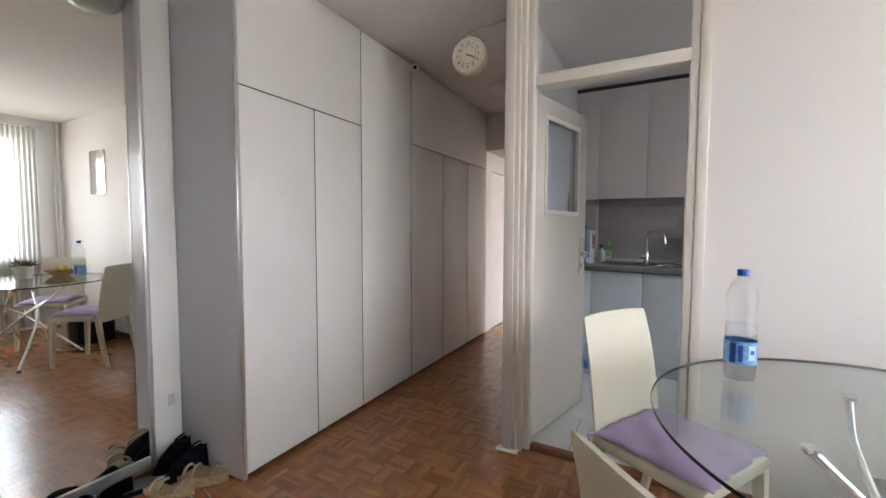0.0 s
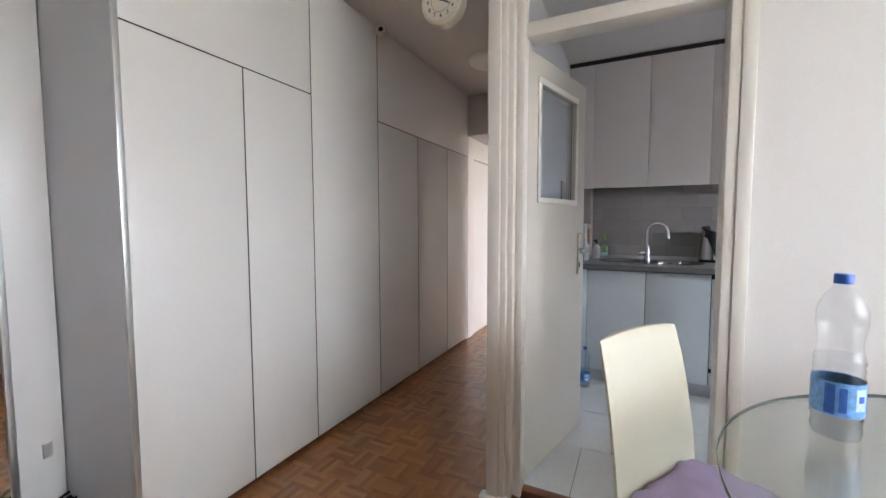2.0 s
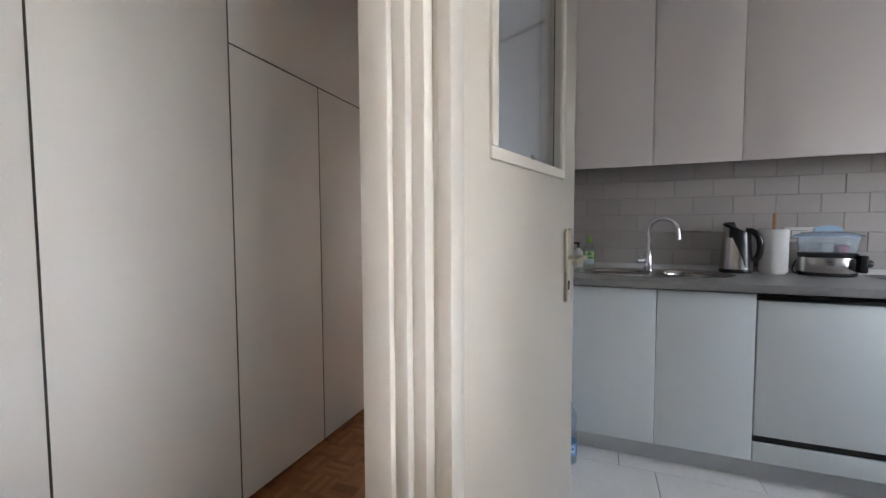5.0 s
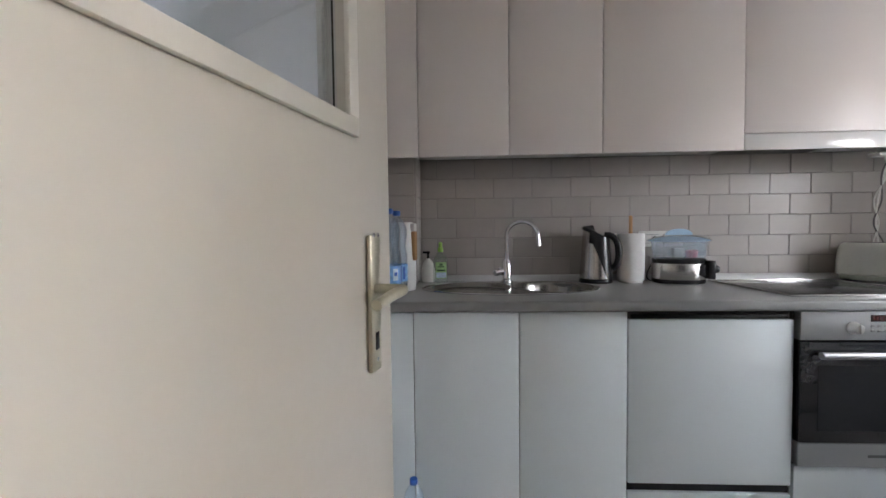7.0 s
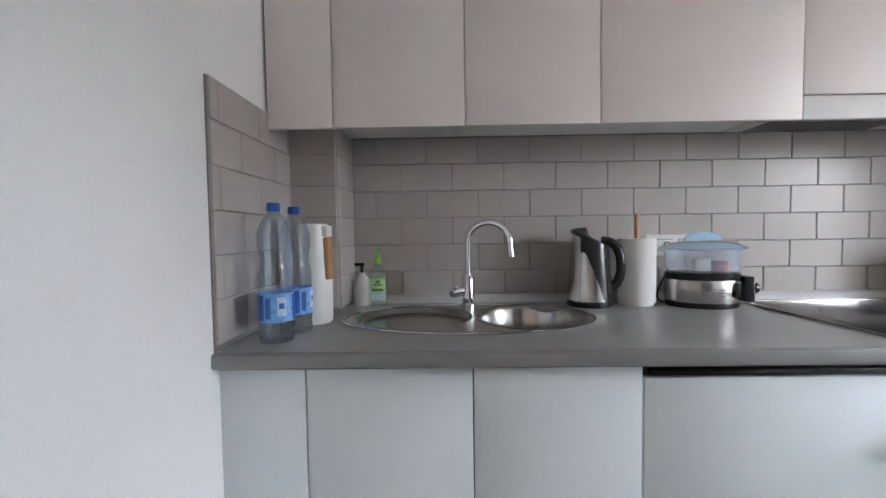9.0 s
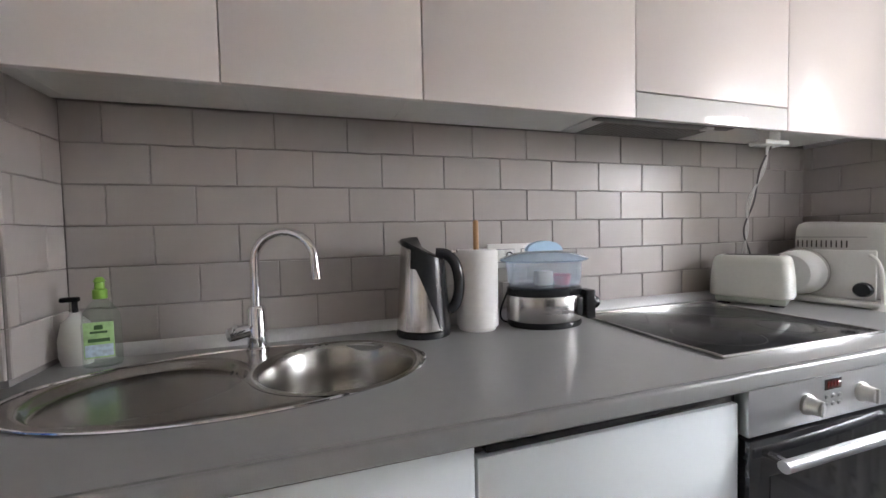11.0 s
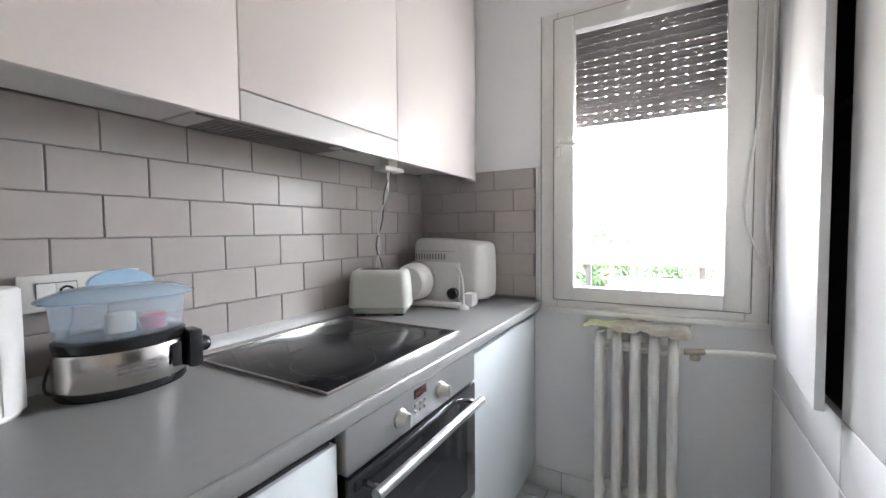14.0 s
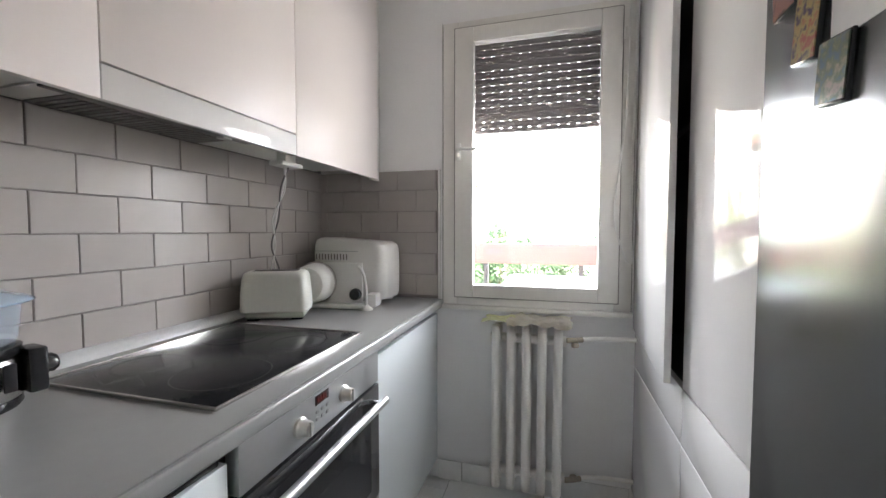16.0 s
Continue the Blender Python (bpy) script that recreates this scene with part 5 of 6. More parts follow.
def mottled_print(cols):
    m = mat("magnet_print", cols[0], 0.22, vary=0.1)
    nt = m.node_tree
    N, L = nt.nodes.new, nt.links.new
    noise, ramp, co = N("ShaderNodeTexNoise"), N("ShaderNodeValToRGB"), N("ShaderNodeTexCoord")
    noise.inputs["Scale"].default_value, noise.inputs["Detail"].default_value = 85, 5
    L(co.outputs["Object"], noise.inputs["Vector"])
    ramp.color_ramp.elements[0].position, ramp.color_ramp.elements[1].position = 0.36, 0.66
    ramp.color_ramp.elements[0].color, ramp.color_ramp.elements[1].color = (*cols[0], 1), (*cols[-1], 1)
    mid = ramp.color_ramp.elements.new(0.5)
    mid.color = (*cols[len(cols) // 2], 1)
    L(noise.outputs["Fac"], ramp.inputs["Fac"])
    L(ramp.outputs["Color"], nt.nodes["Principled BSDF"].inputs["Base Color"])
    return m


magnet(1.012, 1.505, 0.050, 0.085, -8, ((0.10, 0.07, 0.09), (0.38, 0.28, 0.12), (0.34, 0.12, 0.09)), "glossy colourful souvenir magnet on the fridge")
magnet(0.962, 1.434, 0.052, 0.072, -6, ((0.12, 0.17, 0.20), (0.15, 0.18, 0.12), (0.32, 0.28, 0.22)), "square landscape souvenir magnet on the fridge")
magnet(1.066, 1.580, 0.050, 0.075, 5, ((0.14, 0.09, 0.08), (0.36, 0.17, 0.13)), "reddish souvenir magnet on the fridge")
note = thing("fridge_note", (0.90, MY, 1.565), "white paper note with lines of writing on the fridge", "note")
part("paper", boxes(((-0.11, 0, -0.10), (0.075, 0.0008, 0.12))), PAPER, note)
part("writing", boxes(*[((-0.095, 0.001, 0.085 - 0.03 * i), (0.05 - 0.02 * (i % 2), 0.0014, 0.089 - 0.03 * i)) for i in range(6)]), mat("grey_ink", (0.35, 0.33, 0.36), 0.7), note)

# ---- corridor: clock, camera ----
clk = thing("wall_clock", (-0.895, 2.05, 2.243), "cream double-sided station clock on a wrought bracket", "clock")
CREAM = mat("cream_enamel", (0.72, 0.66, 0.52), 0.4, vary=0.06, scale=20)
DIAL = mat("clock_dial", (0.76, 0.71, 0.60), 0.5, vary=0.05, scale=15)
cbody = lathe(bmesh.new(), [(0, -0.030), (0.088, -0.030), (0.094, -0.034), (0.104, -0.026), (0.106, 0.0), (0.104, 0.026), (0.094, 0.034), (0.088, 0.030), (0, 0.030)], 56)
bmesh.ops.rotate(cbody, verts=cbody.verts, cent=(0, 0, 0), matrix=Matrix.Rotation(radians(90), 3, "X"))
part("case", cbody, CREAM, clk)
dl = lathe(bmesh.new(), [(0, 0.0), (0.086, 0.0), (0.086, 0.001), (0, 0.001)], 48)
bmesh.ops.rotate(dl, verts=dl.verts, cent=(0, 0, 0), matrix=Matrix.Rotation(radians(90), 3, "X"))
bmesh.ops.translate(dl, verts=dl.verts, vec=(0, -0.0308, 0))
dial = part("dial", dl, DIAL, clk)
INK = mat("black_ink", (0.03, 0.03, 0.03), 0.5)
ring = lathe(bmesh.new(), [(0.048, 0), (0.050, 0), (0.050, 0.0006), (0.048, 0.0006)], 48)
bmesh.ops.rotate(ring, verts=ring.verts, cent=(0, 0, 0), matrix=Matrix.Rotation(radians(90), 3, "X"))
bmesh.ops.translate(ring, verts=ring.verts, vec=(0, -0.0322, 0))
part("inner_ring", ring, mat("faded_print", (0.30, 0.26, 0.20), 0.6), dial)
for i in range(1, 13):
    cu = bpy.data.curves.new("numeral", "FONT")
    cu.body, cu.size, cu.align_x, cu.align_y, cu.extrude = str(i), 0.027, "CENTER", "CENTER", 0.0003
    a = radians(90 - 30 * i)
    no = new("numeral", cu)
    no.parent = dial
    no.matrix_basis = pose(0.067 * math.cos(a), -0.0325, 0.067 * math.sin(a), 90, 0, 0)
    cu.materials.append(INK)


def clock_pointer(length, width, deg, y):
    bm = bmesh.new()
    box(bm, (-width / 2, y, -0.012), (width / 2, y + 0.001, length))
    bmesh.ops.rotate(bm, verts=bm.verts, cent=(0, 0, 0), matrix=Matrix.Rotation(radians(deg), 3, "Y"))
    return bm


part("hour_pointer", clock_pointer(0.038, 0.006, 112, -0.0345), INK, dial)
part("minute_pointer", clock_pointer(0.056, 0.004, 118, -0.036), INK, dial)
IRON = mat("cream_iron", (0.45, 0.40, 0.33), 0.5, vary=0.1)
br = part("bracket", tube(bmesh.new(), smooth_line([(0.248, 0, 0.165), (0.15, 0, 0.155), (0.04, 0, 0.150), (-0.03, 0, 0.135), (-0.055, 0, 0.128)]), 0.0045, 8), IRON, clk, "curved wrought iron bracket")
part("scroll", tube(bmesh.new(), smooth_line([(0.246, 0, 0.10), (0.225, 0, 0.115), (0.22, 0, 0.14), (0.235, 0, 0.158), (0.246, 0, 0.162)]), 0.0035, 8), IRON, br)
part("hanger", tube(bmesh.new(), [(0, 0, 0.105), (0, 0, 0.150)], 0.004, 8), IRON, br)
part("mount_plate", boxes(((0.2445, -0.015, 0.07), (0.2488, 0.015, 0.19)), bevel=0.001), IRON, br)

scam = thing("security_camera", (X_WARD, 2.565, 2.475), "small white camera with black lens on the wardrobe", "security camera")
sc2 = lathe(bmesh.new(), [(0, 0), (0.028, 0), (0.032, 0.006), (0.034, 0.04), (0.029, 0.046), (0, 0.046)], 28)
bmesh.ops.rotate(sc2, verts=sc2.verts, cent=(0, 0, 0), matrix=Matrix.Rotation(radians(90), 3, "X") )
bmesh.ops.rotate(sc2, verts=sc2.verts, cent=(0, 0, 0), matrix=Matrix.Rotation(radians(28), 3, "Z"))
bmesh.ops.translate(sc2, verts=sc2.verts, vec=(0.052, 0, 0))
part("body", sc2, WHITEPLASTIC, scam)
ln = lathe(bmesh.new(), [(0, 0.0462), (0.015, 0.0462), (0.013, 0.049), (0, 0.050)], 24)
bmesh.ops.rotate(ln, verts=ln.verts, cent=(0, 0, 0), matrix=Matrix.Rotation(radians(90), 3, "X"))
bmesh.ops.rotate(ln, verts=ln.verts, cent=(0, 0, 0), matrix=Matrix.Rotation(radians(28), 3, "Z"))
bmesh.ops.translate(ln, verts=ln.verts, vec=(0.052, 0, 0))
part("lens", ln, BLACKGLASS, scam)
part("mount", tube(bmesh.new(), [(0, -0.01, 0.0), (0.03, -0.012, 0.0)], 0.010, 12), WHITEPLASTIC, scam)

cl = thing("ceiling_lamp", (-1.17, 3.45, CEIL_Z - 0.001), "round flush white ceiling lamp in the corridor", "ceiling lamp")
part("shade", lathe(bmesh.new(), [(0, -0.055), (0.09, -0.050), (0.15, -0.030), (0.165, -0.008), (0.165, 0.0), (0, 0)], 44), WALL, cl)
cl2 = thing("ceiling_lamp", (-1.60, 0.95, CEIL_Z - 0.001), "pale glass bowl ceiling lamp near the mirror", "ceiling lamp")
part("shade", lathe(bmesh.new(), [(0, -0.11), (0.06, -0.105), (0.12, -0.07), (0.15, -0.02), (0.15, -0.012), (0, -0.012)], 40), mat("opal_glass", (0.55, 0.60, 0.55), 0.25), cl2)
part("rose", lathe(bmesh.new(), [(0, 0), (0.06, 0), (0.055, -0.011), (0, -0.011)], 30), WHITEPLASTIC, cl2)

# ---- dining table and chairs ----
TCX, TCY, TR, TZ = 0.751, 1.228, 0.660, 0.745
tab = thing("dining_table", (TCX, TCY, 0), "round clear glass dining table on crossed chrome tubes", "table")
TOPGLASS = thin_pane("clear_table_glass", (0.93, 0.965, 0.95), 0.0, 0.085)
EDGE = mat("dark_green_glass_edge", (0.03, 0.055, 0.05), 0.08, bump=0, coat=0.3)
gt = part("glass_top", lathe(bmesh.new(), [(0, TZ - 0.010), (TR - 0.002, TZ - 0.010)], 120), TOPGLASS, tab)
gt.visible_shadow = False
gt2 = part("glass_edge", lathe(bmesh.new(), [(TR - 0.002, TZ - 0.0102), (TR, TZ - 0.008), (TR, TZ - 0.002), (TR - 0.002, TZ)], 120), EDGE, gt, "dark green polished edge")
gt3 = part("glass_face", lathe(bmesh.new(), [(0, TZ), (TR - 0.002, TZ)], 120), TOPGLASS, gt)
gt3.visible_shadow = False
for k in range(4):
    a = radians(90 * k + 20)
    ca, sa = math.cos(a), math.sin(a)
    line = [(0.34 * ca, 0.34 * sa, TZ - 0.022), (0.22 * ca - 0.06 * sa, 0.22 * sa + 0.06 * ca, 0.60), (-0.02 * ca - 0.10 * sa, -0.02 * sa + 0.10 * ca, 0.40), (-0.24 * ca - 0.05 * sa, -0.24 * sa + 0.05 * ca, 0.18), (-0.40 * ca, -0.40 * sa, 0.018)]
    lg = part("leg", tube(bmesh.new(), smooth_line(line), 0.0115, 14), CHROME, tab, "curved chrome tube")
    part("pad", lathe(bmesh.new(), [(0, TZ - 0.030), (0.014, TZ - 0.030), (0.019, TZ - 0.020), (0.019, TZ - 0.0108), (0, TZ - 0.0108)], 24, (0.34 * ca, 0.34 * sa, 0)), CHROME, lg)
    part("foot", lathe(bmesh.new(), [(0, 0), (0.02, 0), (0.018, 0.008), (0, 0.008)], 16, (-0.40 * ca, -0.40 * sa, 0)), BLACKPLASTIC, lg)


def bent_slab(bm, half_w, z_list, thick, curve):
    """An upholstered back: slightly hollow, thin and tapering, with rounded rim."""
    rows_f, rows_b = [], []
    for z, y, w, t in z_list:
        f_, b_ = [], []
        for i in range(13):
            u = -1 + 2 * i / 12
            xx = half_w * w * u
            yy = y + curve * (1 - u * u)
            edge = (1 - abs(u) ** 6)
            zz = z - (0.009 * (abs(u) ** 3) if z > 0.85 else 0)
            f_.append(bm.verts.new((xx, yy - t * (0.25 + 0.75 * edge) / 2, zz)))
            b_.append(bm.verts.new((xx, yy + t * (0.25 + 0.75 * edge) / 2, zz)))
        rows_f.append(f_)
        rows_b.append(b_)
    for rows in (rows_f, rows_b):
        for p, q in zip(rows, rows[1:]):
            for i in range(12):
                bm.faces.new((p[i], p[i + 1], q[i + 1], q[i]))
    for f_, b_ in ((rows_f[0], rows_b[0]), (rows_f[-1], rows_b[-1])):
        for i in range(12):
            bm.faces.new((f_[i], f_[i + 1], b_[i + 1], b_[i]))
    for s in (0, 12):
        for k in range(len(rows_f) - 1):
            bm.faces.new((rows_f[k][s], rows_f[k + 1][s], rows_b[k + 1][s], rows_b[k][s]))
    bmesh.ops.recalc_face_normals(bm, faces=bm.faces)
    return bm


def dining_chair(cushion=True):
    """Local frame: the seat's back edge at the origin, the sitter looks to +y."""
    c = thing("dining_chair", (0, 0, 0), "cream leatherette dining chair with a lilac seat cushion", "chair", "chairs round the table")
    part("seat", boxes(((-0.205, -0.005, 0.415), (0.205, 0.405, 0.462)), bevel=0.014), LEATHER, c)
    zl = [(0.40, 0.004, 0.98, 0.030), (0.47, 0.000, 1.0, 0.034), (0.58, -0.012, 1.0, 0.034), (0.70, -0.030, 0.99, 0.032), (0.80, -0.050, 0.975, 0.030), (0.86, -0.063, 0.965, 0.028), (0.892, -0.070, 0.955, 0.024), (0.904, -0.073, 0.945, 0.012)]
    part("backrest", bent_slab(bmesh.new(), 0.198, zl, 0.03, -0.016), LEATHER, c)
    for sx in (-1, 1):
        part("leg", tube(bmesh.new(), [(sx * 0.183, 0.385, 0.416), (sx * 0.187, 0.392, 0.2), (sx * 0.190, 0.398, 0.006)], 0.02, 4, radii=[0.026, 0.022, 0.017]), LEATHER, c)
        part("leg", tube(bmesh.new(), smooth_line([(sx * 0.183, 0.012, 0.430), (sx * 0.185, -0.012, 0.25), (sx * 0.190, -0.06, 0.006)]), 0.02, 4, radii=[0.026 - 0.009 * i / 16 for i in range(17)]), LEATHER, c)
    return c


def seat_cushion(m, seed):
    ob = thing("seat_cushion", (0, 0, 0), "soft lilac cotton cushion tied onto the chair seat", "cushion", "lilac seat cushions")
    ob.matrix_basis = m
    bm = bmesh.new()
    n = 22
    top, bot = [], []
    for i in range(n + 1):
        rt, rb = [], []
        for j in range(n + 1):
            u, w = -1 + 2 * i / n, -1 + 2 * j / n
            puff = max(0, (1 - abs(u) ** 3.0) * (1 - abs(w) ** 3.0)) ** 0.55
            wr = 0.013 * noise.noise(Vector((u * 3.2 + seed, w * 3.2, seed))) + 0.006 * noise.noise(Vector((u * 9, w * 9 + seed, 2)))
            x = 0.205 * u * (1 - 0.035 * (1 - w * w)) + 0.016 * noise.noise(Vector((w * 6, seed, 1)))
            y = 0.205 * w * (1 - 0.035 * (1 - u * u)) + 0.016 * noise.noise(Vector((u * 6, seed, 5)))
            base = 0.008
            rt.append(bm.verts.new((x, y, base + 0.040 * puff + wr * puff + 0.002)))
            rb.append(bm.verts.new((x, y, base - 0.006 * puff)))
        top.append(rt)
        bot.append(rb)
    for g in (top, bot):
        for i in range(n):
            for j in range(n):
                bm.faces.new((g[i][j], g[i + 1][j], g[i + 1][j + 1], g[i][j + 1]))
    for i in range(n):
        for e in (0, n):
            bm.faces.new((top[i][e], top[i + 1][e], bot[i + 1][e], bot[i][e]))
            bm.faces.new((top[e][i], top[e][i + 1], bot[e][i + 1], bot[e][i]))
    bmesh.ops.recalc_face_normals(bm, faces=bm.faces)
    part("cover", bm, CUSHION, ob, smooth=70)
    for sx in (-1, 1):
        part("tie", tube(bmesh.new(), smooth_line([(sx * 0.20, -0.20, 0.01), (sx * 0.222, -0.212, 0.004), (sx * 0.228, -0.19, -0.03), (sx * 0.225, -0.17, -0.07)]), 0.005, 6), CUSHION, ob)
    return ob


CHAIR_AT = [(0.012, 1.640, -122.7), (0.155, 0.520, -45.0), (1.34, 1.70, 133.0), (1.30, 0.72, 50.0)]
first = dining_chair()
for i, (x, y, rz) in enumerate(CHAIR_AT):
    m = pose(x, y, 0, 0, 0, rz)
    if i == 0:
        first.matrix_basis = m
    else:
        copy_thing(first, m)
    seat_cushion(m @ pose(0.0, 0.20, 0.4625, 0, 0, 3 - 4 * i), i + 1.7)

water_bottle((0.352, 1.520, TZ + 0.0005), 15, "half-full clear water bottle standing on the glass table", 0.52, PET, 1.04)
bowl = thing("fruit_bowl", (0.95, 1.58, TZ + 0.0005), "woven wooden fruit bowl with bananas on the table", "bowl")
part("bowl", lathe(bmesh.new(), [(0, 0), (0.06, 0), (0.10, 0.03), (0.135, 0.065), (0.138, 0.066), (0.10, 0.035), (0.05, 0.008), (0, 0.008)], 40), mat("wicker", (0.42, 0.25, 0.10), 0.6, vary=0.3, scale=60, bump=0.5), bowl)
for k in range(3):
    fr_ = thing("banana", (0.95 - 0.03 + 0.03 * k, 1.57, TZ + 0.05), "ripe yellow banana lying in the bowl", "banana", "bananas in the bowl", rz=20 * k)
    part("peel", tube(bmesh.new(), smooth_line([(-0.085, 0.03, 0.03), (-0.04, 0.0, 0.008), (0.03, 0.0, 0.008), (0.08, 0.03, 0.032)]), 0.016, 10, radii=None), mat("banana_peel", (0.62, 0.45, 0.06), 0.5, vary=0.15) if k == 0 else bpy.data.materials["banana_peel"], fr_)
pot = thing("potted_plant", (0.955, 1.31, TZ + 0.0005), "small green succulent in a white pot on the table", "plant")
part("pot", lathe(bmesh.new(), [(0, 0), (0.055, 0), (0.068, 0.12), (0.070, 0.125), (0.062, 0.125), (0.058, 0.105), (0, 0.105)], 32), WHITEPLASTIC, pot)
lf = bmesh.new()
rnd = random.Random(5)
for i in range(46):
    a, tl, ln_ = rnd.uniform(0, 2 * math.pi), rnd.uniform(0.25, 1.0), rnd.uniform(0.06, 0.12)
    d = Vector((math.cos(a) * tl, math.sin(a) * tl, 1.15 - tl * 0.8)).normalized()
    o = Vector((0.03 * math.cos(a), 0.03 * math.sin(a), 0.107))
    tube(lf, [o, o + d * ln_ * 0.5, o + d * ln_ + Vector((0, 0, -0.012))], 0.006, 5, radii=[0.005, 0.007, 0.001])
part("leaves", lf, mat("succulent_green", (0.06, 0.12, 0.05), 0.5, vary=0.3, scale=40), pot)

sub = thing("subwoofer", (1.02, 1.83, 0), "black loudspeaker box standing on the parquet", "loudspeaker", rz=4)
part("cabinet", boxes(((-0.17, -0.15, 0.012), (0.17, 0.15, 0.30)), bevel=0.006), BLACKPLASTIC, sub)
part("grille", boxes(((-0.15, -0.156, 0.03), (0.15, -0.1505, 0.28)), bevel=0.002), mat("black_cloth", (0.012, 0.012, 0.013), 0.9), sub)
for fx in (-0.13, 0.13):
    part("foot", boxes(((fx - 0.02, -0.12, 0.0), (fx + 0.02, 0.12, 0.0118))), BLACKPLASTIC, sub)
fc = thing("floor_cable", (0.62, 1.72, 0), "black cable lying on the parquet floor", "cable")
part("cable", tube(bmesh.new(), smooth_line([(0.26, 0.05, 0.004), (0.1, -0.02, 0.004), (0.0, 0.06, 0.004), (-0.10, 0.0, 0.004), (-0.02, -0.10, 0.004), (0.12, -0.16, 0.004), (0.2, -0.3, 0.004)]), 0.0035, 6), BLACKPLASTIC, fc)

# ---- small mirror, living room window, curtains, riser pipes ----
sm = thing("wall_mirror", (1.32, Y_SPLIT - 0.001, 1.62), "small frameless rectangular mirror on the wall", "mirror")
part("glass", boxes(((-0.18, -0.012, 0), (0.18, -0.004, 0.50)), bevel=0.002), MIRROR, sm)
part("backing", boxes(((-0.175, -0.0038, 0.005), (0.175, 0.0, 0.495))), BLACKPLASTIC, sm)
w2 = tagged(new("window_2"), "wide white living room window behind sheer curtains", "window", "", "structure")
part("window_frame", boxes(((2.40, -0.8, 0.85), (2.47, -0.73, 2.35)), ((2.40, 1.65, 0.85), (2.47, 1.72, 2.35)), ((2.40, -0.729, 0.85), (2.47, 1.649, 0.92)), ((2.40, -0.729, 2.28), (2.47, 1.649, 2.35)), ((2.40, 0.43, 0.921), (2.47, 0.50, 2.279)), bevel=0.005), WINDOWPAINT, w2)
part("window_sill", boxes(((2.24, -0.85, 0.82), (2.40, 1.77, 0.849)), bevel=0.005), WINDOWPAINT, w2)
for a, b in ((-0.729, 0.429), (0.501, 1.649)):
    p = part("pane", boxes(((2.43, a, 0.921), (2.434, b, 2.279))), PANE, w2)
    p.visible_shadow = False


def curtain(y0, y1, name, label, material, x=2.20):
    ob = thing("curtain", (x, y0, 0.04), label, "curtain", "white curtains at the living room window")
    bm = bmesh.new()
    n = 90
    lo = [bm.verts.new((0.016 * math.sin(i * 0.62) + 0.006 * math.sin(i * 1.7), (y1 - y0) * i / n, 0.0)) for i in range(n + 1)]
    hi = [bm.verts.new((0.012 * math.sin(i * 0.62), (y1 - y0) * i / n, 2.37)) for i in range(n + 1)]
    for i in range(n):
        bm.faces.new((lo[i], lo[i + 1], hi[i + 1], hi[i]))
    bmesh.ops.solidify(bm, geom=bm.faces, thickness=0.0015)
    part("cloth", bm, material, ob, smooth=70)
    return ob


SHEER = bpy.data.materials.new("sheer_curtain")
SHEER.use_nodes = True
nt = SHEER.node_tree
nt.nodes.clear()
o_, mx, tr, tl_ = nt.nodes.new("ShaderNodeOutputMaterial"), nt.nodes.new("ShaderNodeMixShader"), nt.nodes.new("ShaderNodeBsdfTransparent"), nt.nodes.new("ShaderNodeBsdfTranslucent")
tl_.inputs[0].default_value = (0.85, 0.85, 0.82, 1)
mx.inputs[0].default_value = 0.62
nt.links.new(tr.outputs[0], mx.inputs[1])
nt.links.new(tl_.outputs[0], mx.inputs[2])
nt.links.new(mx.outputs[0], o_.inputs[0])
# the wide sheer is added to cut the light entering the living room
curtain(-0.95, 1.38, "curtain", "sheer white curtain added across the window to dim it", SHEER)
curtain(1.42, 1.80, "curtain", "gathered sheer white curtain at the window edge", SHEER)
rod = thing("curtain_rod", (2.20, -1.05, 2.43), "thin white curtain rod above the window", "curtain rod")
part("rod", tube(bmesh.new(), [(0, 0, 0), (0, 2.92, 0)], 0.011, 12), WHITEPLASTIC, rod)
for yy in (0.1, 2.8):
    part("bracket", boxes(((0, yy, -0.012), (0.129, yy + 0.02, 0.012))), mat("rod_bracket", (0.25, 0.2, 0.15), 0.5) if yy < 1 else bpy.data.materials["rod_bracket"], rod)
for k, px in enumerate((2.25, 2.29)):
    rp = thing("riser_pipe", (px, 2.015 - 0.02 * k, 0), "white painted vertical heating pipe in the corner", "pipe", "heating pipes in the corner")
    part("pipe", tube(bmesh.new(), [(0, 0, 0), (0, 0, CEIL_Z - 0.003)], 0.013, 14), RADPAINT, rp)

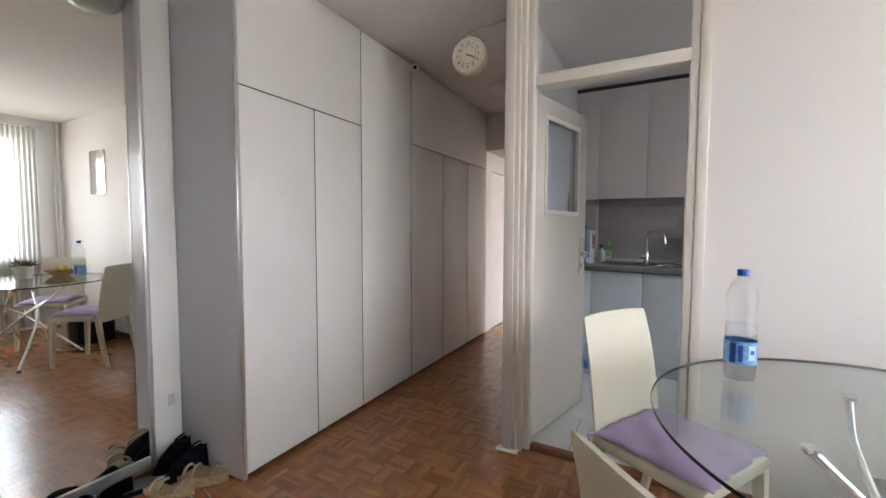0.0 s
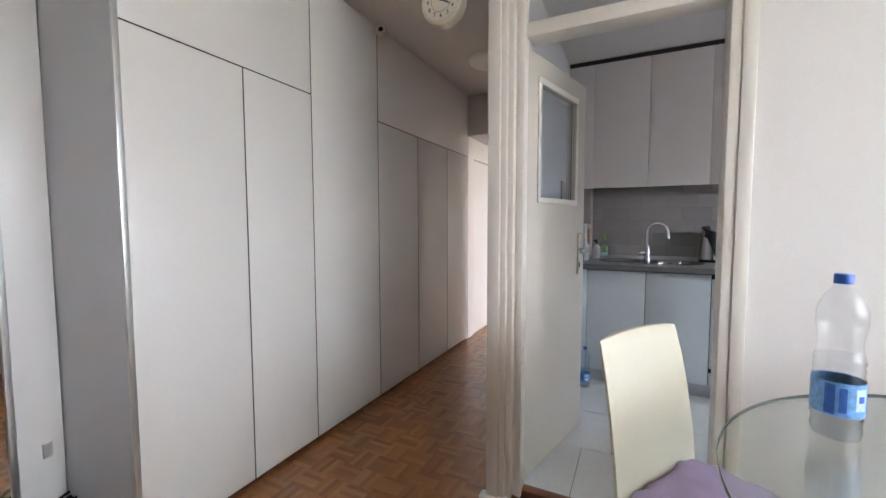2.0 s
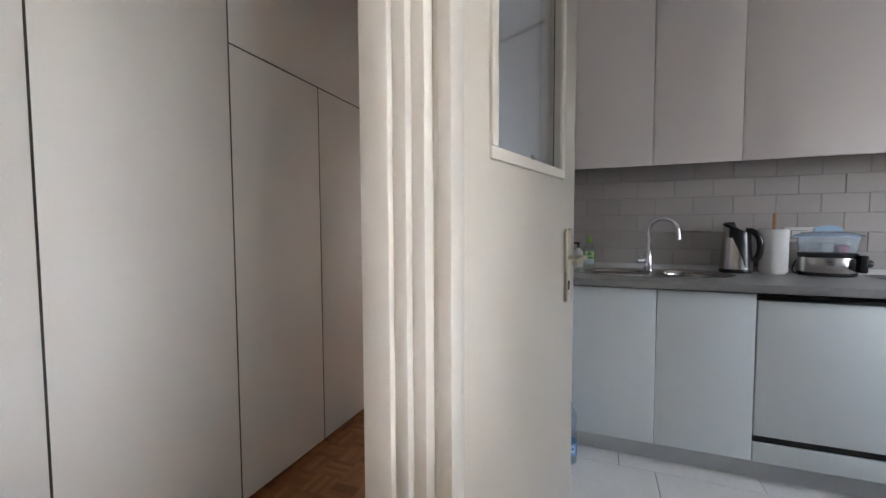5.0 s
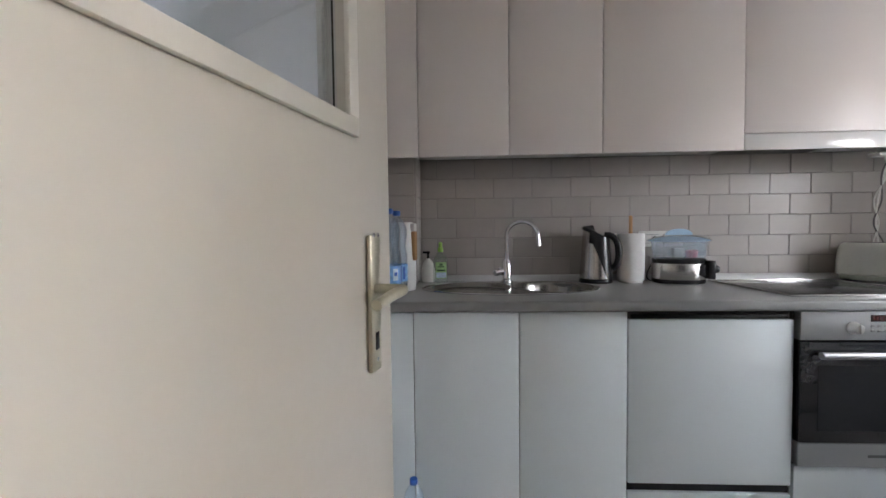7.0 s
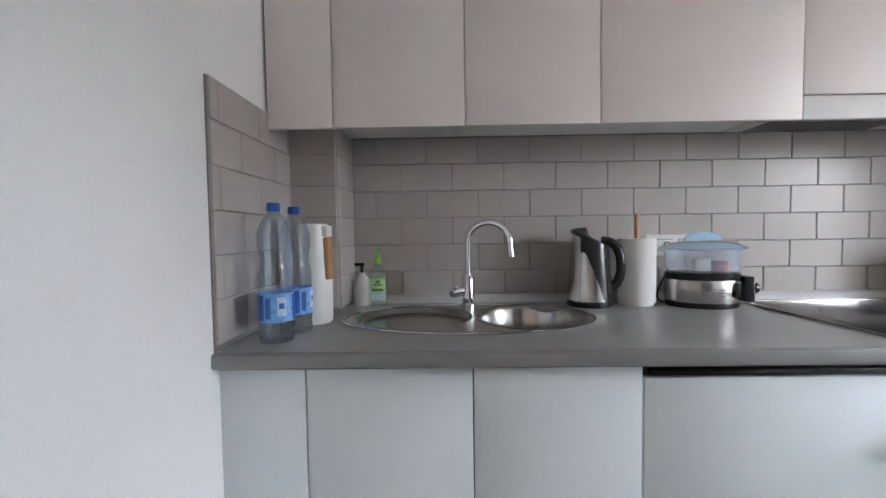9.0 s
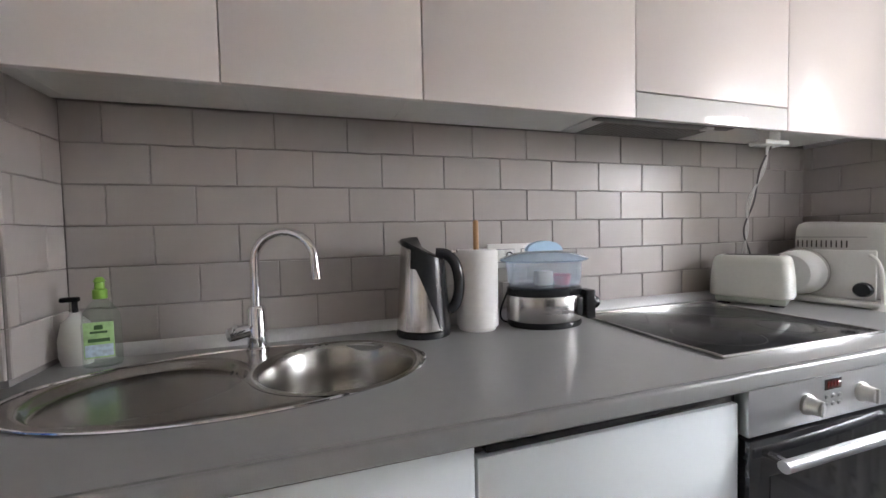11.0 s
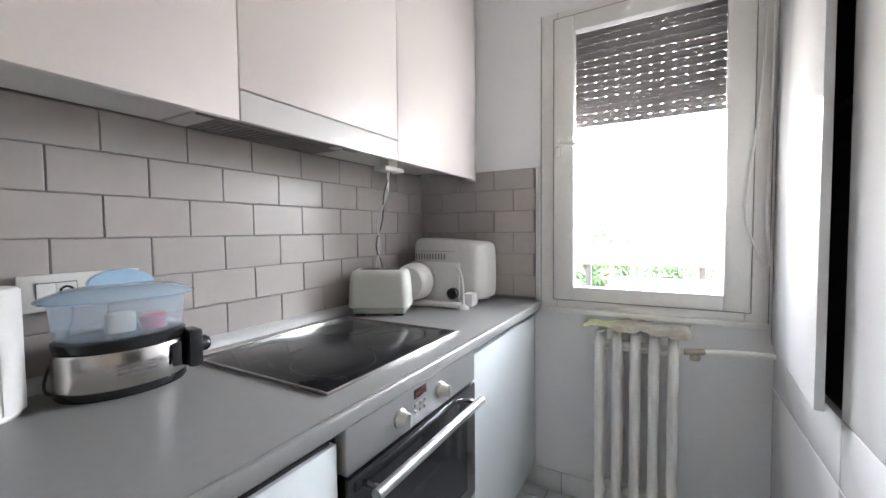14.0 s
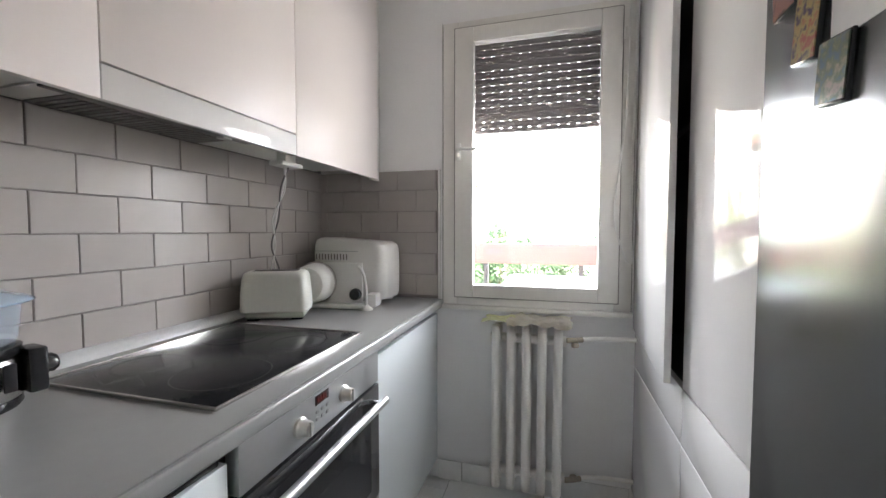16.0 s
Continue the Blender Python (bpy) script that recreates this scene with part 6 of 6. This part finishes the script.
# ---- shoes by the mirror ----


def shoe(at, rz, label, upper, sole, kind, tilt=0):
    s = thing("shoe", at, label, "shoe", "shoes on the parquet by the mirror", rz)
    if tilt:
        s.matrix_basis = pose(*at, tilt, 0, rz)
    L, n = 0.27, 26
    out = []
    for i in range(n):
        a = 2 * math.pi * i / n
        x = 0.5 * L * math.cos(a)
        wv = 0.042 + 0.008 * math.cos(a) - 0.008 * math.cos(2 * a)
        out.append((x, wv * math.sin(a) * 1.05))
    part("sole", prism(bmesh.new(), out, 0.0, 0.022 if kind != "wedge" else 0.045), sole, s)
    z0 = 0.0225 if kind != "wedge" else 0.0455
    bm = bmesh.new()
    if kind == "slipper":
        rows = []
        for k in range(9):
            t = k / 8
            rows.append([bm.verts.new((0.5 * L * (0.96 - 0.85 * t), (0.040 + 0.004 * math.sin(t * 3)) * math.cos(math.pi * j / 10), z0 + 0.050 * (t ** 0.5) * math.sin(math.pi * j / 10) * (1 if 0 < j < 10 else 0))) for j in range(11)])
        for p, q in zip(rows, rows[1:]):
            for j in range(10):
                bm.faces.new((p[j], p[j + 1], q[j + 1], q[j]))
        bmesh.ops.solidify(bm, geom=bm.faces, thickness=0.004)
        bmesh.ops.recalc_face_normals(bm, faces=bm.faces)
        part("upper", bm, upper, s, smooth=70)
        part("insole", prism(bmesh.new(), [(x * 0.93, y * 0.9) for x, y in out], z0, z0 + 0.004), mat("textured_insole", (0.17, 0.17, 0.175), 0.8, vary=0.3, scale=120, bump=0.8, fine=200) if "textured_insole" not in bpy.data.materials else bpy.data.materials["textured_insole"], s)
    elif kind == "boot":
        # low shoe, lofted from heel to toe, with a dip for the opening
        rows = []
        for k in range(15):
            u = k / 14
            x = L * (u - 0.5) * 0.985
            wv = 0.043 * max(0.42, (1 - abs(2 * u - 1) ** 3.2)) ** 0.5 * (0.86 + 0.2 * u)
            hv = 0.112 - 0.066 * max(0, (u - 0.45) / 0.55) ** 1.5
            hv *= max(0.25, 1 - max(0, (u - 0.86) / 0.14) ** 2 * 0.6)
            dip = 0.018 * max(0, 1 - ((u - 0.27) / 0.24) ** 2)
            row = []
            for j in range(13):
                a = math.pi * j / 12
                sa = math.sin(a)
                row.append(bm.verts.new((x, wv * math.cos(a) * (1 - 0.12 * sa), z0 + hv * sa ** 0.6 - dip * sa ** 6 * 1.5)))
            rows.append(row)
        for p, q in zip(rows, rows[1:]):
            for j in range(12):
                bm.faces.new((p[j], p[j + 1], q[j + 1], q[j]))
        bm.faces.new(rows[0])
        bm.faces.new(rows[-1][::-1])
        bmesh.ops.recalc_face_normals(bm, faces=bm.faces)
        part("upper", bm, upper, s, smooth=70)
        collar = [(-0.5 * L + L * (0.27 + 0.215 * math.cos(2 * math.pi * i / 20)), 0.029 * math.sin(2 * math.pi * i / 20), z0 + 0.098 + 0.012 * math.cos(2 * math.pi * i / 20) ** 2) for i in range(21)]
        part("collar", tube(bmesh.new(), collar, 0.005, 6), RUBBER, s, "padded collar")
    else:
        for x0 in (0.06, 0.02, -0.07):
            tube(bm, smooth_line([(x0, -0.046, z0 + 0.002), (x0, -0.03, z0 + 0.022), (x0, 0.0, z0 + 0.032), (x0, 0.03, z0 + 0.022), (x0, 0.046, z0 + 0.002)]), 0.007, 8)
        part("straps", bm, upper, s)
    return s


NAVY = mat("black_navy_suede", (0.010, 0.011, 0.017), 0.9, vary=0.3, scale=30, bump=0.4, fine=200, spec=0.08)
RUBBER = mat("black_rubber", (0.012, 0.012, 0.012), 0.75, spec=0.15)
CORK = mat("cork_sole", (0.42, 0.30, 0.17), 0.8, vary=0.3, scale=80, bump=0.4)
STRAPS = mat("beige_strap", (0.36, 0.30, 0.22), 0.6, vary=0.12)
shoe((-2.085, 1.00, 0), -65, "dark suede low shoe beside the wardrobe", NAVY, RUBBER, "boot")
shoe((-1.955, 1.005, 0), -80, "dark suede low shoe at the wardrobe side", NAVY, RUBBER, "boot")
shoe((-2.045, 0.80, 0), 250, "black slipper with textured insole", NAVY, RUBBER, "slipper")
shoe((-2.10, 0.62, 0), -20, "black slipper with textured insole", NAVY, RUBBER, "slipper")
shoe((-1.845, 0.985, 0), -150, "cork wedge sandal with beige straps", STRAPS, CORK, "wedge")
shoe((-1.90, 0.865, 0), -160, "flat beige strap sandal", STRAPS, CORK, "sandal")
hk = thing("shoe_lace", (-1.76, 0.86, 0), "thin pale strap lying on the parquet", "strap")
part("strap", tube(bmesh.new(), smooth_line([(-0.1, 0.0, 0.004), (-0.03, 0.03, 0.004), (0.05, 0.03, 0.004), (0.08, 0.07, 0.004), (0.0, 0.09, 0.004)]), 0.0035, 6), STRAPS, hk)
fb2 = thing("folding_stand", (0.34, 2.62, 0), "dark folded stand on the kitchen floor behind the door jamb", "stand")
part("bar", tube(bmesh.new(), [(0, 0, 0.012), (0.10, 0.10, 0.10)], 0.009, 8), BLACKPLASTIC, fb2)
part("bar", tube(bmesh.new(), [(0.10, 0.0, 0.012), (0.0, 0.10, 0.10)], 0.009, 8), BLACKPLASTIC, fb2)

# ---- balcony and distance ----
structure("balcony_floor", boxes(((2.6, 1.9, -0.25), (3.85, 5.2, -0.05))), mat("concrete", (0.40, 0.39, 0.37), 0.9, vary=0.1), "grey concrete balcony slab", "balcony")
BROWN = mat("red_brown_board", (0.34, 0.18, 0.16), 0.6, vary=0.12, scale=6, stretch=(1, 0.3, 1))
rail = thing("balcony_railing", (3.72, 1.95, -0.05), "red-brown wooden balcony railing on metal posts", "railing")
part("board", boxes(((-0.015, 0, 1.04), (0.015, 3.2, 1.205)), bevel=0.004), BROWN, rail)
part("board", boxes(((-0.015, 0, 0.30), (0.015, 3.2, 0.46)), bevel=0.004), BROWN, rail)
for k in range(5):
    part("post", boxes(((0.016, 0.05 + 0.76 * k, 0), (0.05, 0.09 + 0.76 * k, 1.19)), bevel=0.003), mat("dark_post", (0.10, 0.09, 0.09), 0.5) if k == 0 else bpy.data.materials["dark_post"], rail)
bt = thing("balcony_table", (3.22, 3.02, -0.05), "small balcony table under a white cloth", "table")
part("cloth", boxes(((-0.28, -0.42, 0.62), (0.28, 0.30, 0.98)), bevel=0.03), mat("white_cloth", (0.82, 0.82, 0.80), 0.9, vary=0.04), bt)
for sx in (-0.22, 0.22):
    for sy in (-0.36, 0.24):
        part("leg", tube(bmesh.new(), [(sx, sy, 0), (sx, sy, 0.63)], 0.016, 8), WHITEPLASTIC, bt)
rb = thing("storage_box", (3.35, 2.45, -0.05), "red plastic storage box with a white cover on the balcony", "box")
part("box", boxes(((-0.18, -0.22, 0.0), (0.18, 0.13, 0.98)), bevel=0.02), mat("red_box", (0.55, 0.05, 0.07), 0.5), rb)
part("cover", boxes(((-0.19, -0.23, 0.985), (0.19, 0.14, 1.03)), bevel=0.018), WHITEPLASTIC, rb)

GROUND = mat("grass_and_paving", (0.18, 0.18, 0.13), 0.95, vary=0.3, scale=0.2, fine=3)
structure("ground", boxes(((2.7, -400, -6.4), (800, 400, -6.0))), GROUND, "flat green and grey ground below the balcony", "ground")


def house(at, size, rows, cols, label, wallm, roofh):
    h = thing("apartment_building", at, label, "building")
    sx, sy, sz = size
    part("wall", boxes(((0, 0, 0), (sx, sy, sz))), wallm, h)
    rf = bmesh.new()
    v = [rf.verts.new(p) for p in ((-0.4, -0.4, sz), (sx + 0.4, -0.4, sz), (sx + 0.4, sy + 0.4, sz), (-0.4, sy + 0.4, sz), (sx / 2, -0.4, sz + roofh), (sx / 2, sy + 0.4, sz + roofh))]
    for f_ in ((0, 1, 4), (2, 3, 5), (0, 4, 5, 3), (1, 2, 5, 4), (3, 2, 1, 0)):
        rf.faces.new([v[i] for i in f_])
    part("roof", rf, mat("roof_tile", (0.30, 0.16, 0.11), 0.8, vary=0.15), h)
    dark = bpy.data.materials.get("far_window") or mat("far_window", (0.10, 0.12, 0.14), 0.15)
    for r in range(rows):
        for c in range(cols):
            y0, z0 = sy * (c + 0.5) / cols - 0.6, sz * (r + 0.5) / rows - 0.6
            w = part("window", boxes(((-0.06, y0, z0), (-0.002, y0 + 1.2, z0 + 1.3))), WINDOWPAINT, h)
            part("pane", boxes(((-0.08, y0 + 0.1, z0 + 0.1), (-0.0605, y0 + 1.1, z0 + 1.2))), dark, w)
    return h


PLASTER = mat("pale_plaster", (0.62, 0.62, 0.60), 0.85, vary=0.08, scale=0.6, fine=8)
house((42, 13.0, -6), (12, 22, 13), 4, 6, "pale plastered apartment building with rows of windows", PLASTER, 2.5)
house((70, -35, -6), (12, 30, 9), 3, 8, "long pale apartment building in the distance", PLASTER, 2.5)


def tree(at, height, spread, seed, label, green):
    t = thing("tree", at, label, "tree", "trees beyond the balcony")
    rnd = random.Random(seed)
    tk = bmesh.new()
    tube(tk, smooth_line([(0, 0, 0), (0.1, 0.05, height * 0.3), (0.0, 0.15, height * 0.75)]), 0.2, 8, radii=[0.24 - 0.2 * i / 16 for i in range(17)])
    tips = []
    for i in range(14):
        a, z = rnd.uniform(0, 6.283), height * rnd.uniform(0.3, 0.72)
        r = spread * rnd.uniform(0.45, 0.95)
        p = Vector((r * math.cos(a), r * math.sin(a), z + height * rnd.uniform(0.08, 0.28)))
        tube(tk, smooth_line([(0.05, 0.1, z), p * 0.5 + Vector((0, 0, z * 0.5 - 0.1)), p]), 0.05, 6, radii=[0.07 - 0.05 * k / 16 for k in range(17)])
        tips.append(p)
    part("trunk", tk, mat("bark", (0.10, 0.075, 0.05), 0.9, vary=0.3) if "bark" not in bpy.data.materials else bpy.data.materials["bark"], t)
    vs, fs = [], []
    for i in range(5200):
        p = rnd.choice(tips) * rnd.uniform(0.75, 1.05)
        c = p + Vector((rnd.gauss(0, 1), rnd.gauss(0, 1), rnd.gauss(0, 0.8))) * spread * 0.20
        s = rnd.uniform(0.07, 0.15)
        u = Vector((rnd.gauss(0, 1), rnd.gauss(0, 1), rnd.gauss(0, 1))).normalized()
        w = u.orthogonal().normalized()
        k = len(vs)
        vs += [c - u * s, c + w * s * 0.6, c + u * s, c - w * s * 0.6]
        fs.append((k, k + 1, k + 2, k + 3))
    me = bpy.data.meshes.new("crown")
    me.from_pydata([tuple(q) for q in vs], [], fs)
    me.materials.append(green)
    cr = new("crown", me)
    cr.parent = t
    return t


LEAFA = mat("leaf_green", (0.10, 0.17, 0.035), 0.6, vary=0.2, scale=0.8, per=0.3, island=True)
LEAFB = mat("leaf_blue_green", (0.06, 0.12, 0.06), 0.6, vary=0.2, scale=0.8, per=0.3, island=True)
tree((22, 11.5, -6), 8.6, 2.6, 11, "leafy bright green tree below the balcony", LEAFA)
tree((26, 6.2, -6), 9.0, 2.2, 12, "slender dark green tree in the distance", LEAFB)
tree((34, 2.0, -6), 7.6, 3.2, 13, "broad green tree in the distance", LEAFB)
tree((30, 9.2, -6), 8.0, 2.8, 14, "broad green tree in the distance", LEAFB)

hz = structure("backdrop", boxes(((150, -190, -6), (150.5, 210, 120))), glow("bright_haze", (0.82, 0.92, 1.0), 1.6), "bright hazy summer sky on the horizon", "sky")

# ---- pieces: wall tiles, floor tiles, skirting, parquet ----
TW_, TH_, TG = 0.2033, 0.1057, 0.0023
TILE_Z0 = 0.937


def tile_mesh(w, h, axis, depth=0.007):
    """A glazed tile with softened rim; it lies in the xz or yz plane."""
    me = bpy.data.meshes.get("tile_%d_%d_%s" % (round(w * 1e4), round(h * 1e4), axis))
    if me:
        return me
    b = 0.002
    v = []
    for d, s in ((0, 0), (depth - b, 0), (depth, b)):
        v += [(s, -d, s), (w - s, -d, s), (w - s, -d, h - s), (s, -d, h - s)]
    if axis == "y":
        v = [(y, x, z) for x, y, z in v]
    if axis == "z":
        v = [(x, z, -y) for x, y, z in v]
    fs = [(8, 9, 10, 11)]
    for k in (0, 4):
        fs += [(k + i, k + (i + 1) % 4, k + 4 + (i + 1) % 4, k + 4 + i) for i in range(4)]
    me = bpy.data.meshes.new("tile_%d_%d_%s" % (round(w * 1e4), round(h * 1e4), axis))
    me.from_pydata(v, [], fs)
    bm = bmesh.new()
    bm.from_mesh(me)
    bmesh.ops.recalc_face_normals(bm, faces=bm.faces)
    bm.to_mesh(me)
    bm.free()
    return me


def lay(parent, rows, u0, u1, first, z0, place, material, axis, ztop, flip=1):
    """Running bond between u0 and u1; place(u, z) gives the corner's place."""
    for r in range(rows):
        z = z0 + TH_ * r
        h = min(TH_ - TG, ztop - z)
        if h < 0.01:
            continue
        u = first + (TW_ / 2 if r % 2 else 0.0)
        while u > u0:
            u -= TW_
        while u < u1:
            a, b = max(u + TG / 2, u0), min(u + TW_ - TG / 2, u1)
            if b - a > 0.008:
                me = tile_mesh(b - a, h, axis)
                if not me.materials:
                    me.materials.append(material)
                o = new("tile", me)
                o.parent = parent
                o.location = place(a, z)
            u += TW_


wb = bpy.data.objects["wall_kitchen_back"]
# joint phase: one joint of the second row from the top stands at x = 0.266
lay(wb, 6, -0.431, X_FACADE + 0.0, 0.266 - TW_ * 4 - TW_ / 2, TILE_Z0, lambda u, z: (u, Y_TILE + 0.0058, z), TILE_M, "x", 1.565)
wf = bpy.data.objects["wall_facade"]


def lay_side(parent, x, face, y0, y1, first, ztop, rows=6):
    """Tiles on a wall that looks along x; face +1 looks to +x."""
    for r in range(rows):
        z = TILE_Z0 + TH_ * r
        h = min(TH_ - TG, ztop - z)
        u = first + (TW_ / 2 if r % 2 else 0)
        while u > y0:
            u -= TW_
        while u < y1:
            a, b = max(u + TG / 2, y0), min(u + TW_ - TG / 2, y1)
            if b - a > 0.008:
                me = tile_mesh(b - a, h, "y")
                if not me.materials:
                    me.materials.append(TILE_M)
                o = new("tile", me)
                o.parent = parent
                o.location = (x, a, z) if face < 0 else (x, b, z)
                if face > 0:
                    o.rotation_euler = (0, 0, math.pi)
            u += TW_


gr = structure("tile_bed_window_side", boxes(((X_FACADE - 0.003, 3.545, 0.921), (X_FACADE - 0.0005, Y_TILE, 1.562))), GROUT, "grout bed of the tiled return by the window", "wall tiling")
lay_side(gr, X_FACADE - 0.003, -1, 3.548, Y_TILE, 3.658, 1.562)
trimw = structure("tile_trim", boxes(((X_FACADE - 0.014, 3.533, 0.921), (X_FACADE - 0.001, 3.544, 1.564)), bevel=0.003), WHITEPLASTIC, "white plastic tile edge trim", "trim")
gl = structure("tile_bed_left_side", boxes(((-0.6065, 3.53, 0.921), (-0.603, 4.20, 1.562))), GROUT, "grout bed of the tiled side wall", "wall tiling")
lay_side(gl, -0.603, 1, 3.535, 3.985, 3.535 - 0.07, 1.562)
pil = structure("pipe_casing", boxes(((-0.6025, 3.992, 0.921), (-0.438, Y_TILE + 0.005, Z_UP + 0.050))), GROUT, "tiled pipe casing in the worktop corner", "casing")
for r in range(6):
    z = TILE_Z0 + TH_ * r
    me = tile_mesh(0.162, min(TH_ - TG, Z_UP + 0.049 - z), "x")
    if not me.materials:
        me.materials.append(TILE_M)
    if Z_UP + 0.049 - z > 0.012:
        o = new("tile", me)
        o.parent = pil
        o.location = (-0.601, 3.991, z)
lay_side(pil, -0.4375, 1, 3.992, Y_TILE - 0.002, 3.992 - 0.07, Z_UP + 0.049)

# kitchen floor tiles
fk = bpy.data.objects["floor_kitchen"]
FTW, FTH = 0.60, 0.462
lines = [2.095, 2.095 + 0.001, 2.560, 3.022, 3.484, 3.946]
phases = {0: -0.308, 1: -0.308, 2: -0.157, 3: 0.0, 4: -0.157}
for r in range(1, 5):
    y0, y1 = lines[r], lines[r + 1]
    u = phases[r] - FTW * 2
    while u < X_FACADE:
        a, b = max(u + 0.0015, -0.606), min(u + FTW - 0.0015, X_FACADE)
        if b - a > 0.02:
            bm = bmesh.new()
            box(bm, (0, 0, -0.006), (b - a, y1 - y0 - 0.003, 0.0), 0.001, 1)
            o = new("tile", mesh_of("floor_tile", bm, FLOORTILE))
            o.parent = fk
            o.location = (a, y0 + 0.0015, 0.0)
        u += FTW
sk = structure("baseboard", boxes(((X_FACADE - 0.004, 2.65, 0.0), (X_FACADE - 0.0005, 3.545, 0.096))), FLOORGROUT, "grey tile skirting below the window", "baseboard")
for a, b in ((2.652, 2.945), (2.948, 3.42), (3.423, 3.545)):
    o = part("tile", boxes(((X_FACADE - 0.011, a, 0.001), (X_FACADE - 0.0042, b, 0.098)), bevel=0.001), FLOORTILE, sk)
sb_ = structure("skirting", boxes(((0.30, Y_SPLIT - 0.016, 0.0), (X_FACADE, Y_SPLIT - 0.001, 0.06)), bevel=0.003), mat("skirting_wood", (0.28, 0.12, 0.05), 0.4, vary=0.15, stretch=(0.2, 1, 1)), "narrow reddish wooden skirting", "skirting")

# mosaic parquet: square blocks of five fingers, turned alternately
BLOCK, NF = 0.126, 5
FW = BLOCK / NF
fl = bpy.data.objects["floor"]
rp = random.Random(21)


def finger_mesh(w, d):
    bm = bmesh.new()
    box(bm, (0, 0, -0.011), (w, d, 0.0))
    bmesh.ops.delete(bm, geom=[f_ for f_ in bm.faces if f_.normal.z < -0.5], context="FACES")
    return mesh_of("finger", bm, OAK[0])


FX, FYM = finger_mesh(BLOCK - 0.0008, FW - 0.0006), finger_mesh(FW - 0.0006, BLOCK - 0.0008)
pv, pf = [], []
nx0, nx1, ny0, ny1 = int(-2.4 / BLOCK) - 1, int(2.33 / BLOCK) + 1, int(-3.15 / BLOCK) - 1, int(6.5 / BLOCK) + 1
for ix in range(nx0, nx1):
    for iy in range(ny0, ny1):
        x, y = ix * BLOCK, iy * BLOCK
        if x < -2.4 or x + BLOCK > 2.34 or y < -3.15 or (x > -0.70 and y + BLOCK > 2.10) or y > 6.4:
            continue
        near = -1.62 < x < -0.72 and 1.38 < y < 2.1
        turn = (ix + iy) % 2
        for k in range(NF):
            px, py, w, d = (x, y + k * FW, BLOCK - 0.0008, FW - 0.0006) if turn else (x + k * FW, y, FW - 0.0006, BLOCK - 0.0008)
            dz = rp.uniform(-0.0005, 0.0003)
            if near:
                o = new("parquet_strip", FX if turn else FYM)
                o.parent = fl
                o.location = (px, py, dz)
            else:
                n = len(pv)
                pv += [(px, py, -0.011), (px + w, py, -0.011), (px + w, py + d, -0.011), (px, py + d, -0.011), (px, py, dz), (px + w, py, dz), (px + w, py + d, dz), (px, py + d, dz)]
                pf += [(n + 4, n + 5, n + 6, n + 7), (n, n + 1, n + 5, n + 4), (n + 1, n + 2, n + 6, n + 5), (n + 2, n + 3, n + 7, n + 6), (n + 3, n, n + 4, n + 7)]
pm_ = bpy.data.meshes.new("parquet_field")
pm_.from_pydata(pv, [], pf)
pm_.materials.append(OAK[1])
pq = new("parquet_field", pm_)
pq.parent = fl
tagged(pq, "small oak mosaic parquet strips", "", "", "stuff")
